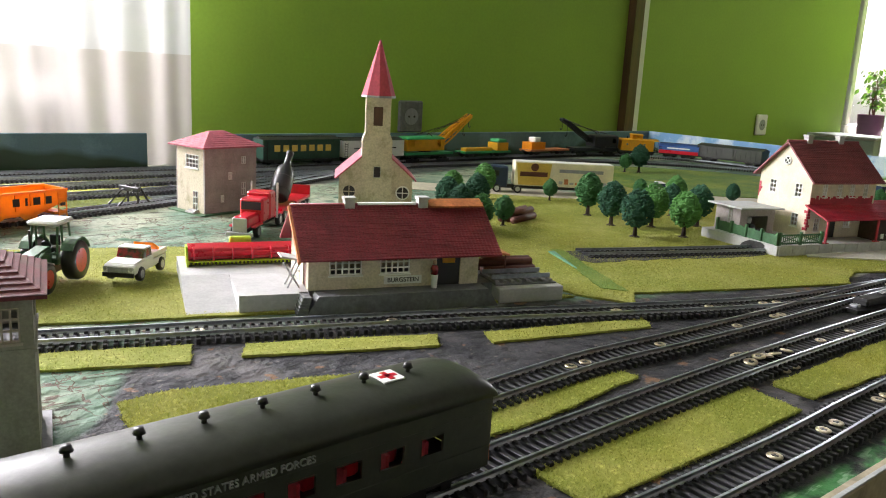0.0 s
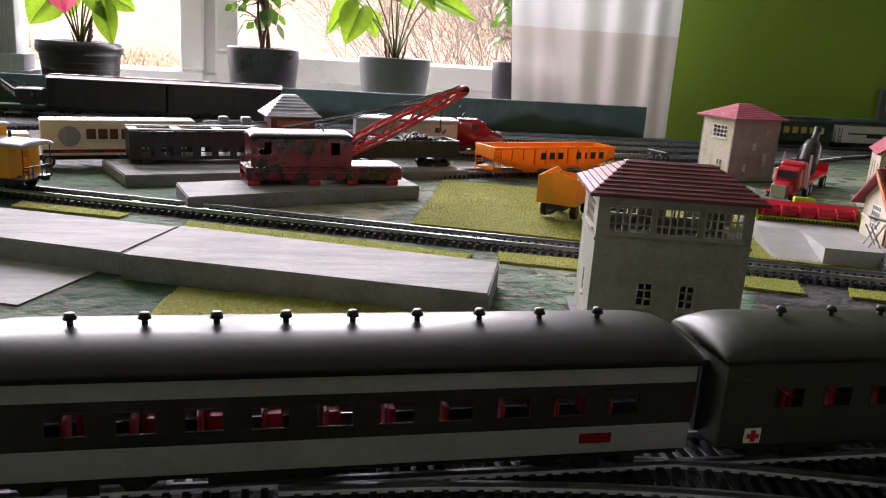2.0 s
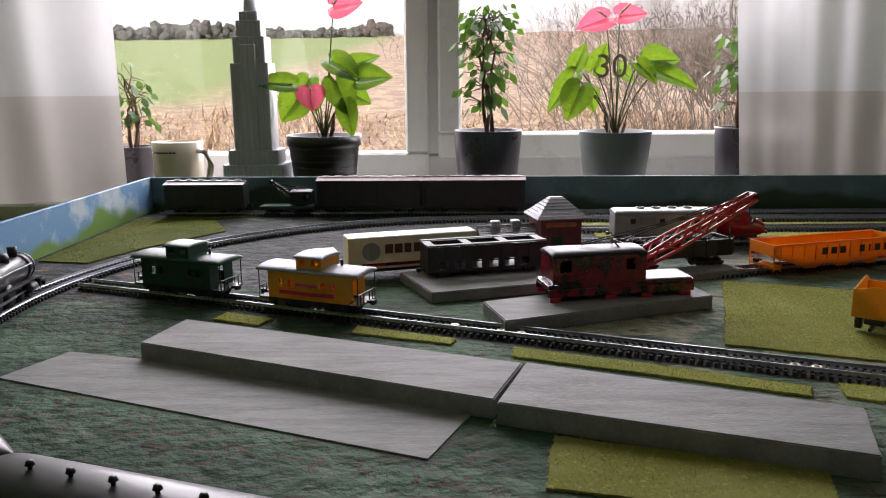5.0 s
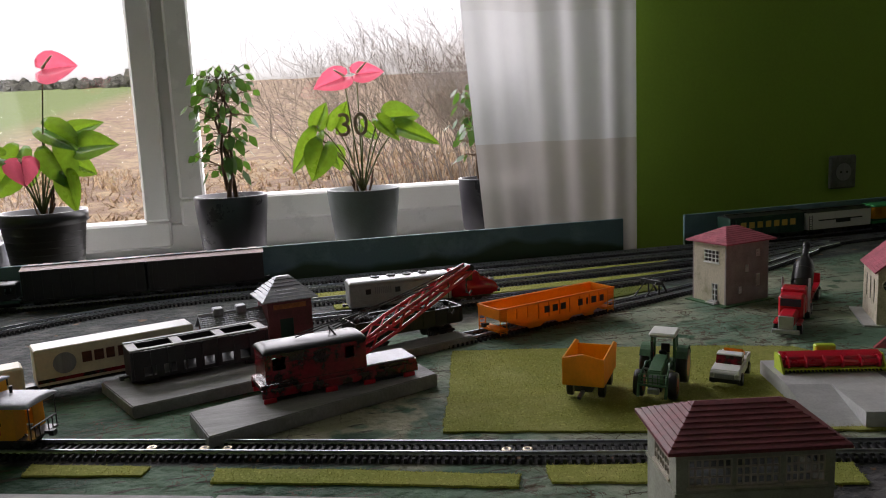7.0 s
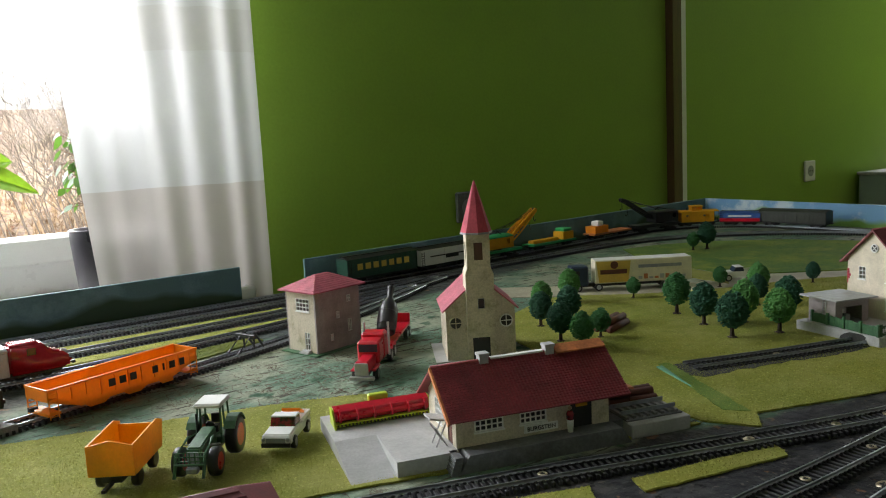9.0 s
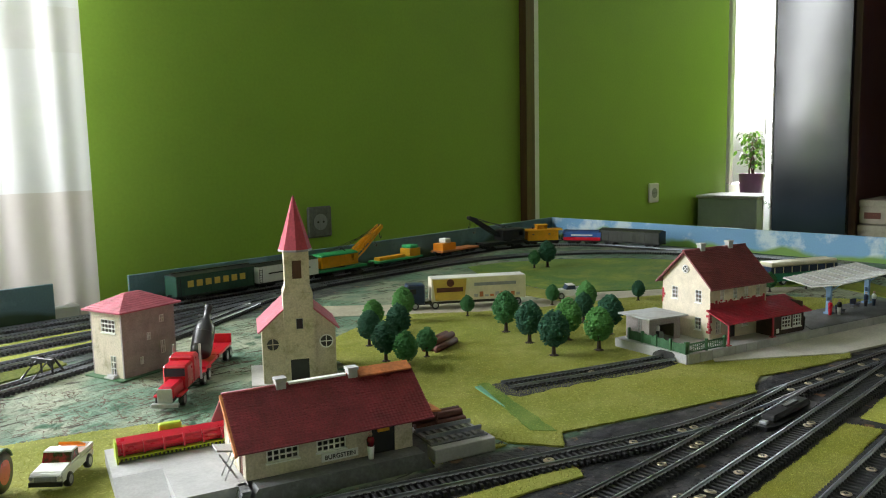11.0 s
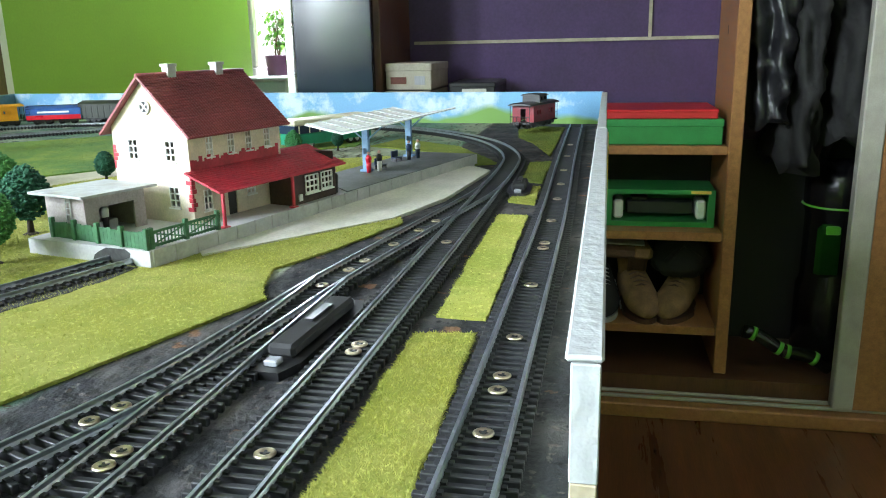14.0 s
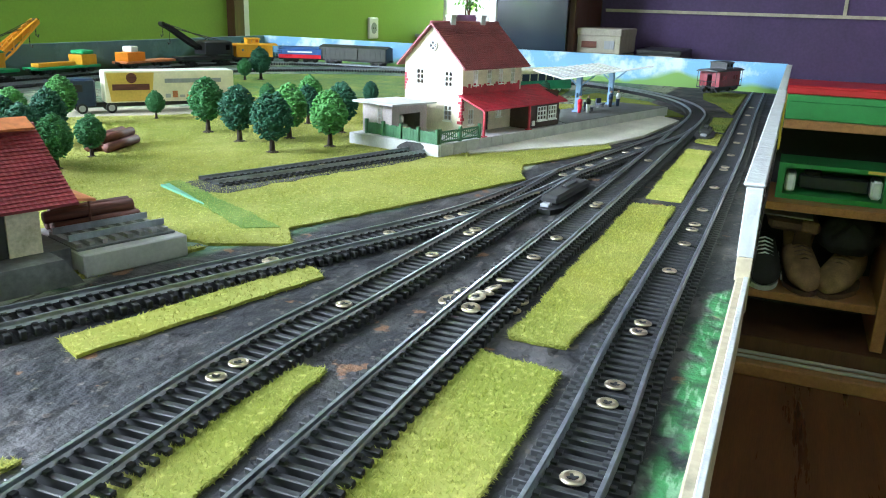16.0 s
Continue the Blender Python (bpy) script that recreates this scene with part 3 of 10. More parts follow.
M["tower_metal"] = mat("pale_grey_cast_metal", (0.46, 0.47, 0.50), 0.5, 0.0, var=0.15, scale=60, stretch=(3, 3, 0.2))
M["turquoise"] = mat("turquoise_paint", (0.11, 0.29, 0.19), 0.6, var=0.2, scale=60)
M["board_shade"] = mat("shaded_board_tone", (0.16, 0.19, 0.16), 0.6, var=0.25, scale=20)
M["rim_tan"] = mat("tan_rim_paint", (0.36, 0.31, 0.215), 0.7, var=0.3, scale=25, bump=0.4, bscale=220, col2=(0.14, 0.15, 0.10), mixlo=0.56, mixhi=0.70)
M["sign_yellow"] = mat("yellow_enamel", (0.62, 0.47, 0.03), 0.4, var=0.15, scale=40)
table = thing("layout_table", Matrix.Identity(4), "wooden model railway table with painted ground and low scenic boards", "table")
bm = bmesh.new()
outline = [(X0, 0.0), (X1 + 0.0, 0.0), (1.185, back_edge(1.18)), (0.0, 1.052), (X0, 1.052)]
prism(bm, outline, -0.014, 0.0)
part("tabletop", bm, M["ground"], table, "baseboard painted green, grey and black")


def sky_board_mat(name, sky_col, low, hill, cloud=(0.55, 0.65, 0.72)):
    m = mat(name, sky_col, 0.55, var=0.1, scale=14, col2=cloud, mixlo=0.5, mixhi=0.62, bump=0.15)
    n, l = m.node_tree.nodes, m.node_tree.links
    b = n["Principled BSDF"]
    old = b.inputs["Base Color"].links[0].from_socket
    tc, sep = n.new("ShaderNodeTexCoord"), n.new("ShaderNodeSeparateXYZ")
    l.new(tc.outputs["Object"], sep.inputs[0])
    ns = n.new("ShaderNodeTexNoise")
    ns.inputs["Scale"].default_value = 9
    l.new(tc.outputs["Object"], ns.inputs["Vector"])
    ad = n.new("ShaderNodeMath")
    ad.operation = "MULTIPLY_ADD"
    ad.inputs[1].default_value, ad.inputs[2].default_value = 0.08, -0.04 + hill
    l.new(ns.outputs["Fac"], ad.inputs[0])
    sb = n.new("ShaderNodeMath")
    sb.operation = "SUBTRACT"
    l.new(sep.outputs[2], sb.inputs[0])
    l.new(ad.outputs[0], sb.inputs[1])
    mr = n.new("ShaderNodeMapRange")
    mr.inputs["From Min"].default_value, mr.inputs["From Max"].default_value = -0.004, 0.006
    l.new(sb.outputs[0], mr.inputs["Value"])
    mx = n.new("ShaderNodeMix")
    mx.data_type = "RGBA"
    mx.inputs["A"].default_value = (*low, 1)
    l.new(mr.outputs[0], mx.inputs["Factor"])
    l.new(old, mx.inputs["B"])
    l.new(mx.outputs["Result"], b.inputs["Base Color"])
    return m


M["sky_board"] = sky_board_mat("painted_sky_board", (0.17, 0.36, 0.60), (0.16, 0.30, 0.06), 0.012)
# Murky paint, darkened further because these boards are lit from behind.
M["sky_board_shaded"] = sky_board_mat("painted_shaded_sky_board", (0.10, 0.19, 0.22), (0.035, 0.075, 0.04), 0.018, (0.16, 0.27, 0.31))


def board(p, q, z0, z1, material, t=0.005, nm="scenic_board", label=""):
    d = Vector((q[0] - p[0], q[1] - p[1], 0))
    bm = bmesh.new()
    box(bm, 0, d.length, 0, t, z0, z1, bev=0.0008)
    return part(nm, bm, M[material], table, label, m=Matrix.Translation((p[0], p[1], 0)) @ Matrix.Rotation(math.atan2(d.y, d.x), 4, "Z"))


board((X0, 1.052), (-0.11, 1.052), -0.1, 0.052, "sky_board_shaded", label="scenic board painted with dark green hills, shade put into its colour")
board((0.0, 1.052), (1.19, 1.124), -0.1, 0.050, "sky_board_shaded", label="scenic board painted with pale hills, shade put into its colour")
board((X0, 1.057), (X0, 0.40), -0.1, 0.052, "sky_board", label="scenic board painted with blue sky and clouds")
board((1.186, 1.13), (X1, 0.0), -0.1, 0.050, "sky_board", label="scenic board painted with blue sky and clouds")
fb = board((0.015, -0.006), (0.565, -0.006), -0.016, 0.046, "board_raw", 0.006, "front_board", "pale hardboard fascia with a black line drawing")
part("board_edge", boxes((0.013, 0.567, -0.0075, 0.0025, 0.0462, 0.0482), bev=0.0008), M["board_white"], table, "chipped white painted edge")
# The far fascia is coloured darker to carry its shade and dim reflection.
board((0.569, -0.0045), (X1 + 0.002, -0.0045), -0.016, 0.047, "board_shade", 0.005, "front_board", "fascia board whose dark green grey stands for shade and reflection")
part("board_edge", boxes((0.568, X1 + 0.004, -0.0065, 0.0020, 0.0472, 0.0490), bev=0.0008), M["board_white"], table, "white painted board edge")
sign = part("yellow_sign", boxes((0.455, 0.562, -0.0085, -0.0062, 0.000, 0.0455), bev=0.0004), M["sign_yellow"], table, "yellow enamelled sign strip with black bars")
for k in range(7):
    part("lettering_bar", boxes((0.464 + k * 0.0135, 0.473 + k * 0.0135, -0.0089, -0.0084, 0.012, 0.036)), M["black"], sign, "black lettering bar")
board((X0, -0.006), (0.0125, -0.006), -0.030, 0.0017, "rim_tan", 0.006, "front_rim", "tan painted wooden rim")
part("rim_edge", boxes((X0, 0.0125, -0.0060, -0.0036, 0.0018, 0.0026), bev=0.0003), M["board_white"], table, "thin chipped white line along the rim")
# The white upper part holds both the paint and the light from above.
part("board_end", boxes((0.0127, 0.0149, -0.0068, 0.0010, 0.0120, 0.0460), bev=0.0004), M["board_white"], table, "upper fascia end, white paint with light from above in its tone")
part("board_end", boxes((0.0127, 0.0149, -0.0066, 0.0008, -0.016, 0.0119), bev=0.0004), M["rim_tan"], table, "tan lower end of the fascia")
for lx, ly in ((-1.15, 0.10), (0.62, 0.03), (0.95, 0.95), (-1.15, 0.95), (-0.1, 0.03)):
    bm = bmesh.new()
    rod(bm, (lx, ly, FLOOR), (lx, ly, -0.014), 0.018, 16)
    part("leg", bm, M["alu"], table, "round metal leg", True)

from mathutils.geometry import tessellate_polygon

# ---- grass mats and painted patches ----
def grass_mat(name, a, b, c):
    m = bpy.data.materials.new(name)
    m.use_nodes = True
    n, l = m.node_tree.nodes, m.node_tree.links
    p = n["Principled BSDF"]
    p.inputs["Roughness"].default_value = 0.9
    tc = n.new("ShaderNodeTexCoord")
    last = (*a, 1)
    sock = None
    for sc, lo, hi, col in ((6, 0.40, 0.62, c), (17, 0.46, 0.66, b), (70, 0.5, 0.75, c), (420, 0.55, 0.8, tuple(x * 1.7 for x in b))):
        ns = n.new("ShaderNodeTexNoise")
        ns.inputs["Scale"].default_value, ns.inputs["Detail"].default_value = sc, 5
        l.new(tc.outputs["Object"], ns.inputs["Vector"])
        mr = n.new("ShaderNodeMapRange")
        mr.inputs["From Min"].default_value, mr.inputs["From Max"].default_value = lo, hi
        mr.inputs["To Max"].default_value = 0.75
        l.new(ns.outputs["Fac"], mr.inputs["Value"])
        mx = n.new("ShaderNodeMix")
        mx.data_type = "RGBA"
        l.new(mr.outputs[0], mx.inputs["Factor"])
        if sock is None:
            mx.inputs["A"].default_value = last
        else:
            l.new(sock, mx.inputs["A"])
        mx.inputs["B"].default_value = (*col, 1)
        sock = mx.outputs["Result"]
    isl = n.new("ShaderNodeNewGeometry")
    mr = n.new("ShaderNodeMapRange")
    mr.inputs["To Min"].default_value, mr.inputs["To Max"].default_value = 0.7, 1.3
    l.new(isl.outputs["Random Per Island"], mr.inputs["Value"])
    hs = n.new("ShaderNodeHueSaturation")
    l.new(sock, hs.inputs["Color"])
    l.new(mr.outputs[0], hs.inputs["Value"])
    l.new(hs.outputs[0], p.inputs["Base Color"])
    tr, ms = n.new("ShaderNodeBsdfTranslucent"), n.new("ShaderNodeMixShader")
    l.new(hs.outputs[0], tr.inputs[0])
    ms.inputs[0].default_value = 0.35
    l.new(p.outputs[0], ms.inputs[1])
    l.new(tr.outputs[0], ms.inputs[2])
    l.new(ms.outputs[0], n["Material Output"].inputs[0])
    return m


M["grass"] = grass_mat("yellow_green_grass", (0.37, 0.375, 0.065), (0.47, 0.46, 0.13), (0.28, 0.33, 0.055))
M["grass_far"] = grass_mat("mid_green_grass", (0.15, 0.24, 0.03), (0.24, 0.29, 0.04), (0.08, 0.18, 0.04))
M["grass_path"] = grass_mat("green_path_fibre", (0.20, 0.32, 0.055), (0.30, 0.39, 0.09), (0.15, 0.27, 0.05))
M["grass_olive"] = grass_mat("olive_green_grass", (0.15, 0.185, 0.02), (0.20, 0.21, 0.03), (0.09, 0.13, 0.02))


def grass(label, poly, material="grass", h=0.0016, blade=0.0012, density=600000, seed=0, ragged=0.0009, name="grass_mat"):
    """A mat of short fibres: a low slab with a ragged rim, covered in small upright blades."""
    rnd = random.Random(seed * 77 + len(poly))
    pts = []
    for (x0, y0), (x1, y1) in zip(poly, poly[1:] + poly[:1]):
        k = max(1, int(math.hypot(x1 - x0, y1 - y0) / 0.008))
        for i in range(k):
            t = i / k
            j = ragged if i else ragged * 0.3
            pts.append((x0 + (x1 - x0) * t + rnd.uniform(-j, j), y0 + (y1 - y0) * t + rnd.uniform(-j, j)))
    from_tess = tessellate_polygon([[Vector((x, y, 0)) for x, y in pts]])
    verts = [(x, y, h) for x, y in pts] + [(x, y, 0.0001) for x, y in pts]
    n = len(pts)
    faces = [tuple(t) for t in from_tess] + [(i, n + i, n + (i + 1) % n, (i + 1) % n) for i in range(n)]
    for a, b, c in from_tess:
        A, B, C = (Vector(verts[i]) for i in (a, b, c))
        area = (B - A).cross(C - A).length / 2
        cnt = area * density
        for _ in range(int(cnt) + (rnd.random() < cnt % 1)):
            u, v = rnd.random(), rnd.random()
            if u + v > 1:
                u, v = 1 - u, 1 - v
            p = A + (B - A) * u + (C - A) * v
            ang, w, lean = rnd.uniform(0, 6.28), rnd.uniform(0.00016, 0.00034), rnd.uniform(0.0004, 0.0018)
            hh = blade * rnd.uniform(0.5, 1.2)
            dx, dy = math.cos(ang) * w, math.sin(ang) * w
            la = rnd.uniform(0, 6.28)
            i = len(verts)
            verts += [(p.x - dx, p.y - dy, h - 0.0003), (p.x + dx, p.y + dy, h - 0.0003), (p.x + math.cos(la) * lean, p.y + math.sin(la) * lean, h + hh)]
            faces.append((i, i + 1, i + 2))
    # frayed fringe along the rim
    for (x0, y0), (x1, y1) in zip(pts, pts[1:] + pts[:1]):
        L = math.hypot(x1 - x0, y1 - y0)
        for _ in range(int(L * density / 180)):
            t = rnd.random()
            cx, cy = x0 + (x1 - x0) * t, y0 + (y1 - y0) * t
            ox, oy = rnd.uniform(-0.0022, 0.0022), rnd.uniform(-0.0022, 0.0022)
            w = 0.00025
            zz = rnd.uniform(0.0003, h)
            i = len(verts)
            verts += [(cx - w, cy + w, zz), (cx + w, cy - w, zz), (cx + ox, cy + oy, zz + rnd.uniform(-0.0003, 0.0012))]
            faces.append((i, i + 1, i + 2))
    me = bpy.data.meshes.new(name)
    me.from_pydata(verts, [], faces)
    me.materials.append(M[material])
    return tagged(new(name, me), label, "grass", kind="stuff")


def patch(name, label, poly, material, h, category="ground sheet"):
    return single(name, prism(bmesh.new(), poly, 0.0001, h), M[material], label, category, kind="structure")


MEADOW = [(-0.065, 0.255), (-0.044, 0.217), (-0.020, 0.236), (0.08, 0.198), (0.182, 0.162), (0.20, 0.172), (0.236, 0.181), (0.29, 0.158), (0.363, 0.136), (0.40, 0.148), (0.62, 0.185), (0.72, 0.20), (0.62, 0.44), (0.50, 0.508), (0.40, 0.545), (0.30, 0.605), (0.235, 0.665), (0.19, 0.69), (0.07, 0.64), (0.01, 0.57), (-0.01, 0.50), (-0.055, 0.46), (-0.115, 0.42), (-0.125, 0.36), (-0.06, 0.335)]
grass("bright yellow green grass mat of the meadow", MEADOW, seed=1)
FAR = [(0.50, 0.60), (0.66, 0.47), (0.80, 0.31), (0.90, 0.32), (0.955, 0.45), (0.955, 0.60), (0.90, 0.74), (0.80, 0.85), (0.70, 0.90), (0.62, 0.915), (0.56, 0.83)]
grass("green grass mat inside the railway curve", FAR, "grass_far", seed=2, density=70000)
grass("olive grass mat beside the railway curve", [(0.655, 0.105), (0.70, 0.125), (0.80, 0.175), (0.88, 0.27), (0.80, 0.29), (0.74, 0.19), (0.64, 0.15)], "grass_olive", seed=3, density=90000)
grass("yellow green grass strip by the road", [(0.435, 0.56), (0.49, 0.60), (0.55, 0.83), (0.47, 0.76)], "grass", seed=21, density=70000)
patch("model_road", "beige paper road across the meadow", [(0.14, 0.76), (0.23, 0.672), (0.30, 0.609), (0.40, 0.550), (0.50, 0.513), (0.62, 0.446), (0.70, 0.33), (0.77, 0.33), (0.66, 0.465), (0.50, 0.592), (0.42, 0.60), (0.26, 0.75), (0.18, 0.83)], "road", 0.0008, "road")
patch("station_forecourt", "pale grey paper forecourt beside the depot", [(0.255, 0.236), (0.372, 0.146), (0.45, 0.122), (0.60, 0.106), (0.628, 0.128), (0.60, 0.19), (0.30, 0.27)], "sand", 0.0028, "pavement")
grass("grass strip beside the forecourt", [(0.236, 0.185), (0.29, 0.16), (0.363, 0.137), (0.36, 0.150), (0.30, 0.185), (0.255, 0.232)], seed=22, h=0.0018)
FIELD = [(-0.515, 0.612), (-0.545, 0.51), (-0.573, 0.424), (-0.50, 0.398), (-0.436, 0.374), (-0.354, 0.345), (-0.25, 0.309), (-0.13, 0.268), (-0.07, 0.252), (-0.10, 0.30), (-0.19, 0.42), (-0.22, 0.505), (-0.277, 0.532), (-0.40, 0.575)]
grass("yellow green grass mat of the farm field", FIELD, seed=4, density=500000)
STRIPS = [
    [(-0.972, 0.484), (-0.930, 0.468), (-0.923, 0.486), (-0.966, 0.503)],
    [(-0.852, 0.449), (-0.775, 0.422), (-0.771, 0.434), (-0.850, 0.466)],
    [(-0.731, 0.396), (-0.640, 0.362), (-0.551, 0.326), (-0.545, 0.341), (-0.640, 0.382), (-0.728, 0.416)],
    [(-0.530, 0.325), (-0.420, 0.287), (-0.359, 0.263), (-0.348, 0.289), (-0.416, 0.312), (-0.525, 0.348)],
    [(-0.332, 0.258), (-0.227, 0.217), (-0.215, 0.234), (-0.321, 0.275)],
    [(-0.195, 0.205), (-0.081, 0.175), (-0.070, 0.190), (-0.187, 0.222)],
    [(-0.413, 0.180), (-0.250, 0.165), (-0.271, 0.196), (-0.379, 0.231), (-0.406, 0.229)],
    [(-0.310, 0.112), (-0.246, 0.112), (-0.164, 0.122), (-0.166, 0.131), (-0.259, 0.135), (-0.320, 0.133)],
    [(-0.290, 0.048), (-0.207, 0.047), (-0.130, 0.048), (-0.125, 0.079), (-0.235, 0.080), (-0.290, 0.078)],
    [(-0.107, 0.052), (0.007, 0.045), (0.147, 0.048), (0.143, 0.074), (0.024, 0.074), (-0.107, 0.075)],
    [(0.167, 0.046), (0.396, 0.049), (0.397, 0.071), (0.169, 0.070)],
    [(0.44, 0.048), (0.52, 0.050), (0.521, 0.069), (0.45, 0.070)],
    [(0.54, 0.050), (0.674, 0.050), (0.667, 0.072), (0.55, 0.070)],
    [(-0.725, 0.211), (-0.595, 0.182), (-0.585, 0.230), (-0.715, 0.268)],
    [(-0.60, 0.835), (-0.35, 0.838), (-0.12, 0.85), (-0.12, 0.868), (-0.35, 0.862), (-0.60, 0.86)],
    [(-0.62, 0.905), (-0.35, 0.912), (-0.10, 0.918), (-0.10, 0.938), (-0.35, 0.935), (-0.62, 0.935)],
    [(-0.42, 0.735), (-0.30, 0.745), (-0.20, 0.775), (-0.20, 0.80), (-0.42, 0.775)],
    [(-1.20, 0.93), (-1.10, 0.99), (-0.95, 1.01), (-0.70, 1.005), (-0.70, 1.022), (-1.20, 1.03)],
    [(-1.24, 0.40), (-1.19, 0.40), (-1.20, 0.62), (-1.24, 0.64)],
    [(-1.235, 0.70), (-1.175, 0.69), (-1.150, 0.76), (-1.105, 0.84), (-1.08, 0.88), (-1.12, 0.96), (-1.235, 0.975)],
    [(0.72, 0.055), (1.03, 0.055), (1.04, 0.09), (1.00, 0.12), (0.90, 0.11), (0.84, 0.085)],
]
for k, s in enumerate(STRIPS):
    grass("narrow green grass mat strip beside the rails", s, "grass" if k < 12 or k in (13, 14, 15) else "grass_olive", seed=30 + k, density=1800000 if k in (6, 7, 8, 9) else 500000, ragged=0.0008)


# ---- track ----
def spline(pts, step=0.004):
    """Points at even steps on a smooth curve through pts."""
    P = [Vector((*p, 0)) for p in pts]
    P = [P[0] * 2 - P[1]] + P + [P[-1] * 2 - P[-2]]
    fine = []
    for a, b, c, d in zip(P, P[1:], P[2:], P[3:]):
        for i in range(24):
            t = i / 24
            fine.append(0.5 * (2 * b + (c - a) * t + (2 * a - 5 * b + 4 * c - d) * t * t + (3 * b - a - 3 * c + d) * t ** 3))
    fine.append(P[-2])
    out, acc = [fine[0]], 0.0
    for a, b in zip(fine, fine[1:]):
        seg = (b - a).length
        while acc + seg >= step:
            a = a + (b - a) * ((step - acc) / seg)
            out.append(a.copy())
            seg = (b - a).length
            acc = 0.0
        acc += seg
    return out


def arc(cx, cy, r, a0, a1, n=14):
    return [(cx + r * math.cos(radians(a0 + (a1 - a0) * i / n)), cy + r * math.sin(radians(a0 + (a1 - a0) * i / n))) for i in range(n + 1)]


SLEEPER = None
def track(label, pts, near=(), screws=(), sleepers=True):
    """Model railway track: two rails, black sleepers, screw heads between the rails."""
    global SLEEPER
    line = spline(pts)
    t = thing("railway_track", Matrix.Identity(4), label, "railway track", "tracks of the layout")
    def side(i):
        d = (line[min(i + 1, len(line) - 1)] - line[max(i - 1, 0)]).normalized()
        return d, Vector((-d.y, d.x, 0))
    for s in (-1, 1):
        verts, faces = [], []
        for i, p in enumerate(line):
            _, nn = side(i)
            for o, z in ((-0.00115, 0.0036), (0.00115, 0.0036), (0.0005, 0.0048), (0.0006, 0.0064), (-0.0006, 0.0064), (-0.0005, 0.0048)):
                q = p + nn * (s * 0.00865 + o)
                verts.append((q.x, q.y, z))
        for i in range(len(line) - 1):
            for k in range(6):
                a, b = i * 6 + k, i * 6 + (k + 1) % 6
                faces.append((a, b, b + 6, a + 6))
        me = bpy.data.meshes.new("rail")
        me.from_pydata(verts, [], faces)
        me.materials.append(M["steel"])
        ob = new("rail", me)
        ob.parent = t
    if SLEEPER is None:
        bm = boxes((-0.0012, 0.0012, -0.0148, 0.0148, 0.0001, 0.0034), bev=0.0003)
        for y in (-0.0108, -0.0066, 0.0066, 0.0108):
            box(bm, -0.0010, 0.0010, y - 0.0009, y + 0.0009, 0.0034, 0.0043)
        SLEEPER = mesh_of("sleeper", bm, M["sleeper"])
    rest_v, rest_f = [], []
    sv = [v.co.copy() for v in SLEEPER.vertices]
    sf = [tuple(p.vertices) for p in SLEEPER.polygons]
    for k in range(1, int((len(line) - 2) * 0.004 / 0.0054)):
        f = k * 0.0054 / 0.004
        i = int(f)
        p = line[i].lerp(line[i + 1], f - i)
        d, nn = side(i)
        m = Matrix(((d.x, nn.x, 0, p.x), (d.y, nn.y, 0, p.y), (0, 0, 1, 0), (0, 0, 0, 1)))
        if near and near[0] < p.x < near[1] and p.y < 0.4:
            ob = new("sleeper", SLEEPER)
            ob.parent = t
            ob.matrix_basis = m
        else:
            k = len(rest_v)
            rest_v += [tuple(m @ v) for v in sv]
            rest_f += [tuple(k + a for a in f) for f in sf]
    if rest_v:
        me = bpy.data.meshes.new("sleeper_bed")
        me.from_pydata(rest_v, [], rest_f)
        me.materials.append(M["sleeper"])
        ob = tagged(new("sleeper_bed", me), kind="stuff")
        ob.parent = t
    for sx in screws:
        i = min(range(len(line)), key=lambda k: abs(line[k].x - sx))
        ob = new("screw", SCREW)
        ob.parent = t
        ob.matrix_basis = pose(sx, line[i].y, 0.0034, 0, 0, (sx * 9999) % 90)
        cross = new("slot", SLOT)
        cross.parent = ob
    return t


bm = bmesh.new()
lathe(bm, [(0.0033, 0.0), (0.0036, 0.0004), (0.0035, 0.0008), (0.0029, 0.0011), (0.0019, 0.0011), (0.0013, 0.0005), (0.0002, 0.0004)], 16)
SCREW = mesh_of("screw", bm, M["screw"], True)
bm = bmesh.new()
for a in (0, 90):
    r = bmesh.ops.create_cube(bm, size=1, matrix=Matrix.Rotation(radians(a), 4, "Z") @ Matrix.LocRotScale((0, 0, 0.00075), None, (0.0036, 0.0009, 0.0003)))
SLOT = mesh_of("slot", bm, M["black"])
LOOP = [(-0.74, 0.080)] + [(-0.60, 0.083), (-0.35, 0.089), (-0.1, 0.0950), (0.15, 0.0925), (0.45, 0.090), (0.62, 0.090)] + arc(0.62, 0.530, 0.44, -78, 84, 12) + [(0.55, 0.972), (0.3, 0.968), (0.0, 0.965), (-0.35, 0.962), (-0.62, 0.960)] + arc(-0.72, 0.521, 0.44, 90, 262, 14) + [(-0.74, 0.080)]
track("black sleepered steel track of the inner passenger loop", LOOP, (-0.34, 0.56), [-0.205, -0.165, -0.012, 0.028, 0.113, 0.121, 0.167, 0.30, -0.40, -0.60, -0.607, -0.68, -0.88, 0.47])
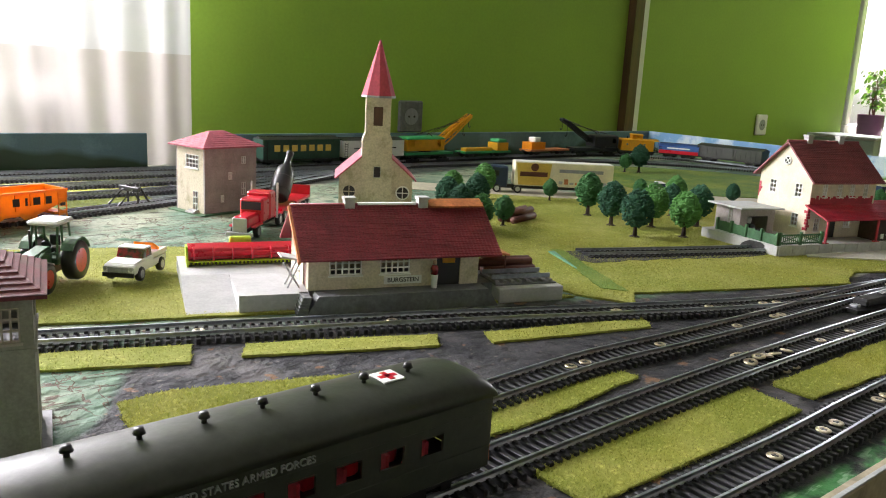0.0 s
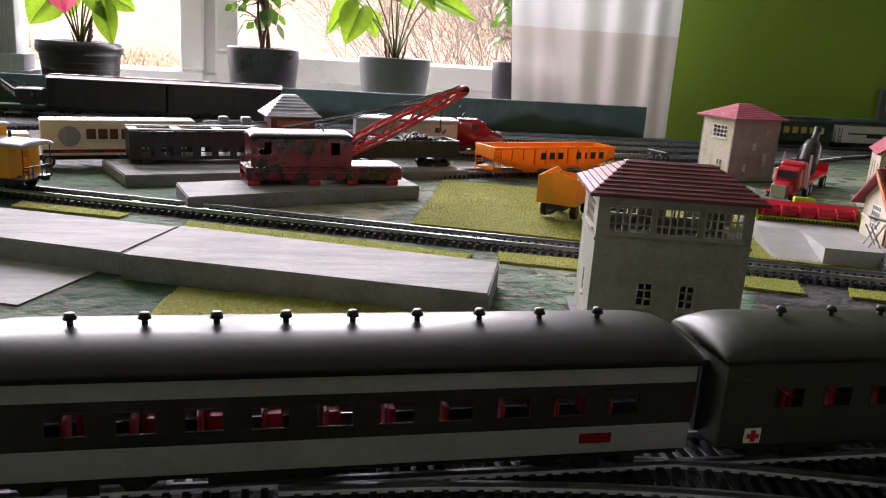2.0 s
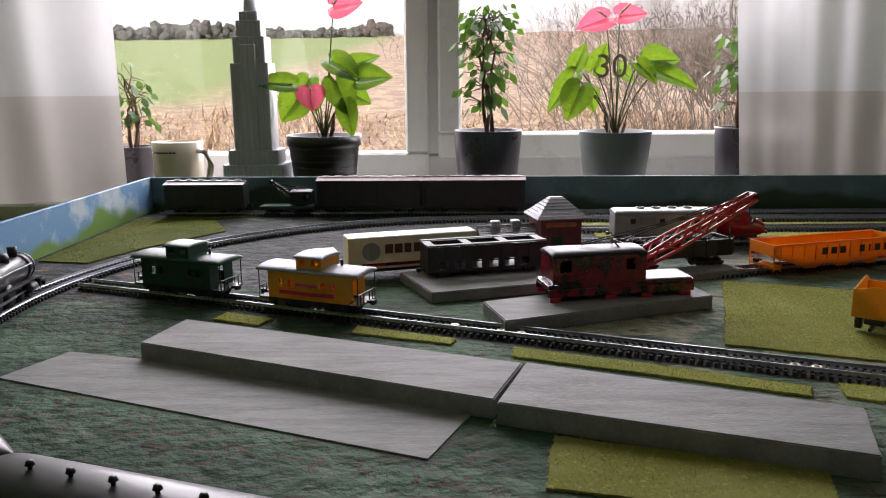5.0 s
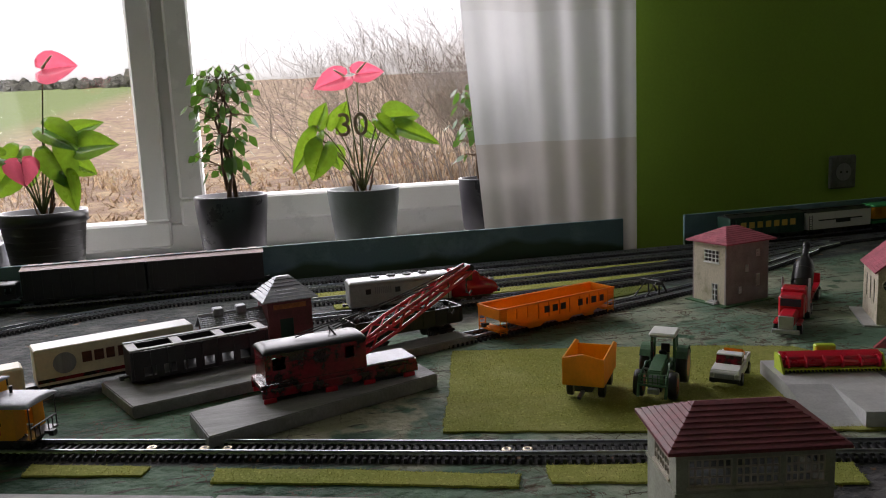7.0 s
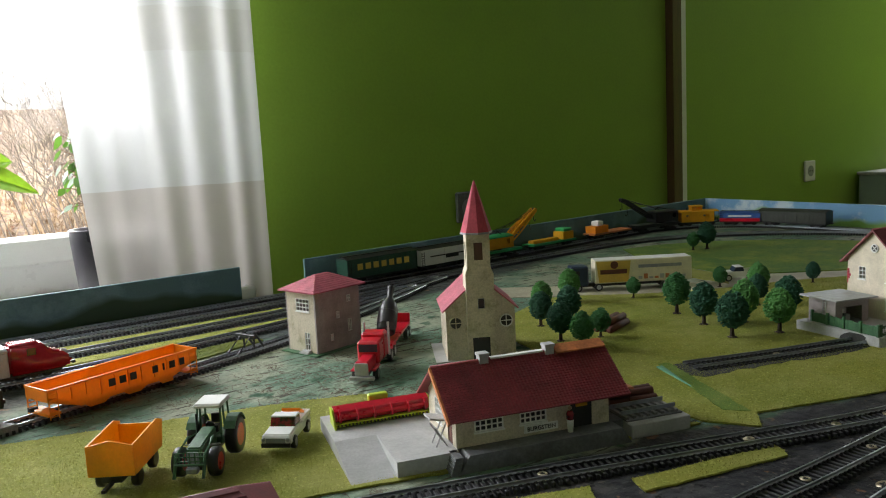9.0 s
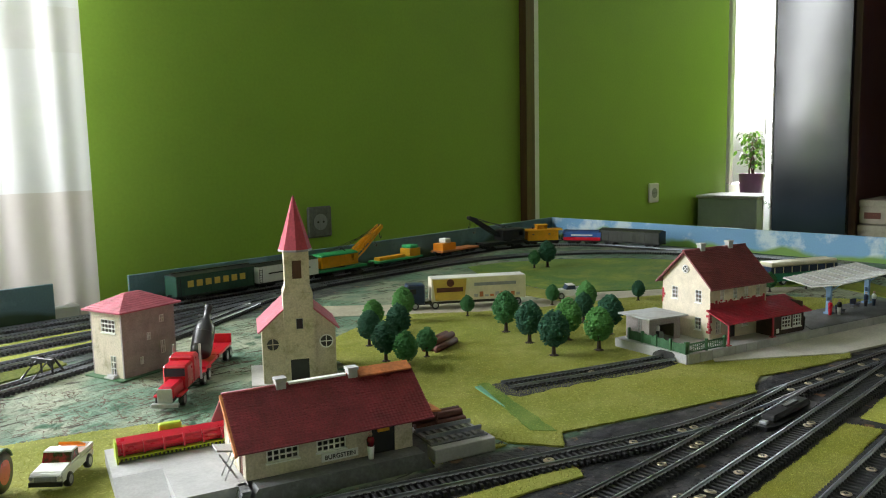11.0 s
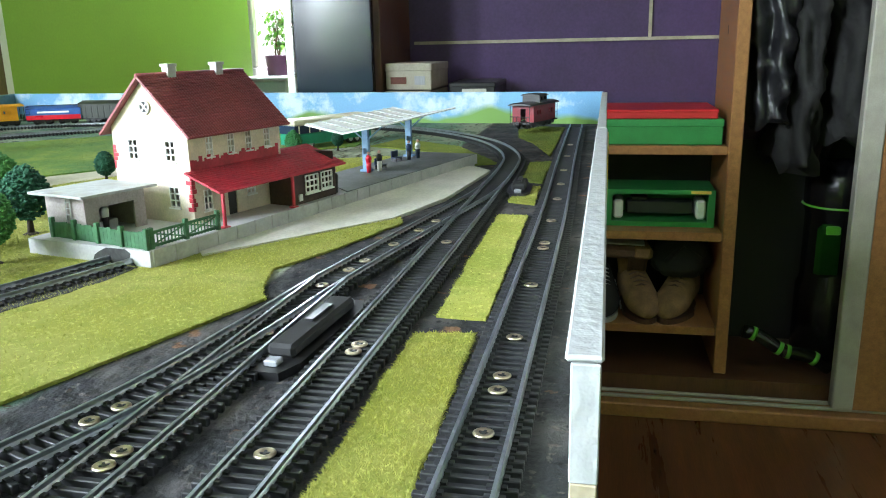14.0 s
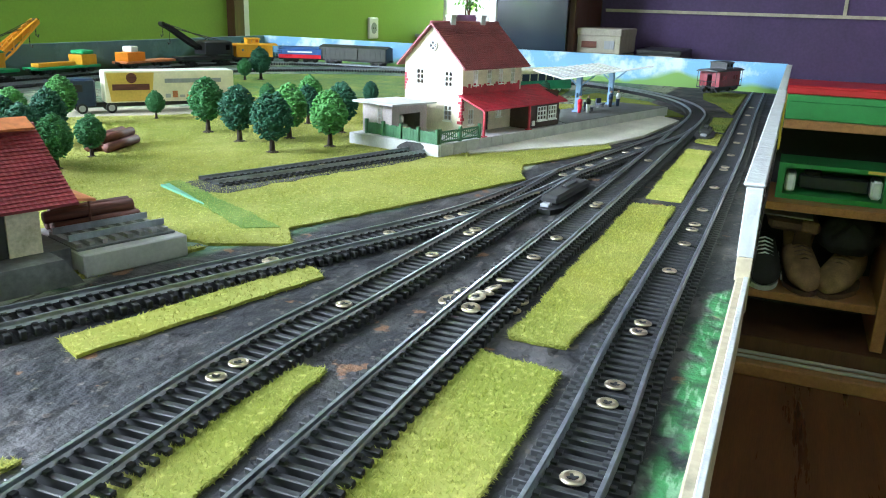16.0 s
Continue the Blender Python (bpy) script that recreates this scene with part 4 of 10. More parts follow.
track("straight siding track along the front edge", [(-0.66, 0.078), (-0.60, 0.076), (-0.53, 0.066), (-0.45, 0.046), (-0.35, 0.031), (-0.2, 0.0265), (-0.1, 0.0290), (0.0, 0.0298), (0.1, 0.0295), (0.4, 0.030), (0.7, 0.035), (1.03, 0.038)], (-0.30, 0.52), [-0.195, -0.149, -0.135, -0.085, -0.075, 0.0, 0.052, 0.085, 0.098, 0.139, 0.215, 0.292, 0.305, 0.37, 0.45, 0.52, 0.60, 0.70, 0.8])
track("diagonal black track past the station", [(-1.13, 0.592), (-1.06, 0.5675), (-0.972, 0.5355), (-0.843, 0.487), (-0.72, 0.4415), (-0.53, 0.370), (-0.409, 0.328), (-0.228, 0.264), (-0.08, 0.206), (0.04, 0.162), (0.13, 0.146), (0.206, 0.137), (0.354, 0.112), (0.46, 0.094), (0.52, 0.090)], (-0.20, 0.36), [-0.772, -0.736, -0.721, -0.542, -0.529, -0.338, -0.228, -0.08, -0.078, -0.008, 0.039, 0.051, 0.20, 0.23, 0.25, 0.29, 0.33, 0.36])
track("second front track with a switch", [(-0.90, 0.145), (-0.85, 0.138), (-0.74, 0.136), (-0.57, 0.134), (-0.3, 0.142), (-0.178, 0.148), (-0.1, 0.144), (0.0, 0.140), (0.125, 0.138), (0.21, 0.136)], (-0.3, 0.21), [-0.724, -0.643, -0.178, -0.19, -0.113, -0.033, 0.013, 0.022, 0.129])
track("short dead end track before the depot", [(0.043, 0.346), (0.135, 0.310), (0.237, 0.274)], (0.0, 0.3), [0.135])
OUTER = [(1.055, 0.42), (1.068, 0.60), (1.075, 0.78), (1.06, 0.90), (1.00, 1.00), (0.91, 1.048), (0.80, 1.058), (0.5, 1.040), (0.2, 1.022), (0.0, 1.015), (-0.3, 1.014), (-0.62, 1.014)] + [(-0.90, 1.012), (-1.215, 1.008)]
for sx, sy, tilt in ((-0.067, 0.111, 20), (-0.081, 0.112, -14), (-0.075, 0.097, 8), (-0.081, 0.0985, -6), (-0.067, 0.096, 16), (-0.055, 0.095, -10), (-0.069, 0.083, 5), (-0.080, 0.083, 3), (-0.094, 0.096, 9)):
    on_track = 0.086 < sy < 0.1
    ob = new("loose_screw", SCREW)
    ob.matrix_world = pose(sx, sy, 0.0042 if on_track else 0.0006, tilt * 0.7, tilt, sx * 9000) @ Matrix.Scale(1.15, 4)
    new("slot", SLOT).parent = ob
    tagged(ob, "loose brass screw lying between the rails", "screw", "spilled screws")
grass("dark dirt round the dead end track", [(0.022, 0.335), (0.030, 0.318), (0.10, 0.300), (0.20, 0.264), (0.226, 0.262), (0.222, 0.288), (0.13, 0.328), (0.045, 0.362), (0.026, 0.352)], "dust", h=0.0019, blade=0.0006, density=250000, seed=71, ragged=0.0030, name="dirt_patch")
patch("painted_triangle", "turquoise paper wedge beside the footpath", [(0.024, 0.368), (0.030, 0.366), (-0.003, 0.309)], "turquoise", 0.0030)
track("outermost track along the scenic boards", OUTER)
track("yard track beside the passenger loop", [(-0.66, 0.878), (-0.336, 0.887), (-0.13, 0.898), (0.03, 0.915), (0.17, 0.944), (0.30, 0.962)])
track("middle track of the small yard", [(-0.66, 0.790), (-0.45, 0.797), (-0.35, 0.805), (-0.157, 0.827), (-0.02, 0.862), (0.10, 0.905), (0.20, 0.945)])
track("goods siding track ending at a buffer stop", [(-0.66, 0.600), (-0.48, 0.650), (-0.323, 0.700), (-0.24, 0.728), (-0.15, 0.762), (-0.04, 0.815), (0.06, 0.868), (0.13, 0.91)])
# freestanding slab platforms
def slab(label, corners, z, h):
    bm = prism(bmesh.new(), corners, z, z + h)
    bmesh.ops.bevel(bm, geom=bm.edges[:], offset=0.0009, segments=2, affect="EDGES")
    return single("wooden_slab", bm, M["slab"], label, "platform", "grey wooden platforms")


slab("long grey painted wooden platform plank", [(-0.994, 0.390), (-0.7475, 0.291), (-0.7265, 0.352), (-0.9805, 0.447)], 0.0, 0.0128)
slab("grey painted wooden platform plank with worn top", [(-0.7460, 0.284), (-0.563, 0.221), (-0.543, 0.279), (-0.7245, 0.350)], 0.0, 0.0140)
slab("grey wooden board under the red crane", [(-0.749, 0.503), (-0.733, 0.447), (-0.552, 0.522), (-0.567, 0.580)], 0.0, 0.0115)
slab("dark grey board under the black wagon", [(-0.828, 0.612), (-0.793, 0.535), (-0.668, 0.578), (-0.70, 0.66)], 0.0, 0.010)
slab("low grey board on the goods siding", [(-0.60, 0.625), (-0.585, 0.600), (-0.485, 0.635), (-0.50, 0.66)], 0.0, 0.008)
patch("painted_apron", "flat grey painted apron before the plank", [(-1.075, 0.352), (-0.783, 0.241), (-0.759, 0.300), (-0.99, 0.3885), (-1.052, 0.404)], "slab", 0.0009, "pavement")


# ---- buildings ----
def at(origin, deg, x=0.0, y=0.0, z=0.0):
    return pose(origin[0], origin[1], 0, 0, 0, deg) @ Matrix.Translation((x, y, z))


def gable_wall(bm, w0, w1, z0, ze, zr, x0, x1):
    """A gable end in the y-z plane."""
    return prism(bm, [(w0, z0), (w1, z0), (w1, ze), ((w0 + w1) / 2, zr), (w0, ze)], x0, x1, "x")


def roof_pair(parent, name, material, x0, x1, y0, y1, ze, zr, over, rows, cols, label=""):
    """Two tiled slopes that meet at a ridge along x."""
    mid = (y0 + y1) / 2
    run = mid - y0
    k = (zr - ze) / run
    for sgn, nm in ((1, name), (-1, name)):
        bm = tiled_slope(bmesh.new(), x1 - x0, run + over, k * (run + over), rows, cols)
        if sgn == 1:
            m = Matrix.Translation((x0, y0 - over, ze - k * over + 0.001))
        else:
            m = Matrix.Translation((x1, y1 + over, ze - k * over + 0.001)) @ Matrix.Rotation(math.pi, 4, "Z")
        part(nm, bm, M[material], parent, label, m=m)
    rb = bmesh.new()
    rod(rb, (x0, mid, zr + 0.0012), (x1, mid, zr + 0.0012), 0.0014, 8)
    part("ridge", rb, M[material], parent, "", True)


def win(parent, x0, x1, z0, z1, y, nx, nz, t=0.0009, face="front", sill=True, mt="white"):
    """A small white window with glazing bars; face tells which wall it sits in."""
    if face == "front":
        m = Matrix.Translation((0, y, 0))
    elif face == "back":
        m = Matrix.Translation((0, y, 0)) @ Matrix.Rotation(math.pi, 4, "Z")
    else:
        m = Matrix.Translation((y, 0, 0)) @ Matrix.Rotation(-math.pi / 2, 4, "Z")
    w = part("window", panel(bmesh.new(), x0, x1, z0, z1, -0.0006, 0.0009, [(x0 + t * 0.7, x1 - t * 0.7, z0 + t * 0.7, z1 - t * 0.7)]), M[mt], parent, m=m)
    for i in range(1, nx):
        x = x0 + (x1 - x0) * i / nx
        part("glazing_bar", boxes((x - t / 2, x + t / 2, -0.0004, 0.0006, z0 + t * 0.7, z1 - t * 0.7)), M[mt], w)
    for j in range(1, nz):
        z = z0 + (z1 - z0) * j / nz
        part("glazing_bar", boxes((x0 + t * 0.7, x1 - t * 0.7, -0.0003, 0.0005, z - t / 2, z + t / 2)), M[mt], w)
    if sill:
        part("sill", boxes((x0 - 0.0008, x1 + 0.0008, -0.0016, 0.0002, z0 - 0.0012, z0 - 0.0002)), M[mt], w)
    return w


def side_wall(bm, y0, y1, z0, z1, x0, x1, holes=()):
    """A wall in the y-z plane with openings given as (y0, y1, z0, z1)."""
    tmp = bmesh.new()
    panel(tmp, y0, y1, z0, z1, x0, x1, holes)
    for v in tmp.verts:
        v.co = (v.co.y, v.co.x, v.co.z)
    bmesh.ops.reverse_faces(tmp, faces=tmp.faces[:])
    me = bpy.data.meshes.new("tmp")
    tmp.to_mesh(me)
    tmp.free()
    bm.from_mesh(me)
    bpy.data.meshes.remove(me)
    return bm


def country_station():
    """Small station with a red tiled roof, loading platform and ramp."""
    O, L, W, Z = (-0.256, 0.321), 0.122, 0.061, 0.0125
    st = thing("station_building", at(O, -18), "small beige station with red tiled roof on a grey platform", "building")
    holes = [(0.014, 0.036, 0.0225, 0.0345), (0.049, 0.070, 0.0225, 0.0345), (0.090, 0.108, Z, 0.036)]
    bm = panel(bmesh.new(), 0, L, Z, 0.040, 0, 0.002, holes)
    panel(bm, 0, L, Z, 0.040, W - 0.002, W)
    gable_wall(bm, 0.002, W - 0.002, Z, 0.0405, 0.062, L - 0.002, L)
    part("wall", bm, M["stone"], st, "stained beige plaster walls")
    bm = side_wall(bmesh.new(), 0.002, W - 0.002, Z, 0.040, 0, 0.002, [(0.030, 0.046, 0.020, 0.038), (0.008, 0.018, Z, 0.034)])
    prism(bm, [(0.0, 0.040), (W, 0.040), (W / 2, 0.0625)], 0, 0.002, "x")
    part("gable_wall", bm, M["stone"], st)
    for a, b, c, d in holes[:2]:
        win(st, a, b, c, d, -0.0004, 5, 3, 0.0010)
    win(st, -0.046, -0.030, 0.020, 0.038, 0.0006, 4, 4, 0.0009, "left")
    part("door", boxes((0.090, 0.108, 0.001, 0.002, Z, 0.036)), M["black"], st, "dark brown double door")
    part("door", boxes((0.0008, 0.0016, 0.008, 0.018, Z, 0.034)), M["log"], st, "brown side door")
    part("notice", boxes((0.0945, 0.1035, -0.001, 0.0008, 0.0285, 0.0345)), M["yellow"], st, "yellow notice board")
    roof_pair(st, "roof", "tile_red", -0.007, L + 0.014, 0.0, W, 0.0405, 0.0635, 0.009, 22, 52, "red plastic tiled roof slope")
    for cx in (0.034, 0.088):
        bm = boxes((cx - 0.0035, cx + 0.0035, W / 2 - 0.0035, W / 2 + 0.0035, 0.055, 0.0695), (cx - 0.0042, cx + 0.0042, W / 2 - 0.0042, W / 2 + 0.0042, 0.0685, 0.0705))
        part("chimney", bm, M["concrete"], st, "grey chimney")
    part("ridge_board", boxes((0.040, 0.083, W / 2 - 0.0022, W / 2 + 0.0022, 0.0648, 0.0662)), M["white"], st, "white strip on the ridge")
    part("roof_flap", turned(boxes((-0.021, 0.021, -0.010, 0.0, 0, 0.0013)), Matrix.Translation((0.1125, W / 2 + 0.002, 0.0675)) @ Matrix.Rotation(radians(24), 4, "X")), M["brick_orange"], st, "loose orange brown plastic flap lying on the ridge")
    sign = part("sign", boxes((0.052, 0.079, -0.0012, -0.0002, 0.0150, 0.0205)), M["white"], st, "white station name sign")
    letters("BURGSTEIN", 0.0044, sign, Matrix.Translation((0.0655, -0.0014, 0.0178)) @ Matrix.Rotation(radians(90), 4, "X"), M["black"])
    # eaves board on the left gable, folding bench
    part("bargeboard", turned(boxes((-0.0085, -0.0068, 0.0, 0.0495, -0.0026, 0.0006)), Matrix.Translation((0, -0.0092, 0.0345)) @ Matrix.Rotation(radians(37), 4, "X")), M["brick_orange"], st)
    bm = turned(boxes((-0.016, 0.0, -0.007, 0.007, -0.0006, 0.0006)), Matrix.Translation((-0.001, 0.014, 0.031)) @ Matrix.Rotation(radians(12), 4, "Y"))
    for y in (0.009, 0.019):
        rod(bm, (-0.004, y, Z), (-0.013, y, 0.0275), 0.0006, 6)
        rod(bm, (-0.012, y, Z), (-0.004, y, 0.0295), 0.0006, 6)
    part("lean_to_shelf", bm, M["concrete"], st, "grey shelf roof on brackets")
    # platform
    part("loading_dock", boxes((-0.045, 0.0, -0.005, 0.052, 0, Z)), M["concrete"], st, "smooth grey loading dock")
    part("loading_dock", boxes((-0.077, 0.0, 0.0522, 0.112, 0, Z)), M["concrete"], st, "smooth grey loading dock")
    bm = bmesh.new()
    prism(bm, [(-0.005, 0.0), (0.052, 0.0), (0.052, Z), (-0.005, 0.0012)], -0.077, -0.0452, "x")
    part("ramp", bm, M["concrete"], st, "smooth grey loading ramp")
    bm = prism(bmesh.new(), [(-0.004, 0.0), (0.132, 0.0), (0.124, Z), (0.004, Z)], -0.016, -0.0002, "y")
    part("platform", bm, M["concrete_dark"], st, "dark grey platform edge")
    for i in range(6):
        z = Z * (i + 1) / 6
        x0, x1 = -0.006 - 0.002 * (6 - i) * 0.35, 0.0035 * (i + 0.5) / 6 - 0.004
        part("step", boxes((x0, x1, -0.0165, -0.001, z - Z / 6 + 0.0001, z)), M["concrete_dark"], st, "grey step")
    part("platform_base", boxes((0.0002, L + 0.012, 0.0, W + 0.05, 0, Z - 0.0003)), M["concrete_dark"], st)
    part("loading_dock", boxes((L + 0.0122, 0.186, -0.012, 0.046, 0, 0.011), bev=0.0006), M["concrete"], st, "grey dock carrying the log track")
    # awning at the east end
    bm = turned(boxes((0.0, 0.025, 0.020, 0.070, -0.0007, 0.0007)), Matrix.Translation((L + 0.010, 0, 0.031)) @ Matrix.Rotation(radians(8), 4, "Y"))
    part("awning", bm, M["brick_orange"], st, "orange brown lean-to roof")
    for y, z in ((0.024, 0.011), (0.066, 0.0)):
        part("awning_post", rod(bmesh.new(), (L + 0.033, y, z), (L + 0.033, y, 0.0272), 0.0006, 6), M["log"], st)
    return st


station = country_station()
STN = at((-0.256, 0.321), -18)


def dock_track():
    t = thing("track_piece", STN, "short loose track piece lying on the station dock", "railway track")
    for y in (0.003, 0.0195):
        part("rail", boxes((0.1345, 0.182, y - 0.0006, y + 0.0006, 0.0142, 0.0172)), M["steel"], t)
    for i in range(8):
        x = 0.1365 + i * 0.0062
        part("sleeper", boxes((x - 0.0012, x + 0.0012, -0.0030, 0.0255, 0.0122, 0.0141)), M["slab"], t)
    part("ballast", boxes((0.1348, 0.1835, -0.0050, 0.0262, 0.0111, 0.0121)), M["concrete_dark"], t, "dark track bed")
    lg = thing("log_load", STN, "stack of reddish brown logs on the station dock", "logs")
    rnd = random.Random(5)
    for i, (y, z) in enumerate([(0.0290, 0.0141), (0.0352, 0.0141), (0.0414, 0.0141), (0.0322, 0.0195), (0.0384, 0.0195)]):
        bm = bmesh.new()
        rod(bm, (0.139 + rnd.uniform(-0.003, 0.003), y, z), (0.181 + rnd.uniform(-0.003, 0.003), y, z), 0.0031, 9)
        part("log", bm, M["log"], lg, "", True)


dock_track()


def church():
    S = (-0.064, 0.527)
    ch = thing("church", at(S, -32), "cream plaster village church with red spire", "church")
    x0, x1, y0, y1, ze, zr = -0.036, 0.036, -0.012, 0.058, 0.056, 0.088
    # facade with two rose windows and a doorway
    bm = bmesh.new()
    prism(bm, [(x0, 0), (x1, 0), (x1, ze), (0, zr), (x0, ze)], y0, y0 + 0.002, "y")
    prism(bm, [(x0, 0), (x1, 0), (x1, ze), (0, zr), (x0, ze)], y1 - 0.002, y1, "y")
    part("facade", bm, M["stone"], ch, "stained beige facade")
    hs = [(y0 + 0.014 + i * 0.018, y0 + 0.019 + i * 0.018, 0.020, 0.044) for i in range(3)]
    for xa, xb in ((x0, x0 + 0.002), (x1 - 0.002, x1)):
        bm = side_wall(bmesh.new(), y0 + 0.002, y1 - 0.002, 0, ze, xa, xb, hs)
        part("side_wall", bm, M["stone"], ch)
    for h in hs:
        part("window", boxes((x0 + 0.0005, x0 + 0.0012, h[0] - 0.0003, h[1] + 0.0003, h[2] - 0.0003, h[3] + 0.0003)), M["black"], ch, "narrow dark window")
    for sx, mt in ((-0.026, "brick_orange"), (0.0265, "white")):
        bm = bmesh.new()
        rod(bm, (sx, y0 - 0.0012, 0.041), (sx, y0 - 0.0001, 0.041), 0.0062, 20)
        ro = part("rose_window", bm, M["black"], ch, "round dark window")
        g = bmesh.new()
        for k in range(20):
            a, b = 2 * math.pi * k / 20, 2 * math.pi * (k + 1) / 20
            rod(g, (sx + 0.0064 * math.cos(a), y0 - 0.0014, 0.041 + 0.0064 * math.sin(a)), (sx + 0.0064 * math.cos(b), y0 - 0.0014, 0.041 + 0.0064 * math.sin(b)), 0.0007, 5)
        box(g, sx - 0.006, sx + 0.006, y0 - 0.0016, y0 - 0.001, 0.0406, 0.0414)
        box(g, sx - 0.0004, sx + 0.0004, y0 - 0.0017, y0 - 0.0009, 0.035, 0.047)
        part("tracery", g, M["white" if mt == "white" else "stone"], ro)
    # two roof slopes along y
    run = 0.036
    k = (zr - ze) / run
    for sgn in (1, -1):
        bm = tiled_slope(bmesh.new(), y1 - y0 + 0.004, run + 0.004, k * (run + 0.004), 16, 26, 0.0004)
        rot = -90 if sgn == 1 else 90
        o = (x0 - 0.004, y1 + 0.002) if sgn == 1 else (x1 + 0.004, y0 - 0.002)
        part("roof", bm, M["tile_pink"], ch, "faded red roof slope", m=Matrix.Translation((*o, ze - k * 0.004 + 0.001)) @ Matrix.Rotation(radians(rot), 4, "Z"))
    # tower: broad below, set back above
    t0 = y0 - 0.007
    bm = panel(bmesh.new(), -0.0145, 0.0145, 0, 0.092, t0, t0 + 0.003, [(-0.0095, 0.0085, 0.0, 0.026), (-0.003, 0.004, 0.056, 0.067)])
    box(bm, -0.0145, -0.0125, t0 + 0.003, t0 + 0.027, 0, 0.092)
    box(bm, 0.0125, 0.0145, t0 + 0.003, t0 + 0.027, 0, 0.092)
    box(bm, -0.0125, 0.0125, t0 + 0.025, t0 + 0.027, 0, 0.092)
    prism(bm, [(-0.0145, 0.092), (0.0145, 0.092), (0.0122, 0.098), (-0.0122, 0.098)], t0 + 0.0015, t0 + 0.0265, "y")
    tower = part("tower", bm, M["stone"], ch, "square stained tower")
    part("doorway", boxes((-0.0095, 0.0085, t0 + 0.002, t0 + 0.0028, 0, 0.026)), M["black"], ch, "dark doorway")
    part("window", boxes((-0.003, 0.004, t0 + 0.0022, t0 + 0.0028, 0.056, 0.067)), M["black"], ch)
    bm = grille(bmesh.new(), -0.003, 0.004, 0.056, 0.067, t0 - 0.0006, t0 + 0.0006, 1, 1, 0.0009)
    part("window_frame", bm, M["concrete"], ch)
    bm = panel(bmesh.new(), -0.0120, 0.0120, 0.098, 0.134, t0 + 0.002, t0 + 0.0035, [(-0.0045, 0.0045, 0.106, 0.124)])
    side_wall(bm, t0 + 0.0035, t0 + 0.0245, 0.098, 0.134, -0.012, -0.0105, [(t0 + 0.010, t0 + 0.018, 0.106, 0.124)])
    side_wall(bm, t0 + 0.0035, t0 + 0.0245, 0.098, 0.134, 0.0105, 0.012, [(t0 + 0.010, t0 + 0.018, 0.106, 0.124)])
    box(bm, -0.012, 0.012, t0 + 0.0245, t0 + 0.026, 0.098, 0.134)
    part("belfry", bm, M["stone"], tower)
    part("louvre", boxes((-0.0045, 0.0045, t0 + 0.0032, t0 + 0.0040, 0.106, 0.124), (-0.0106, -0.0100, t0 + 0.010, t0 + 0.018, 0.106, 0.124)), M["wood_dark"], tower, "dark brown louvre")
    # eight-sided spire
    bm = bmesh.new()
    cy = t0 + 0.014
    for r0, z0_, r1, z1_ in ((0.0165, 0.134, 0.0150, 0.139), (0.0150, 0.139, 0.0006, 0.187)):
        rod(bm, (0, cy, z0_), (0, cy, z1_), r0, 8, r1)
    part("spire", bm, M["spire"], tower, "matt red pointed spire")
    part("spire_rim", rod(bmesh.new(), (0, cy, 0.1325), (0, cy, 0.1345), 0.0168, 8), M["pewter"], tower, "grey rim under the spire")
    part("plinth", boxes((x0 - 0.012, x1 + 0.004, y0 - 0.004, y1 + 0.006, 0.0001, 0.0016)), M["concrete"], ch)
    return ch


church()


def hip_roof(parent, x0, x1, y0, y1, z, rise, over, material, label, hip=1.0):
    a, b, c, d = x0 - over, x1 + over, y0 - over, y1 + over
    r = (d - c) / 2 * hip
    bm = bmesh.new()
    cm = (c + d) / 2
    if b - a > d - c:
        R = [(a + r, cm, z + rise), (b - r, cm, z + rise)]
    else:
        R = [((a + b) / 2, cm, z + rise), ((a + b) / 2 + 1e-4, cm, z + rise)]
    rows = 9
    def strip(p0, p1, q0, q1):
        prev = None
        for j in range(rows):
            for s, h in ((j / rows, 0.0006), ((j + 0.97) / rows, 0.0)):
                A = Vector(p0).lerp(Vector(q0), s) + Vector((0, 0, h))
                B = Vector(p1).lerp(Vector(q1), s) + Vector((0, 0, h))
                va, vb = bm.verts.new(A), bm.verts.new(B)
                if prev:
                    bm.faces.new((prev[0], prev[1], vb, va))
                prev = (va, vb)
    P = [(a, c, z), (b, c, z), (b, d, z), (a, d, z)]
    strip(P[0], P[1], R[0], R[1])
    strip(P[1], P[2], R[1], R[1])
    strip(P[2], P[3], R[1], R[0])
    strip(P[3], P[0], R[0], R[0])
    bmesh.ops.remove_doubles(bm, verts=bm.verts[:], dist=1e-6)
    part("roof", bm, M[material], parent, label)
    part("eave_board", boxes((a, b, c, d, z - 0.0012, z + 0.0002)), M[material], parent)


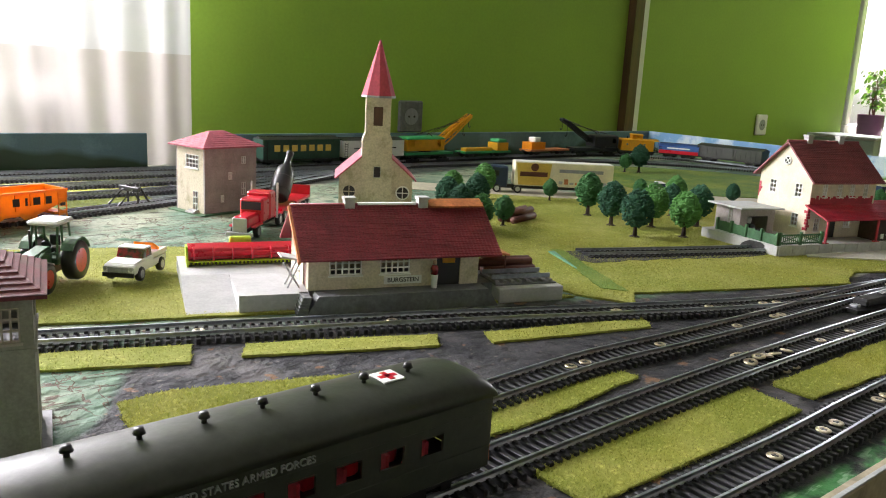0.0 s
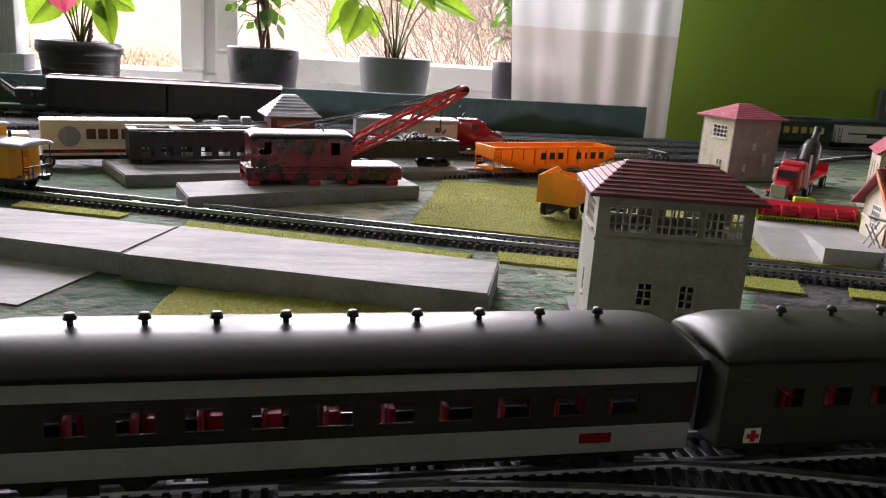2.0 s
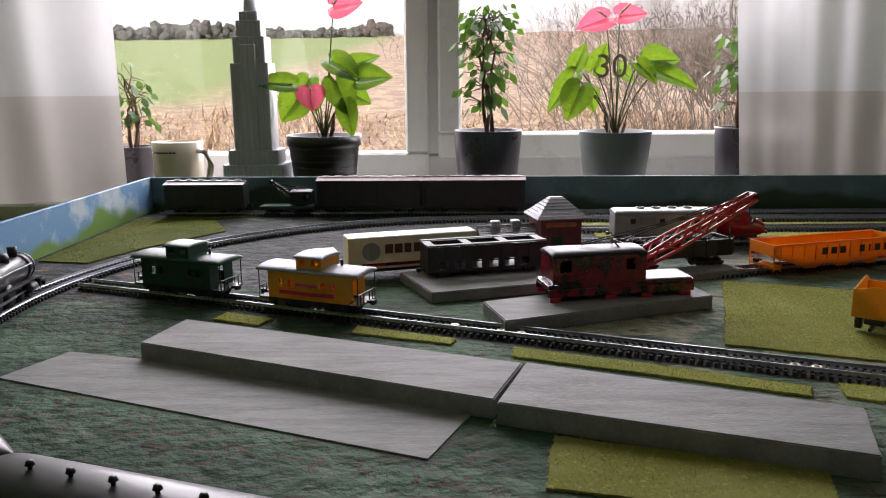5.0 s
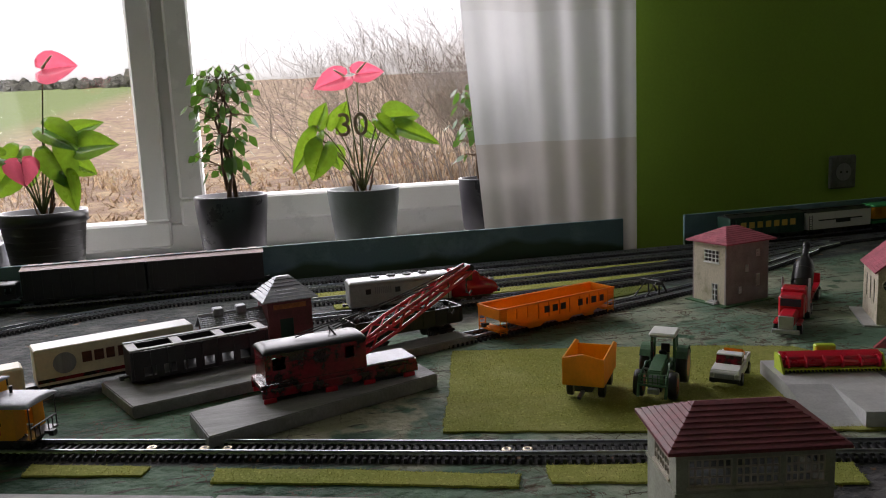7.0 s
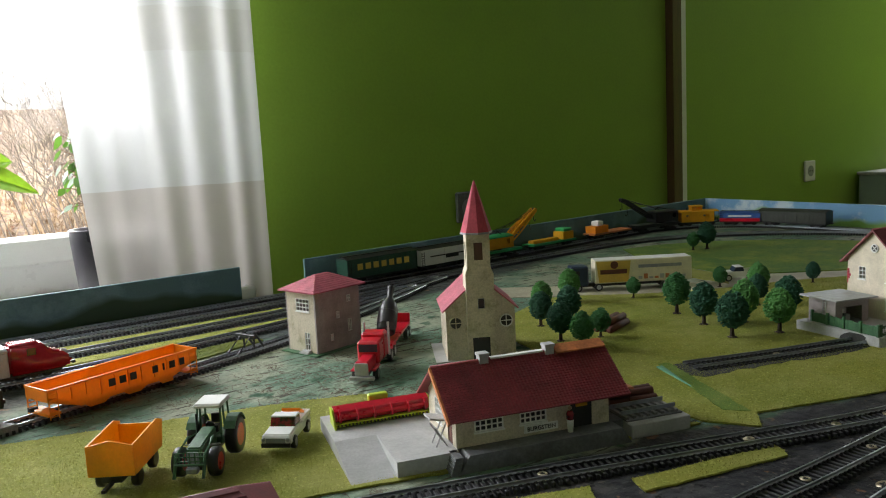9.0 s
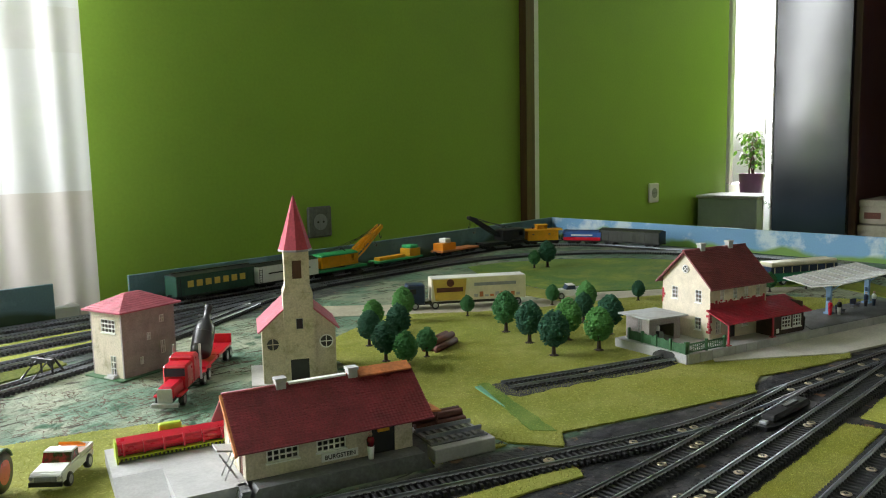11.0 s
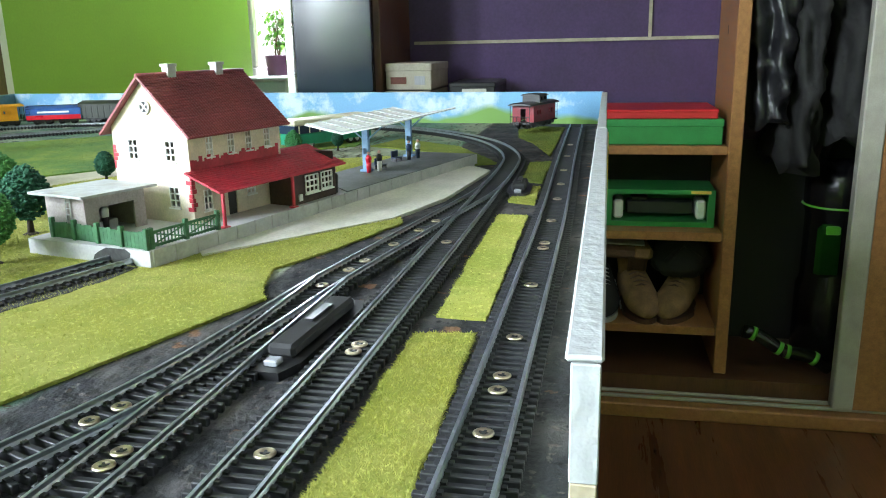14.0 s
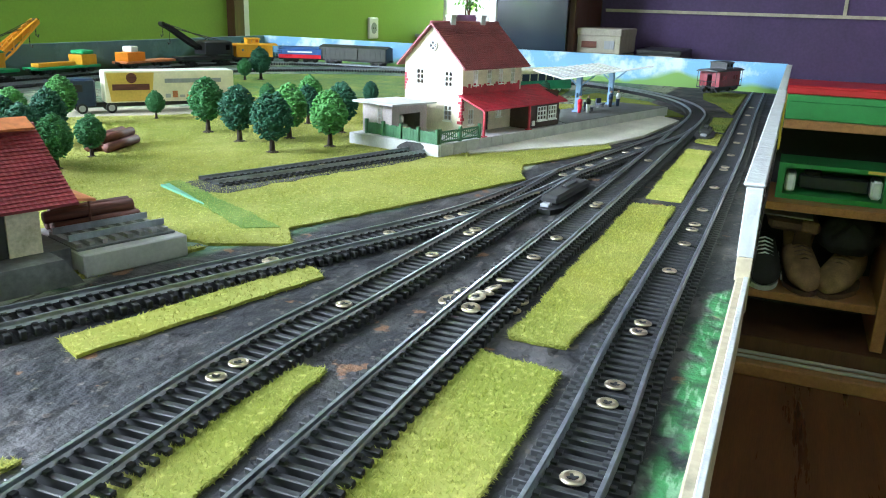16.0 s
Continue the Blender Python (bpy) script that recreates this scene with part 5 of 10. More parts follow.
def town_house():
    h = thing("signal_house", at((-0.184, 0.664), 13), "two storey grey brown plaster house with flat red hip roof", "building")
    W, D, H = 0.067, 0.050, 0.071
    bm = panel(bmesh.new(), 0, W, 0, H, 0, 0.002, [(0.030, 0.0345, 0.036, 0.044), (0.047, 0.0525, 0.018, 0.032), (0.047, 0.0525, 0.052, 0.060), (0.020, 0.024, 0.012, 0.020)])
    panel(bm, 0, W, 0, H, D - 0.002, D)
    part("wall", bm, M["house_grey"], h)
    bm = side_wall(bmesh.new(), 0.002, D - 0.002, 0, H, 0, 0.002, [(0.010, 0.032, 0.048, 0.062), (0.012, 0.020, 0.004, 0.024)])
    part("side_wall", bm, M["stone"], h, "pale side wall")
    bm = side_wall(bmesh.new(), 0.002, D - 0.002, 0, H, W - 0.002, W)
    part("side_wall", bm, M["house_grey"], h)
    for a, b, c, d in ((0.030, 0.0345, 0.036, 0.044), (0.047, 0.0525, 0.018, 0.032), (0.047, 0.0525, 0.052, 0.060), (0.020, 0.024, 0.012, 0.020)):
        win(h, a, b, c, d, 0.0, 2, 2, 0.0008, sill=False)
    win(h, -0.032, -0.010, 0.048, 0.062, 0.0, 4, 3, 0.0009, "left")
    bm = grille(bmesh.new(), -0.020, -0.012, 0.004, 0.024, -0.0006, 0.0006, 2, 3, 0.0009)
    part("door", bm, M["white"], h, "white glazed door", m=Matrix.Rotation(-math.pi / 2, 4, "Z"))
    hip_roof(h, 0, W, 0, D, H, 0.015, 0.006, "tile_pink", "faded red hip roof")
    part("base_plate", boxes((-0.008, W + 0.004, -0.006, D + 0.004, 0.0001, 0.0014)), M["green_fence"], h, "green base plate")
    bm = boxes((-0.008, 0.0, 0.009, 0.023, 0.0014, 0.003), (-0.005, 0.0, 0.010, 0.022, 0.003, 0.0045))
    part("step", bm, M["concrete"], h)
    return h


town_house()


def signal_tower():
    W, D, H = 0.0725, 0.046, 0.0690
    s = thing("signal_tower", at((-0.5175, 0.2065), -13), "two storey grey signal box with dark red hip roof", "building")
    up = [(0.0055, 0.0255, 0.0505, 0.0635), (0.0275, 0.0475, 0.0505, 0.0635), (0.0500, 0.0680, 0.0505, 0.0635)]
    low = [(0.0225, 0.0300, 0.0150, 0.0270), (0.0425, 0.0500, 0.0150, 0.0270)]
    bm = panel(bmesh.new(), 0, W, 0, H, 0, 0.002, up + low)
    part("wall", bm, M["tower_grey"], s)
    bm = panel(bmesh.new(), 0, W, 0, H, D - 0.002, D, [(0.008, 0.028, 0.0505, 0.0635), (0.042, 0.062, 0.0505, 0.0635)])
    part("wall", bm, M["tower_grey"], s)
    for xa, xb in ((0, 0.002), (W - 0.002, W)):
        bm = side_wall(bmesh.new(), 0.002, D - 0.002, 0, H, xa, xb, [(0.010, 0.034, 0.0505, 0.0635), (0.020, 0.026, 0.014, 0.027)])
        part("side_wall", bm, M["tower_grey"], s)
    for u in up:
        win(s, *u, 0.0004, 6, 3, 0.0008, mt="frame_beige")
    for u in low:
        win(s, *u, 0.0004, 2, 3, 0.0008, mt="frame_beige")
    win(s, -0.034, -0.010, 0.0505, 0.0635, 0.0006, 6, 3, 0.0009, "left", mt="frame_beige")
    win(s, -0.026, -0.020, 0.014, 0.027, 0.0006, 1, 3, 0.0008, "left", mt="frame_beige")
    win(s, -0.028, -0.008, 0.0505, 0.0635, D - 0.0004, 4, 3, 0.0009, "back", mt="frame_beige")
    win(s, -0.062, -0.042, 0.0505, 0.0635, D - 0.0004, 4, 3, 0.0009, "back", mt="frame_beige")
    part("band", boxes((-0.0008, W + 0.0008, -0.0008, 0.0, 0.0462, 0.0476), (-0.0008, 0.0, 0.0, D + 0.0008, 0.0462, 0.0476), (W, W + 0.0008, 0.0, D, 0.0462, 0.0476)), M["tower_grey"], s)
    hip_roof(s, 0, W, 0, D, H, 0.0135, 0.0052, "tile_tower", "dull maroon tiled hip roof", 0.75)
    part("upper_floor", boxes((0.0025, W - 0.0025, 0.0025, D - 0.0025, 0.0430, 0.0445)), M["concrete_dark"], s)
    part("base_plate", boxes((-0.004, W + 0.004, -0.004, D + 0.004, 0.0001, 0.0012)), M["concrete_dark"], s)
    return s


signal_tower()


def depot():
    O = (0.226, 0.2535)
    P = 0.0115
    d = thing("depot_building", at(O, -16.4), "tall cream station house with red roofs and porch", "building")
    H0, H1, V0, V1, ZE, ZR = 0.066, 0.159, 0.029, 0.100, 0.0755, 0.1085
    # platform blocks
    bm = prism(bmesh.new(), [(0, 0), (0.32, 0), (0.445, 0.0), (0.440, 0.074), (0.25, 0.070), (0.20, 0.112), (-0.0066, 0.101)], 0, P)
    part("platform", bm, M["concrete"], d, "grey concrete platform with block joints")
    for i in range(24):
        x = 0.002 + i * 0.0178
        part("kerb_stone", boxes((x, x + 0.0170, -0.0012, -0.0001, 0.0012, P + 0.0004)), M["concrete"], d)
    part("platform_surface", prism(bmesh.new(), [(0.205, 0.0015), (0.32, 0.0015), (0.443, 0.0015), (0.438, 0.072), (0.25, 0.068)], P + 0.0001, P + 0.0008), M["concrete_dark"], d, "dark grey platform surface")
    mouth = prism(bmesh.new(), [(0.010, 0.0003), (0.047, 0.0003), (0.044, 0.0060), (0.040, 0.0085), (0.034, P - 0.0004), (0.019, P - 0.0002), (0.015, 0.0090), (0.016, 0.0062)], -0.0004, 0.0003, "x")
    part("paint_patch", turned(mouth, Matrix.Rotation(math.atan2(0.006, 0.092), 4, "Z")), M["dust"], d, "blackish paint patch where the track ends")
    # house
    fr = [(0.082, 0.0885, 0.055, 0.0685), (0.103, 0.1095, 0.055, 0.0685), (0.121, 0.1275, 0.055, 0.0685), (0.141, 0.1475, 0.055, 0.0685), (0.076, 0.084, 0.019, 0.033), (0.119, 0.128, 0.023, 0.034), (0.099, 0.108, P, 0.034)]
    bm = panel(bmesh.new(), H0, H1, P, ZE, V0, V0 + 0.002, fr)
    panel(bm, H0, H1, P, ZE, V1 - 0.002, V1)
    gable_wall(bm, V0 + 0.002, V1 - 0.002, P, ZE, ZR - 0.001, H1 - 0.002, H1)
    part("wall", bm, M["cream"], d)
    gw = [(V0 + 0.012, V0 + 0.021, 0.053, 0.067), (V0 + 0.047, V0 + 0.056, 0.053, 0.067), (V0 + 0.012, V0 + 0.021, 0.022, 0.036)]
    bm = side_wall(bmesh.new(), V0 + 0.002, V1 - 0.002, P, ZE, H0, H0 + 0.002, gw)
    prism(bm, [(V0, ZE), (V1, ZE), ((V0 + V1) / 2, ZR - 0.001)], H0, H0 + 0.002, "x")
    part("gable_wall", bm, M["cream"], d, "bright cream gable")
    for u in fr[:6]:
        win(d, *u, V0 + 0.0004, 2, 3, 0.0009)
    for y0, y1, z0, z1 in gw:
        win(d, -y1, -y0, z0, z1, H0 + 0.0004, 2, 3, 0.0009, "left")
    part("door", boxes((0.099, 0.108, V0 + 0.001, V0 + 0.002, P, 0.034)), M["black"], d, "dark door")
    c = ((V0 + V1) / 2, 0.089)
    bm = bmesh.new()
    rod(bm, (H0 - 0.0008, c[0], c[1]), (H0 - 0.0001, c[0], c[1]), 0.0042, 18)
    rw = part("round_window", bm, M["black"], d, "round attic window")
    g = bmesh.new()
    for k in range(18):
        a, b = 2 * math.pi * k / 18, 2 * math.pi * (k + 1) / 18
        rod(g, (H0 - 0.001, c[0] + 0.0043 * math.cos(a), c[1] + 0.0043 * math.sin(a)), (H0 - 0.001, c[0] + 0.0043 * math.cos(b), c[1] + 0.0043 * math.sin(b)), 0.0007, 5)
    for a in (45, 135):
        q = Vector((0, math.cos(radians(a)), math.sin(radians(a)))) * 0.0042
        rod(g, Vector((H0 - 0.001, *c)) - q, Vector((H0 - 0.001, *c)) + q, 0.0006, 5)
    part("window_frame", g, M["white"], rw)
    roof_pair(d, "roof", "tile_depot", H0 - 0.005, H1 + 0.005, V0, V1, ZE, ZR, 0.007, 24, 40, "dark red roof slope")
    for cx in (0.090, 0.136):
        bm = boxes((cx - 0.0035, cx + 0.0035, c[0] - 0.003, c[0] + 0.003, 0.100, 0.1155), (cx - 0.0043, cx + 0.0043, c[0] - 0.0037, c[0] + 0.0037, 0.1145, 0.1165))
        part("chimney", bm, M["concrete"], d, "grey chimney")
    # splashed red paint band above the porch roof and at the corners
    bm = bmesh.new()
    rnd = random.Random(9)
    for i in range(34):
        x = H0 + 0.0005 + (H1 - H0 - 0.004) * i / 34
        box(bm, x, x + 0.0031, V0 - 0.0005, V0 - 0.0001, 0.045, 0.0525 + rnd.uniform(0, 0.0045))
    for i in range(9):
        z = 0.020 + i * 0.003
        box(bm, H0 - 0.0004, H0 + rnd.uniform(0.001, 0.004), V0 - 0.0004, V0 - 0.0001, z, z + 0.0028)
        box(bm, H0 - 0.0005, H0 - 0.0001, V0, V0 + rnd.uniform(0.001, 0.005), z, z + 0.0028)
    part("red_paint_trim", bm, M["red_paint"], d, "uneven red painted band and corner stones")
    bm = bmesh.new()
    for i in range(6):
        z = 0.046 + i * 0.0028
        box(bm, H0 - 0.0005, H0 - 0.0001, V1 - rnd.uniform(0.001, 0.005), V1, z, z + 0.0026)
    part("red_paint_trim", bm, M["red_paint"], d, "uneven red painted corner stones")
    # porch and dark wooden annex
    def sloped(x0, x1, y_hi, z_hi, y_lo, z_lo, nm, lab):
        bm = prism(bmesh.new(), [(y_hi, z_hi), (y_lo, z_lo), (y_lo, z_lo - 0.0014), (y_hi, z_hi - 0.0014)], x0, x1, "x")
        slope = part(nm, bm, M["red_paint"], d, lab)
        for k in range(1, 12):
            t = k / 12
            y, z = y_hi + (y_lo - y_hi) * t, z_hi + (z_lo - z_hi) * t
            part("seam", boxes((x0, x1, y - 0.0003, y + 0.0003, z - 0.0002, z + 0.0003)), M["red_paint"], slope)
    sloped(0.060, 0.1400, V0 - 0.0002, 0.0475, -0.001, 0.0365, "porch_roof", "bright red porch roof")
    sloped(0.1402, 0.201, 0.036, 0.0500, -0.001, 0.0365, "annex_roof", "red annex roof")
    for x in (0.066, 0.138):
        bm = boxes((x - 0.0009, x + 0.0009, 0.0015, 0.0033, P, 0.0360), (x - 0.0025, x + 0.0025, 0.0000, 0.0050, P, P + 0.0012))
        part("porch_post", bm, M["red_paint"], d, "thin red post")
    bm = panel(bmesh.new(), 0.142, 0.196, P, 0.0362, 0.006, 0.0075, [(0.157, 0.173, 0.0185, 0.032), (0.1765, 0.191, 0.0185, 0.032)])
    side_wall(bm, 0.0075, 0.060, P, 0.046, 0.1945, 0.196)
    side_wall(bm, 0.0075, V0 - 0.001, P, 0.040, 0.142, 0.1435)
    box(bm, H1 + 0.0005, 0.196, 0.060, 0.0615, P, 0.040)
    part("annex_wall", bm, M["annex_brown"], d, "dark brown wooden annex")
    win(d, 0.157, 0.173, 0.0185, 0.032, 0.0058, 3, 3, 0.0012)
    win(d, 0.1765, 0.191, 0.0185, 0.032, 0.0058, 3, 3, 0.0012)
    part("notice", boxes((0.148, 0.152, 0.0048, 0.0058, 0.014, 0.019)), M["white"], d, "small white notice")
    # shed
    S0, S1, T0, T1, ZT = 0.006, 0.053, 0.060, 0.0965, 0.0385
    bm = panel(bmesh.new(), S0, S1, P, ZT, T0, T0 + 0.0015, [(S0 + 0.010, S1 - 0.009, P, 0.030)])
    box(bm, S0, S1, T1 - 0.0015, T1, P, ZT)
    box(bm, S0, S0 + 0.0015, T0 + 0.0015, T1 - 0.0015, P, ZT)
    box(bm, S1 - 0.0015, S1, T0 + 0.0015, T1 - 0.0015, P, ZT)
    part("shed_wall", bm, M["house_grey"], d, "pale mauve grey shed")
    part("shed_roof", turned(boxes((S0 - 0.008, S1 + 0.004, T0 - 0.008, T1 + 0.006, ZT + 0.0002, ZT + 0.0018)), Matrix.Rotation(radians(1.0), 4, "Y")), M["board_white"], d, "white painted shed roof")
    part("workbench", boxes((S0 + 0.014, S0 + 0.032, T0 + 0.010, T0 + 0.018, P, P + 0.007), bev=0.0005), M["board_white"], d, "small white bench inside the shed")
    bm = bmesh.new()
    for dx in (0, 0.004):
        rod(bm, (S0 - 0.0016, T0 + 0.012 + dx, P), (S0 - 0.0008, T0 + 0.012 + dx, ZT - 0.001), 0.0005, 5)
    for k in range(6):
        rod(bm, (S0 - 0.0013, T0 + 0.012, P + 0.003 + k * 0.004), (S0 - 0.0013, T0 + 0.016, P + 0.003 + k * 0.004), 0.0004, 5)
    part("ladder", bm, M["concrete"], d, "small grey ladder")
    # green board fence and braced rail fence round the yard
    def along(p, q):
        d_ = Vector(q) - Vector(p)
        return d_.length, Matrix.Translation((p[0], p[1], P)) @ Matrix.Rotation(math.atan2(d_.y, d_.x), 4, "Z")
    rnd = random.Random(31)
    L, m = along((0.003, 0.088), (0.002, 0.003))
    n = int(L / 0.0034)
    for i in range(n):
        x = L * i / n
        part("fence_board", boxes((x + 0.0001, x + L / n - 0.0001, -0.0004, 0.0004, 0.0002, 0.0105 + rnd.uniform(-0.0007, 0.0004))), M["green_fence"], d, m=m)
    for i in range(5):
        x = L * i / 4
        part("fence_post", boxes((x - 0.0014, x + 0.0014, -0.0019, 0.0010, 0.0, 0.0130), bev=0.0003), M["green_fence"], d, m=m)
    L, m = along((0.005, 0.003), (0.060, 0.003))
    for i in range(3):
        x = L * i / 2
        part("fence_post", boxes((x - 0.0014, x + 0.0014, -0.0014, 0.0014, 0.0, 0.0130), bev=0.0003), M["green_fence"], d, m=m)
        if i < 2:
            for z in (0.0018, 0.0100):
                part("fence_rail", boxes((x + 0.0015, x + L / 2 - 0.0015, -0.0005, 0.0005, z - 0.0008, z + 0.0008)), M["green_fence"], d, m=m)
            for z0, z1 in ((0.0026, 0.0092), (0.0092, 0.0026)):
                part("fence_brace", rod(bmesh.new(), (x + 0.0015, 0, z0), (x + L / 2 - 0.0015, 0, z1), 0.0005, 5), M["green_fence"], d, m=m)
            for k in range(1, 10):
                u = x + L / 2 * k / 10
                part("picket", boxes((u - 0.0004, u + 0.0004, 0.0006, 0.0011, 0.0004, 0.0100)), M["green_fence"], d, m=m)
    return d


depot()


def platform_canopy():
    c = thing("platform_canopy", at((0.527, 0.212), -8.5), "white platform canopy on two blue posts", "canopy")
    x0, x1, P, W = -0.046, 0.150, 0.0123, 0.037
    bm = bmesh.new()
    for s in (-1, 1):
        prism(bm, [(0, 0.0525), (s * W, 0.0595), (s * W, 0.0585), (0, 0.0512)], x0, x1, "x")
    part("canopy_roof", bm, M["white"], c, "white butterfly roof")
    for i in range(9):
        x = x0 + 0.003 + (x1 - x0 - 0.006) * i / 8
        bm = bmesh.new()
        for s in (-1, 1):
            rod(bm, (x, 0, 0.0530), (x, s * W, 0.0600), 0.0006, 5)
        part("roof_rib", bm, M["silver"], c)
    for x in (0.0, 0.104):
        bm = boxes((x - 0.002, x + 0.002, -0.003, 0.003, P, 0.0518), (x - 0.004, x + 0.004, -0.005, 0.005, P, P + 0.002))
        rod(bm, (x, 0, 0.040), (x, -0.018, 0.0545), 0.0008, 6)
        rod(bm, (x, 0, 0.040), (x, 0.018, 0.0545), 0.0008, 6)
        post = part("post", bm, M["blue_post"], c, "light blue post")
        part("sign_plate", boxes((x - 0.007, x - 0.0022, -0.0005, 0.0005, 0.029, 0.034)), M["blue_post"], post)
    return c


platform_canopy()


# ---- rolling stock ----
def bogie(parent, x, z=0.0064, wheelbase=0.026, r=0.0055, w=0.0165, side="black"):
    """A four-wheel truck with side frames, springs and flanged wheels."""
    bm = bmesh.new()
    for s in (-1, 1):
        y = s * 0.0125
        box(bm, x - wheelbase / 2 - 0.005, x + wheelbase / 2 + 0.005, y - 0.0011, y + 0.0011, z + 0.0045, z + 0.0072, bev=0.0004)
        for dx in (-wheelbase / 2, wheelbase / 2):
            box(bm, x + dx - 0.0024, x + dx + 0.0024, y - 0.0016, y + 0.0016, z + 0.0028, z + 0.0068)
        box(bm, x - 0.004, x + 0.004, y - 0.0014, y + 0.0014, z + 0.0018, z + 0.0076)
    box(bm, x - 0.003, x + 0.003, -0.012, 0.012, z + 0.005, z + 0.009)
    b = part("bogie", bm, M[side], parent)
    for dx in (-wheelbase / 2, wheelbase / 2):
        for s in (-1, 1):
            wm = bmesh.new()
            rod(wm, (x + dx, s * 0.0074, z + r), (x + dx, s * 0.0098, z + r), r, 14)
            rod(wm, (x + dx, s * 0.0068, z + r), (x + dx, s * 0.0076, z + r), r + 0.0009, 14)
            part("wheel", wm, M["black"], b, "", True)
    return b


def coupler(parent, x, s):
    bm = boxes((min(x, x + s * 0.006), max(x, x + s * 0.006), -0.0012, 0.0012, 0.0145, 0.0165), (min(x + s * 0.004, x + s * 0.0075), max(x + s * 0.004, x + s * 0.0075), -0.0024, 0.0024, 0.0135, 0.0172))
    part("coupler", bm, M["black"], parent)


def curved_roof(bm, L, W, z0, rise, over=0.0012, n=12, nose=0.016):
    """A barrel roof along x whose ends curve down."""
    rows = []
    xs = [-L / 2] + [-L / 2 + nose * (1 - math.cos(math.pi / 2 * k / 5)) for k in range(1, 6)] + [L / 2 - nose * (1 - math.cos(math.pi / 2 * k / 5)) for k in range(5, 0, -1)] + [L / 2]
    for i, x in enumerate(xs):
        d = min(x + L / 2, L / 2 - x)
        k = math.sqrt(max(0.0, 1 - (1 - min(1, d / nose)) ** 2))
        h = rise * (0.35 + 0.65 * k)
        rows.append([bm.verts.new((x, (W / 2 + over) * math.cos(math.pi * j / n), z0 + h * math.sin(math.pi * j / n) ** 0.8)) for j in range(n + 1)])
    for a, b in zip(rows, rows[1:]):
        for j in range(n):
            bm.faces.new((a[j], a[j + 1], b[j + 1], b[j]))
    bm.faces.new(rows[0])
    bm.faces.new(rows[-1][::-1])
    bm.faces.new([r[0] for r in rows] + [r[-1] for r in rows][::-1])
    bmesh.ops.recalc_face_normals(bm, faces=bm.faces[:])
    return bm


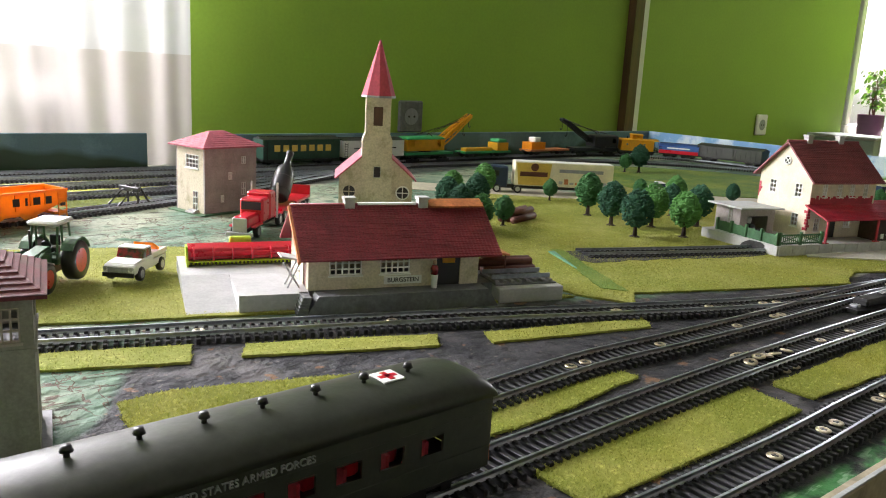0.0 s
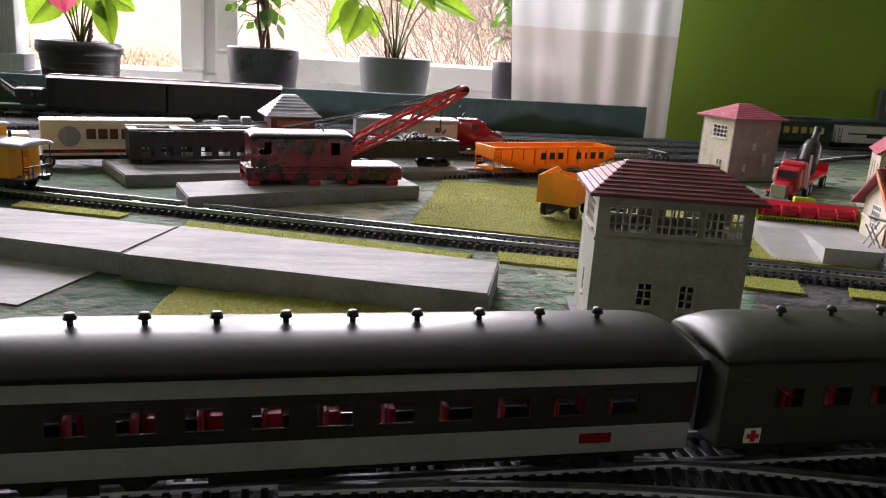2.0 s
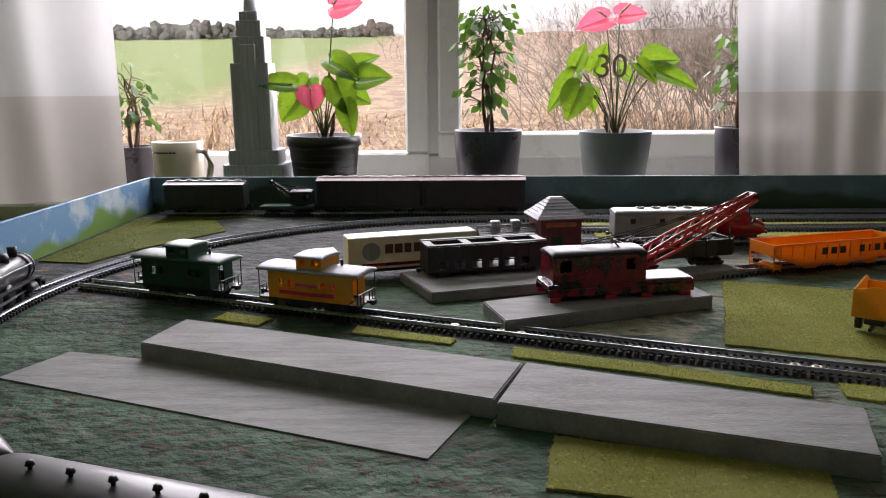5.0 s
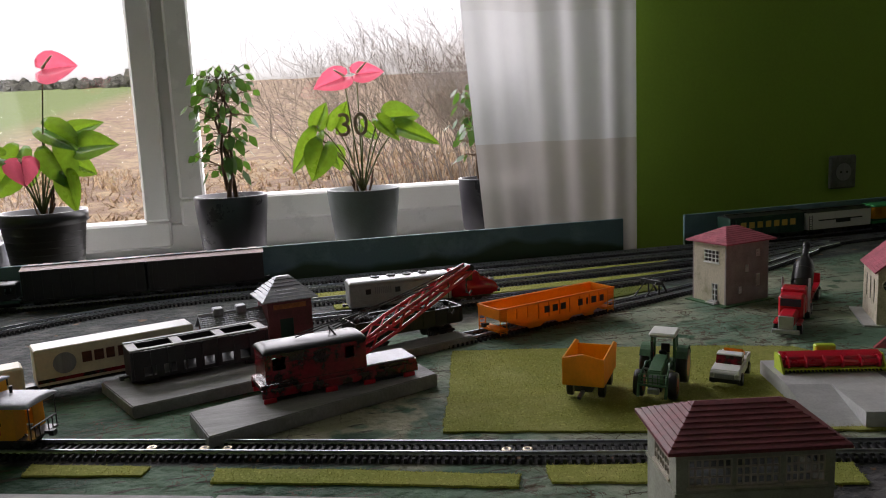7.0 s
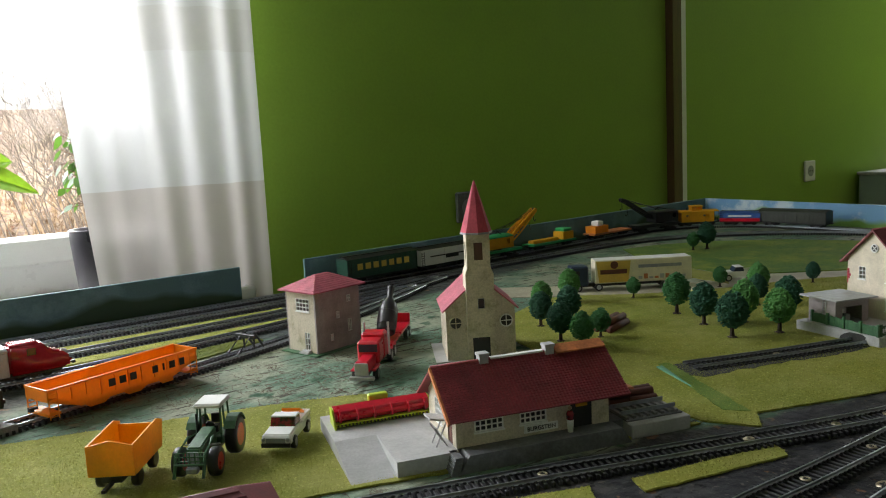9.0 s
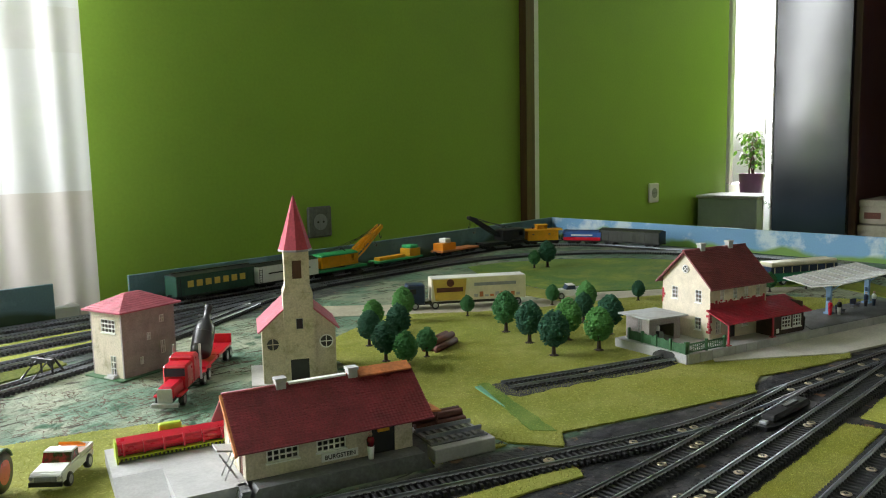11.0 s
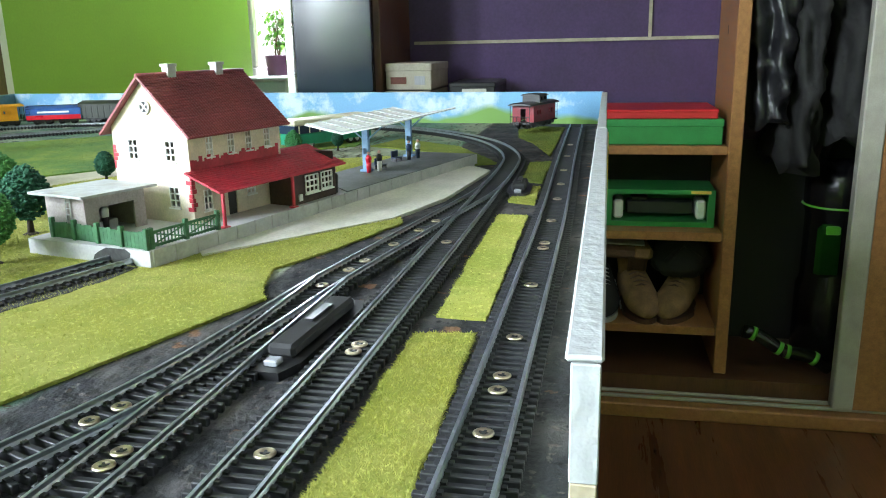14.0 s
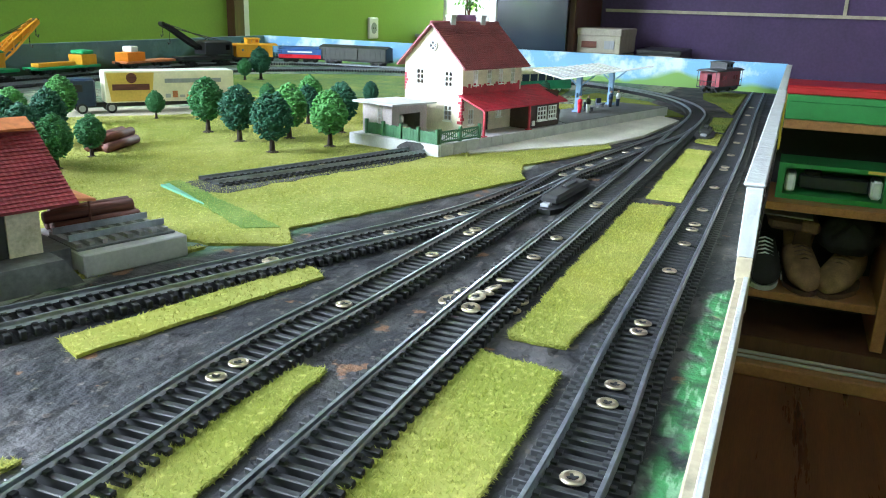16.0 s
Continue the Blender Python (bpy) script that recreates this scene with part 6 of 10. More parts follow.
def passenger_coach(m, label, style):
    """Heavyweight coach: sides with open windows, barrel roof with vents, seats, bogies."""
    L, W = 0.206, 0.034
    c = thing("passenger_coach", m, label, "train car", "coaches of the passenger train")
    hosp = style == "olive"
    side_low, side_mid, side_top = (("olive",) * 3) if hosp else ("coach_grey", "black", "coach_grey")
    n = 10
    xs = [-0.080 + i * 0.0172 for i in range(n)]
    holes = [(x - 0.0052, x + 0.0052, 0.0272, 0.0342) for x in xs]
    for s in (-1, 1):
        y0, y1 = (-W / 2, -W / 2 + 0.0012) if s < 0 else (W / 2 - 0.0012, W / 2)
        part("lower_side", boxes((-L / 2, L / 2, y0, y1, 0.0148, 0.0236), bev=0.0003), M[side_low], c, "" if hosp else "pale grey lower stripe")
        part("window_band", panel(bmesh.new(), -L / 2, L / 2, 0.0237, 0.0371, y0, y1, holes), M[side_mid], c, "" if hosp else "black window band")
        part("upper_side", boxes((-L / 2, L / 2, y0, y1, 0.0372, 0.0425)), M[side_top], c, "" if hosp else "pale grey upper stripe")
        yo = y0 if s < 0 else y1
        for x in xs:
            part("window_frame", grille(bmesh.new(), x - 0.0052, x + 0.0052, 0.0272, 0.0342, min(yo, yo + s * 0.0003), max(yo, yo + s * 0.0003), 1, 1, 0.0007), M["olive" if hosp else "black"], c)
        k = 0.0006 * s
        if hosp:
            part("cross_plate", boxes((-0.094, -0.0885, min(yo, yo + k), max(yo, yo + k), 0.0160, 0.0208)), M["white"], c, "white plate with a red cross")
            part("red_cross", boxes((-0.0920, -0.0905, min(yo, yo + k * 1.6), max(yo, yo + k * 1.6), 0.0165, 0.0203), (-0.0933, -0.0892, min(yo, yo + k * 1.6), max(yo, yo + k * 1.6), 0.0177, 0.0191)), M["red"], c)
            rot = Matrix.Rotation(radians(90), 4, "X") if s < 0 else Matrix.Rotation(radians(180), 4, "Z") @ Matrix.Rotation(radians(90), 4, "X")
            letters("UNITED STATES ARMED FORCES", 0.0034, c, Matrix.Translation((-s * 0.003, yo + k * 0.5, 0.0395)) @ rot, M["coach_grey"])
        else:
            part("lettering_bar", boxes((s * -0.072 - 0.005, s * -0.072 + 0.005, min(yo, yo + k), max(yo, yo + k), 0.0185, 0.0215)), M["red_dark"], c, "faded red emblem bar")
    for s in (-1, 1):
        a, b = sorted((s * L / 2, s * (L / 2 - 0.0012)))
        bm = side_wall(bmesh.new(), -W / 2 + 0.0012, W / 2 - 0.0012, 0.0148, 0.0425, a, b, [(-0.0045, 0.0045, 0.0148, 0.036)])
        part("end_wall", bm, M["olive" if hosp else "coach_grey"], c, "" if hosp else "pale grey end with open doorway")
        part("diaphragm", side_wall(bmesh.new(), -0.0062, 0.0062, 0.0148, 0.0395, min(s * L / 2, s * (L / 2 + 0.002)), max(s * L / 2, s * (L / 2 + 0.002)), [(-0.0045, 0.0045, 0.0148, 0.036)]), M["black"], c)
        coupler(c, s * (L / 2 + 0.001), s)
    part("roof", curved_roof(bmesh.new(), L + 0.003, W, 0.0428, 0.0092), M["black_satin" if not hosp else "olive"], c, "glossy black barrel roof" if not hosp else "dark olive barrel roof", True)
    for i in range(9):
        x = -0.076 + i * 0.019
        bm = bmesh.new()
        rod(bm, (x, 0, 0.0512), (x, 0, 0.0540), 0.0009, 8)
        rod(bm, (x, 0, 0.0536), (x, 0, 0.0553), 0.0019, 10, 0.0013)
        part("roof_vent", bm, M["black"], c, "", True)
    bm = boxes((-L / 2 + 0.002, L / 2 - 0.002, -W / 2 + 0.002, W / 2 - 0.002, 0.0125, 0.0150))
    for x0, x1, y0, y1 in ((-0.035, -0.012, -0.013, -0.005), (0.008, 0.040, 0.004, 0.013), (0.0, 0.022, -0.013, -0.004)):
        box(bm, x0, x1, y0, y1, 0.0085, 0.0126, bev=0.0006)
    part("underframe", bm, M["black"], c)
    for x in xs:
        for y in (-0.009, 0.009):
            bm = boxes((x - 0.0040, x + 0.0010, y - 0.0045, y + 0.0045, 0.0150, 0.0208), (x + 0.0010, x + 0.0024, y - 0.0038, y + 0.0038, 0.0150, 0.0300), bev=0.0006)
            part("seat", bm, M["interior"], c, "red seat")
    bogie(c, -0.072)
    bogie(c, 0.072)
    if hosp:
        for y in (-0.011, 0.011):
            part("tail_lamp", ball(bmesh.new(), (L / 2 + 0.0008, y, 0.0395), 0.0016, 1), M["red"], c, "red tail lamp")
        part("tail_gate", side_wall(bmesh.new(), -0.014, 0.014, 0.0148, 0.024, L / 2 + 0.0022, L / 2 + 0.003, [(-0.012 + i * 0.005, -0.009 + i * 0.005, 0.0165, 0.0225) for i in range(5)]), M["brick_orange"], c, "brass coloured rear railing")
        part("roof_cross", boxes((0.0625, 0.0715, -0.0045, 0.0045, 0.0505, 0.0523)), M["white"], c, "white roof panel with a red cross")
        part("red_cross", boxes((0.0635, 0.0705, -0.0011, 0.0011, 0.0520, 0.05245), (0.0659, 0.0681, -0.0035, 0.0035, 0.0520, 0.05245)), M["red"], c)
    return c


def rider(path, s, half=0.072):
    """The pose of a car whose middle is s metres along a path, on two bogies."""
    def at_(d):
        i = max(0, min(len(path) - 2, int(d / 0.004)))
        return path[i].lerp(path[i + 1], min(1.0, d / 0.004 - i))
    a, b = at_(s - half), at_(s + half)
    mid = (a + b) / 2
    return pose(mid.x, mid.y, 0, 0, 0, math.degrees(math.atan2(b.y - a.y, b.x - a.x)))


AHEAD = spline([(-0.315, 0.0893), (-0.38, 0.089), (-0.60, 0.083), (-0.74, 0.080)] + arc(-0.72, 0.521, 0.44, 262, 90, 14)[1:] + [(-0.62, 0.960), (-0.35, 0.962), (0.0, 0.965)])
GAP = 0.2165
base_coach = passenger_coach(rider(AHEAD, 0.1085 + GAP) , "black passenger coach with grey stripes and red seats", "striped")
for k in (2, 3):
    copy_thing(base_coach, rider(AHEAD, 0.1085 + GAP * k))
# the last car faces backwards so that its tail lamps end the train
passenger_coach(rider(AHEAD, 0.1085) @ Matrix.Rotation(math.pi, 4, "Z"), "olive hospital coach with red crosses ending the train", "olive")


def steam_locomotive(m):
    """Pacific type engine; front towards +x."""
    e = thing("steam_locomotive", m, "glossy black steam locomotive with a lit headlamp", "locomotive")
    Z = 0.0064
    bm = bmesh.new()
    rod(bm, (-0.040, 0, 0.033), (0.062, 0, 0.032), 0.0125, 22, 0.0115)
    rod(bm, (0.062, 0, 0.032), (0.072, 0, 0.032), 0.0120, 22)
    part("boiler", bm, M["black_satin"], e, "glossy black boiler", True)
    bm = bmesh.new()
    rod(bm, (0.072, 0, 0.032), (0.0735, 0, 0.032), 0.0125, 22)
    rod(bm, (0.0735, 0, 0.032), (0.0750, 0, 0.032), 0.0085, 20, 0.0060)
    for k in range(10):
        a = 2 * math.pi * k / 10
        ball(bm, (0.0738, 0.0105 * math.cos(a), 0.032 + 0.0105 * math.sin(a)), 0.0007, 1)
    part("smokebox_door", bm, M["black"], e)
    part("headlamp", ball(bmesh.new(), (0.0765, 0, 0.032), 0.0026, 2), M["lamp_orange"], e, "glowing orange headlamp")
    bm = bmesh.new()
    rod(bm, (0.060, 0, 0.043), (0.060, 0, 0.052), 0.0036, 14, 0.0042)
    part("chimney", bm, M["black"], e, "", True)
    for x, r, h in ((0.038, 0.0065, 0.0085), (0.008, 0.0060, 0.0075)):
        bm = bmesh.new()
        lathe(bm, [(r, 0), (r, h * 0.6), (r * 0.75, h * 0.9), (r * 0.3, h)], 16, (x, 0, 0.0425))
        part("dome", bm, M["black_satin"], e, "", True)
    bm = bmesh.new()
    lathe(bm, [(0.0016, 0), (0.002, 0.004), (0.0026, 0.006)], 10, (0.066, 0.004, 0.044))
    part("bell", bm, M["gold"], e, "brass bell")
    for s in (-1, 1):
        bm = bmesh.new()
        tube(bm, [(-0.038, s * 0.0132, 0.037), (0.0, s * 0.0132, 0.0375), (0.066, s * 0.0128, 0.036)], 0.0004, 5)
        for x in (-0.03, -0.01, 0.01, 0.03, 0.05):
            ball(bm, (x, s * 0.0132, 0.0373), 0.0007, 1)
        part("handrail", bm, M["steel"], e)
        part("running_board", boxes((-0.040, 0.068, min(s * 0.011, s * 0.0165), max(s * 0.011, s * 0.0165), 0.0225, 0.0234)), M["black"], e)
        bm = bmesh.new()
        rod(bm, (0.050, s * 0.0125, 0.0155), (0.066, s * 0.0125, 0.0155), 0.0042, 14)
        part("cylinder", bm, M["black_satin"], e, "", True)
        for x in (-0.020, 0.003, 0.026):
            wm = bmesh.new()
            rod(wm, (x, s * 0.0075, Z + 0.0098), (x, s * 0.0100, Z + 0.0098), 0.0098, 22)
            part("driving_wheel", wm, M["black"], e, "", True)
        for x in (0.048, 0.062, -0.046):
            wm = bmesh.new()
            rod(wm, (x, s * 0.0075, Z + 0.0052), (x, s * 0.0095, Z + 0.0052), 0.0052, 16)
            part("wheel", wm, M["black"], e, "", True)
        bm = boxes((-0.021, 0.027, min(s * 0.0108, s * 0.0116), max(s * 0.0108, s * 0.0116), Z + 0.0065, Z + 0.0085), (0.0, 0.055, min(s * 0.0120, s * 0.0127), max(s * 0.0120, s * 0.0127), Z + 0.0078, Z + 0.0092))
        part("coupling_rod", bm, M["steel"], e, "bright steel rods")
    bm = panel(bmesh.new(), -0.062, -0.040, 0.018, 0.0445, -0.0165, -0.0155, [(-0.058, -0.051, 0.030, 0.040)])
    panel(bm, -0.062, -0.040, 0.018, 0.0445, 0.0155, 0.0165, [(-0.058, -0.051, 0.030, 0.040)])
    box(bm, -0.041, -0.040, -0.0155, 0.0155, 0.018, 0.0445)
    part("cab", bm, M["black_satin"], e)
    part("cab_roof", turned(curved_roof(bmesh.new(), 0.026, 0.034, 0, 0.006, nose=0.003), Matrix.Translation((-0.0515, 0, 0.0445))), M["black"], e, "", True)
    part("number_plate", boxes((-0.060, -0.045, -0.0171, -0.0166, 0.0225, 0.0265), (-0.060, -0.045, 0.0166, 0.0171, 0.0225, 0.0265)), M["gold"], e, "gold number bar")
    bm = boxes((0.068, 0.080, -0.0150, 0.0150, 0.0205, 0.0216), (0.0795, 0.0815, -0.0165, 0.0165, 0.0125, 0.0160))
    for y in (-0.012, 0.012):
        box(bm, 0.075, 0.080, y - 0.002, y + 0.002, 0.0125, 0.0206)
    part("pilot_deck", bm, M["black"], e)
    bm = bmesh.new()
    for i in range(11):
        y = -0.0125 + i * 0.0025
        rod(bm, (0.0815, y, 0.0130), (0.0880 - abs(y) * 0.35, y * 0.8, Z + 0.0012), 0.0005, 5)
    part("cowcatcher", bm, M["steel"], e, "slatted pilot")
    part("footplate_rail", tube(bmesh.new(), [(0.0818, -0.0165, 0.0165), (0.0818, 0.0165, 0.0165)], 0.0006, 6), M["steel"], e)
    part("frame", boxes((-0.060, 0.072, -0.006, 0.006, 0.0105, 0.0225)), M["black"], e)
    return e


def tender(m):
    t = thing("tender", m, "black tender with gold lining and coal load", "tender")
    part("tank", boxes((-0.052, 0.052, -0.0165, 0.0165, 0.0150, 0.0370), bev=0.0008), M["black_satin"], t)
    for s in (-1, 1):
        y = s * 0.0167
        bm = boxes((-0.047, 0.047, min(y, y + s * 0.0003), max(y, y + s * 0.0003), 0.0335, 0.0340), (-0.047, 0.047, min(y, y + s * 0.0003), max(y, y + s * 0.0003), 0.0180, 0.0185), (-0.047, -0.0465, min(y, y + s * 0.0003), max(y, y + s * 0.0003), 0.0185, 0.0335), (0.0465, 0.047, min(y, y + s * 0.0003), max(y, y + s * 0.0003), 0.0185, 0.0335))
        part("lining", bm, M["gold"], t, "thin gold lining")
        part("lettering_bar", boxes((-0.022, 0.022, min(y, y + s * 0.0003), max(y, y + s * 0.0003), 0.0245, 0.0275)), M["gold"], t, "gold lettering bar")
    rnd = random.Random(4)
    bm = bmesh.new()
    for _ in range(150):
        bmesh.ops.create_icosphere(bm, subdivisions=1, radius=rnd.uniform(0.0015, 0.003), matrix=Matrix.Translation((rnd.uniform(-0.02, 0.047), rnd.uniform(-0.012, 0.012), 0.037 + rnd.uniform(-0.001, 0.0025))))
    tagged(part("coal", bm, M["coal"], t, "heap of black coal"), kind="stuff")
    bogie(t, -0.030, r=0.0052)
    bogie(t, 0.030, r=0.0052)
    part("underframe", boxes((-0.050, 0.050, -0.012, 0.012, 0.0125, 0.0150)), M["black"], t)
    return t


S_T = 0.1085 + GAP * 3 + 0.103 + 0.062
tender(rider(AHEAD, S_T, 0.03))
steam_locomotive(rider(AHEAD, S_T + 0.125, 0.03))


def caboose(m, col, label, roof="black", cupola=True, cupola_col=None):
    """Short brake van with cupola, end platforms and railings."""
    c = thing("caboose", m, label, "train car", "cabooses")
    L, W = 0.074, 0.033
    holes = [(-0.027, -0.0215, 0.0255, 0.0320), (-0.018, -0.0125, 0.0255, 0.0320), (0.0125, 0.018, 0.0255, 0.0320), (0.0215, 0.027, 0.0255, 0.0320)]
    for y0, y1 in ((-W / 2, -W / 2 + 0.001), (W / 2 - 0.001, W / 2)):
        part("side", panel(bmesh.new(), -L / 2, L / 2, 0.0155, 0.0385, y0, y1, holes), M[col], c)
    for s in (-1, 1):
        a, b = sorted((s * L / 2, s * (L / 2 - 0.001)))
        part("end_wall", side_wall(bmesh.new(), -W / 2 + 0.001, W / 2 - 0.001, 0.0155, 0.0385, a, b, [(-0.004, 0.004, 0.0155, 0.034)]), M[col], c)
        x0, x1 = sorted((s * L / 2, s * (L / 2 + 0.0105)))
        part("end_platform", boxes((x0, x1, -0.0155, 0.0155, 0.0135, 0.0152)), M["black"], c)
        bm = bmesh.new()
        xe = s * (L / 2 + 0.010)
        for y in (-0.015, -0.010, -0.005, 0.005, 0.010, 0.015):
            rod(bm, (xe, y, 0.0152), (xe, y, 0.0235 if abs(y) < 0.014 else 0.0385), 0.0005, 5)
        rod(bm, (xe, -0.015, 0.0235), (xe, 0.015, 0.0235), 0.0006, 5)
        part("railing", bm, M["black"], c)
        coupler(c, s * (L / 2 + 0.0105), s)
    part("roof", turned(curved_roof(bmesh.new(), L + 0.023, W, 0, 0.0042, 0.0015, nose=0.002), Matrix.Translation((0, 0, 0.0385))), M[roof], c, "", True)
    if cupola:
        bm = panel(bmesh.new(), -0.011, 0.013, 0.0405, 0.0505, -0.0135, -0.0125, [(-0.008, -0.002, 0.0445, 0.0490), (0.004, 0.010, 0.0445, 0.0490)])
        panel(bm, -0.011, 0.013, 0.0405, 0.0505, 0.0125, 0.0135, [(-0.008, -0.002, 0.0445, 0.0490), (0.004, 0.010, 0.0445, 0.0490)])
        box(bm, -0.011, -0.010, -0.0125, 0.0125, 0.0405, 0.0505)
        box(bm, 0.012, 0.013, -0.0125, 0.0125, 0.0405, 0.0505)
        cu = part("cupola", bm, M[cupola_col or col], c)
        part("cupola_roof", turned(curved_roof(bmesh.new(), 0.028, 0.029, 0, 0.003, nose=0.002), Matrix.Translation((0.001, 0, 0.0505))), M[roof], cu, "", True)
    bm = bmesh.new()
    rod(bm, (0.022, 0.005, 0.041), (0.022, 0.005, 0.0475), 0.0012, 8)
    part("smoke_pipe", bm, M["black"], c)
    bm = boxes((-L / 2, L / 2, -0.013, 0.013, 0.0125, 0.0155), (-0.012, 0.012, -0.012, -0.005, 0.009, 0.0126))
    part("underframe", bm, M["black"], c)
    bogie(c, -0.026, wheelbase=0.018, r=0.005)
    bogie(c, 0.026, wheelbase=0.018, r=0.005)
    return c


yc = caboose(pose(-0.889, 0.5050, 0, 0, 0, -20.5), "yellow", "yellow caboose with grey roof and red lettering bars", "pewter")
for y in (-0.0168, 0.0168):
    part("lettering_bar", boxes((-0.026, 0.026, y - 0.0003, y + 0.0003, 0.0195, 0.0228)), M["red"], yc, "red lettering bar")
    part("lettering_bar", boxes((-0.010, 0.010, y - 0.0003, y + 0.0003, 0.0270, 0.0295)), M["red"], yc, "red lettering bar")
for x in (-0.02425, -0.01525, 0.01525, 0.02425):
    for y in (-0.0160, 0.0160):
        part("pane", boxes((x - 0.0026, x + 0.0026, y - 0.0002, y + 0.0002, 0.0257, 0.0318)), M["amber"], yc, "glowing amber window pane")
for x in (-0.005, 0.007):
    for y in (-0.0130, 0.0130):
        part("pane", boxes((x - 0.0028, x + 0.0028, y - 0.0002, y + 0.0002, 0.0447, 0.0488)), M["amber"], yc, "glowing amber window pane")
caboose(pose(-1.015, 0.5510, 0, 0, 0, -19.5), "green_dark", "dark green caboose with cupola on the station track", "green_dark")
caboose(pose(0.975, 0.096, 0.0022, 0, 0, -20), "maroon", "dark red caboose with black roof near the board corner", "black", cupola_col="black")


def boxcar(m, L, col, label, roof=None, h=0.044, ribs=True, name="boxcar", panel_col=None, bars=()):
    c = thing(name, m, label, "train car", "goods wagons")
    W = 0.034
    part("body", boxes((-L / 2, L / 2, -W / 2, W / 2, 0.0150, h), bev=0.0006), M[col], c)
    bm = prism(bmesh.new(), [(-W / 2 - 0.0008, h), (W / 2 + 0.0008, h), (0, h + 0.0036)], -L / 2 - 0.001, L / 2 + 0.001, "x")
    part("roof", bm, M[roof or col], c)
    part("roof_walk", boxes((-L / 2, L / 2, -0.003, 0.003, h + 0.0036, h + 0.0044)), M["black"], c)
    if ribs:
        k = int(L / 0.011)
        for i in range(k + 1):
            x = -L / 2 + 0.002 + (L - 0.004) * i / k
            for s in (-1, 1):
                part("rib", boxes((x - 0.0006, x + 0.0006, min(s * W / 2, s * (W / 2 + 0.0007)), max(s * W / 2, s * (W / 2 + 0.0007)), 0.0155, h - 0.0005)), M[col], c)
    for s in (-1, 1):
        y0, y1 = sorted((s * (W / 2 + 0.0002), s * (W / 2 + 0.0014)))
        part("door", boxes((-0.012, 0.012, y0, y1, 0.0165, h - 0.002), bev=0.0003), M[panel_col or col], c, "sliding door")
        for x0, x1, z0, z1, bc in bars:
            part("lettering_bar", boxes((x0, x1, min(s * (W / 2 + 0.0008), s * (W / 2 + 0.0017)), max(s * (W / 2 + 0.0008), s * (W / 2 + 0.0017)), z0, z1)), M[bc], c, "plain lettering bar")
        bm = bmesh.new()
        for x in (L / 2 - 0.001, L / 2 - 0.007):
            rod(bm, (x, s * (W / 2 + 0.0012), 0.0145), (x, s * (W / 2 + 0.0012), h - 0.004), 0.0004, 5)
        for i in range(6):
            rod(bm, (L / 2 - 0.001, s * (W / 2 + 0.0012), 0.017 + i * 0.004), (L / 2 - 0.007, s * (W / 2 + 0.0012), 0.017 + i * 0.004), 0.0004, 5)
        part("ladder", bm, M["black"], c)
        coupler(c, s * L / 2, s)
    part("underframe", boxes((-L / 2 + 0.001, L / 2 - 0.001, -0.013, 0.013, 0.0122, 0.0150)), M["black"], c)
    bogie(c, -L / 2 + 0.024, wheelbase=0.019, r=0.005)
    bogie(c, L / 2 - 0.024, wheelbase=0.019, r=0.005)
    return c


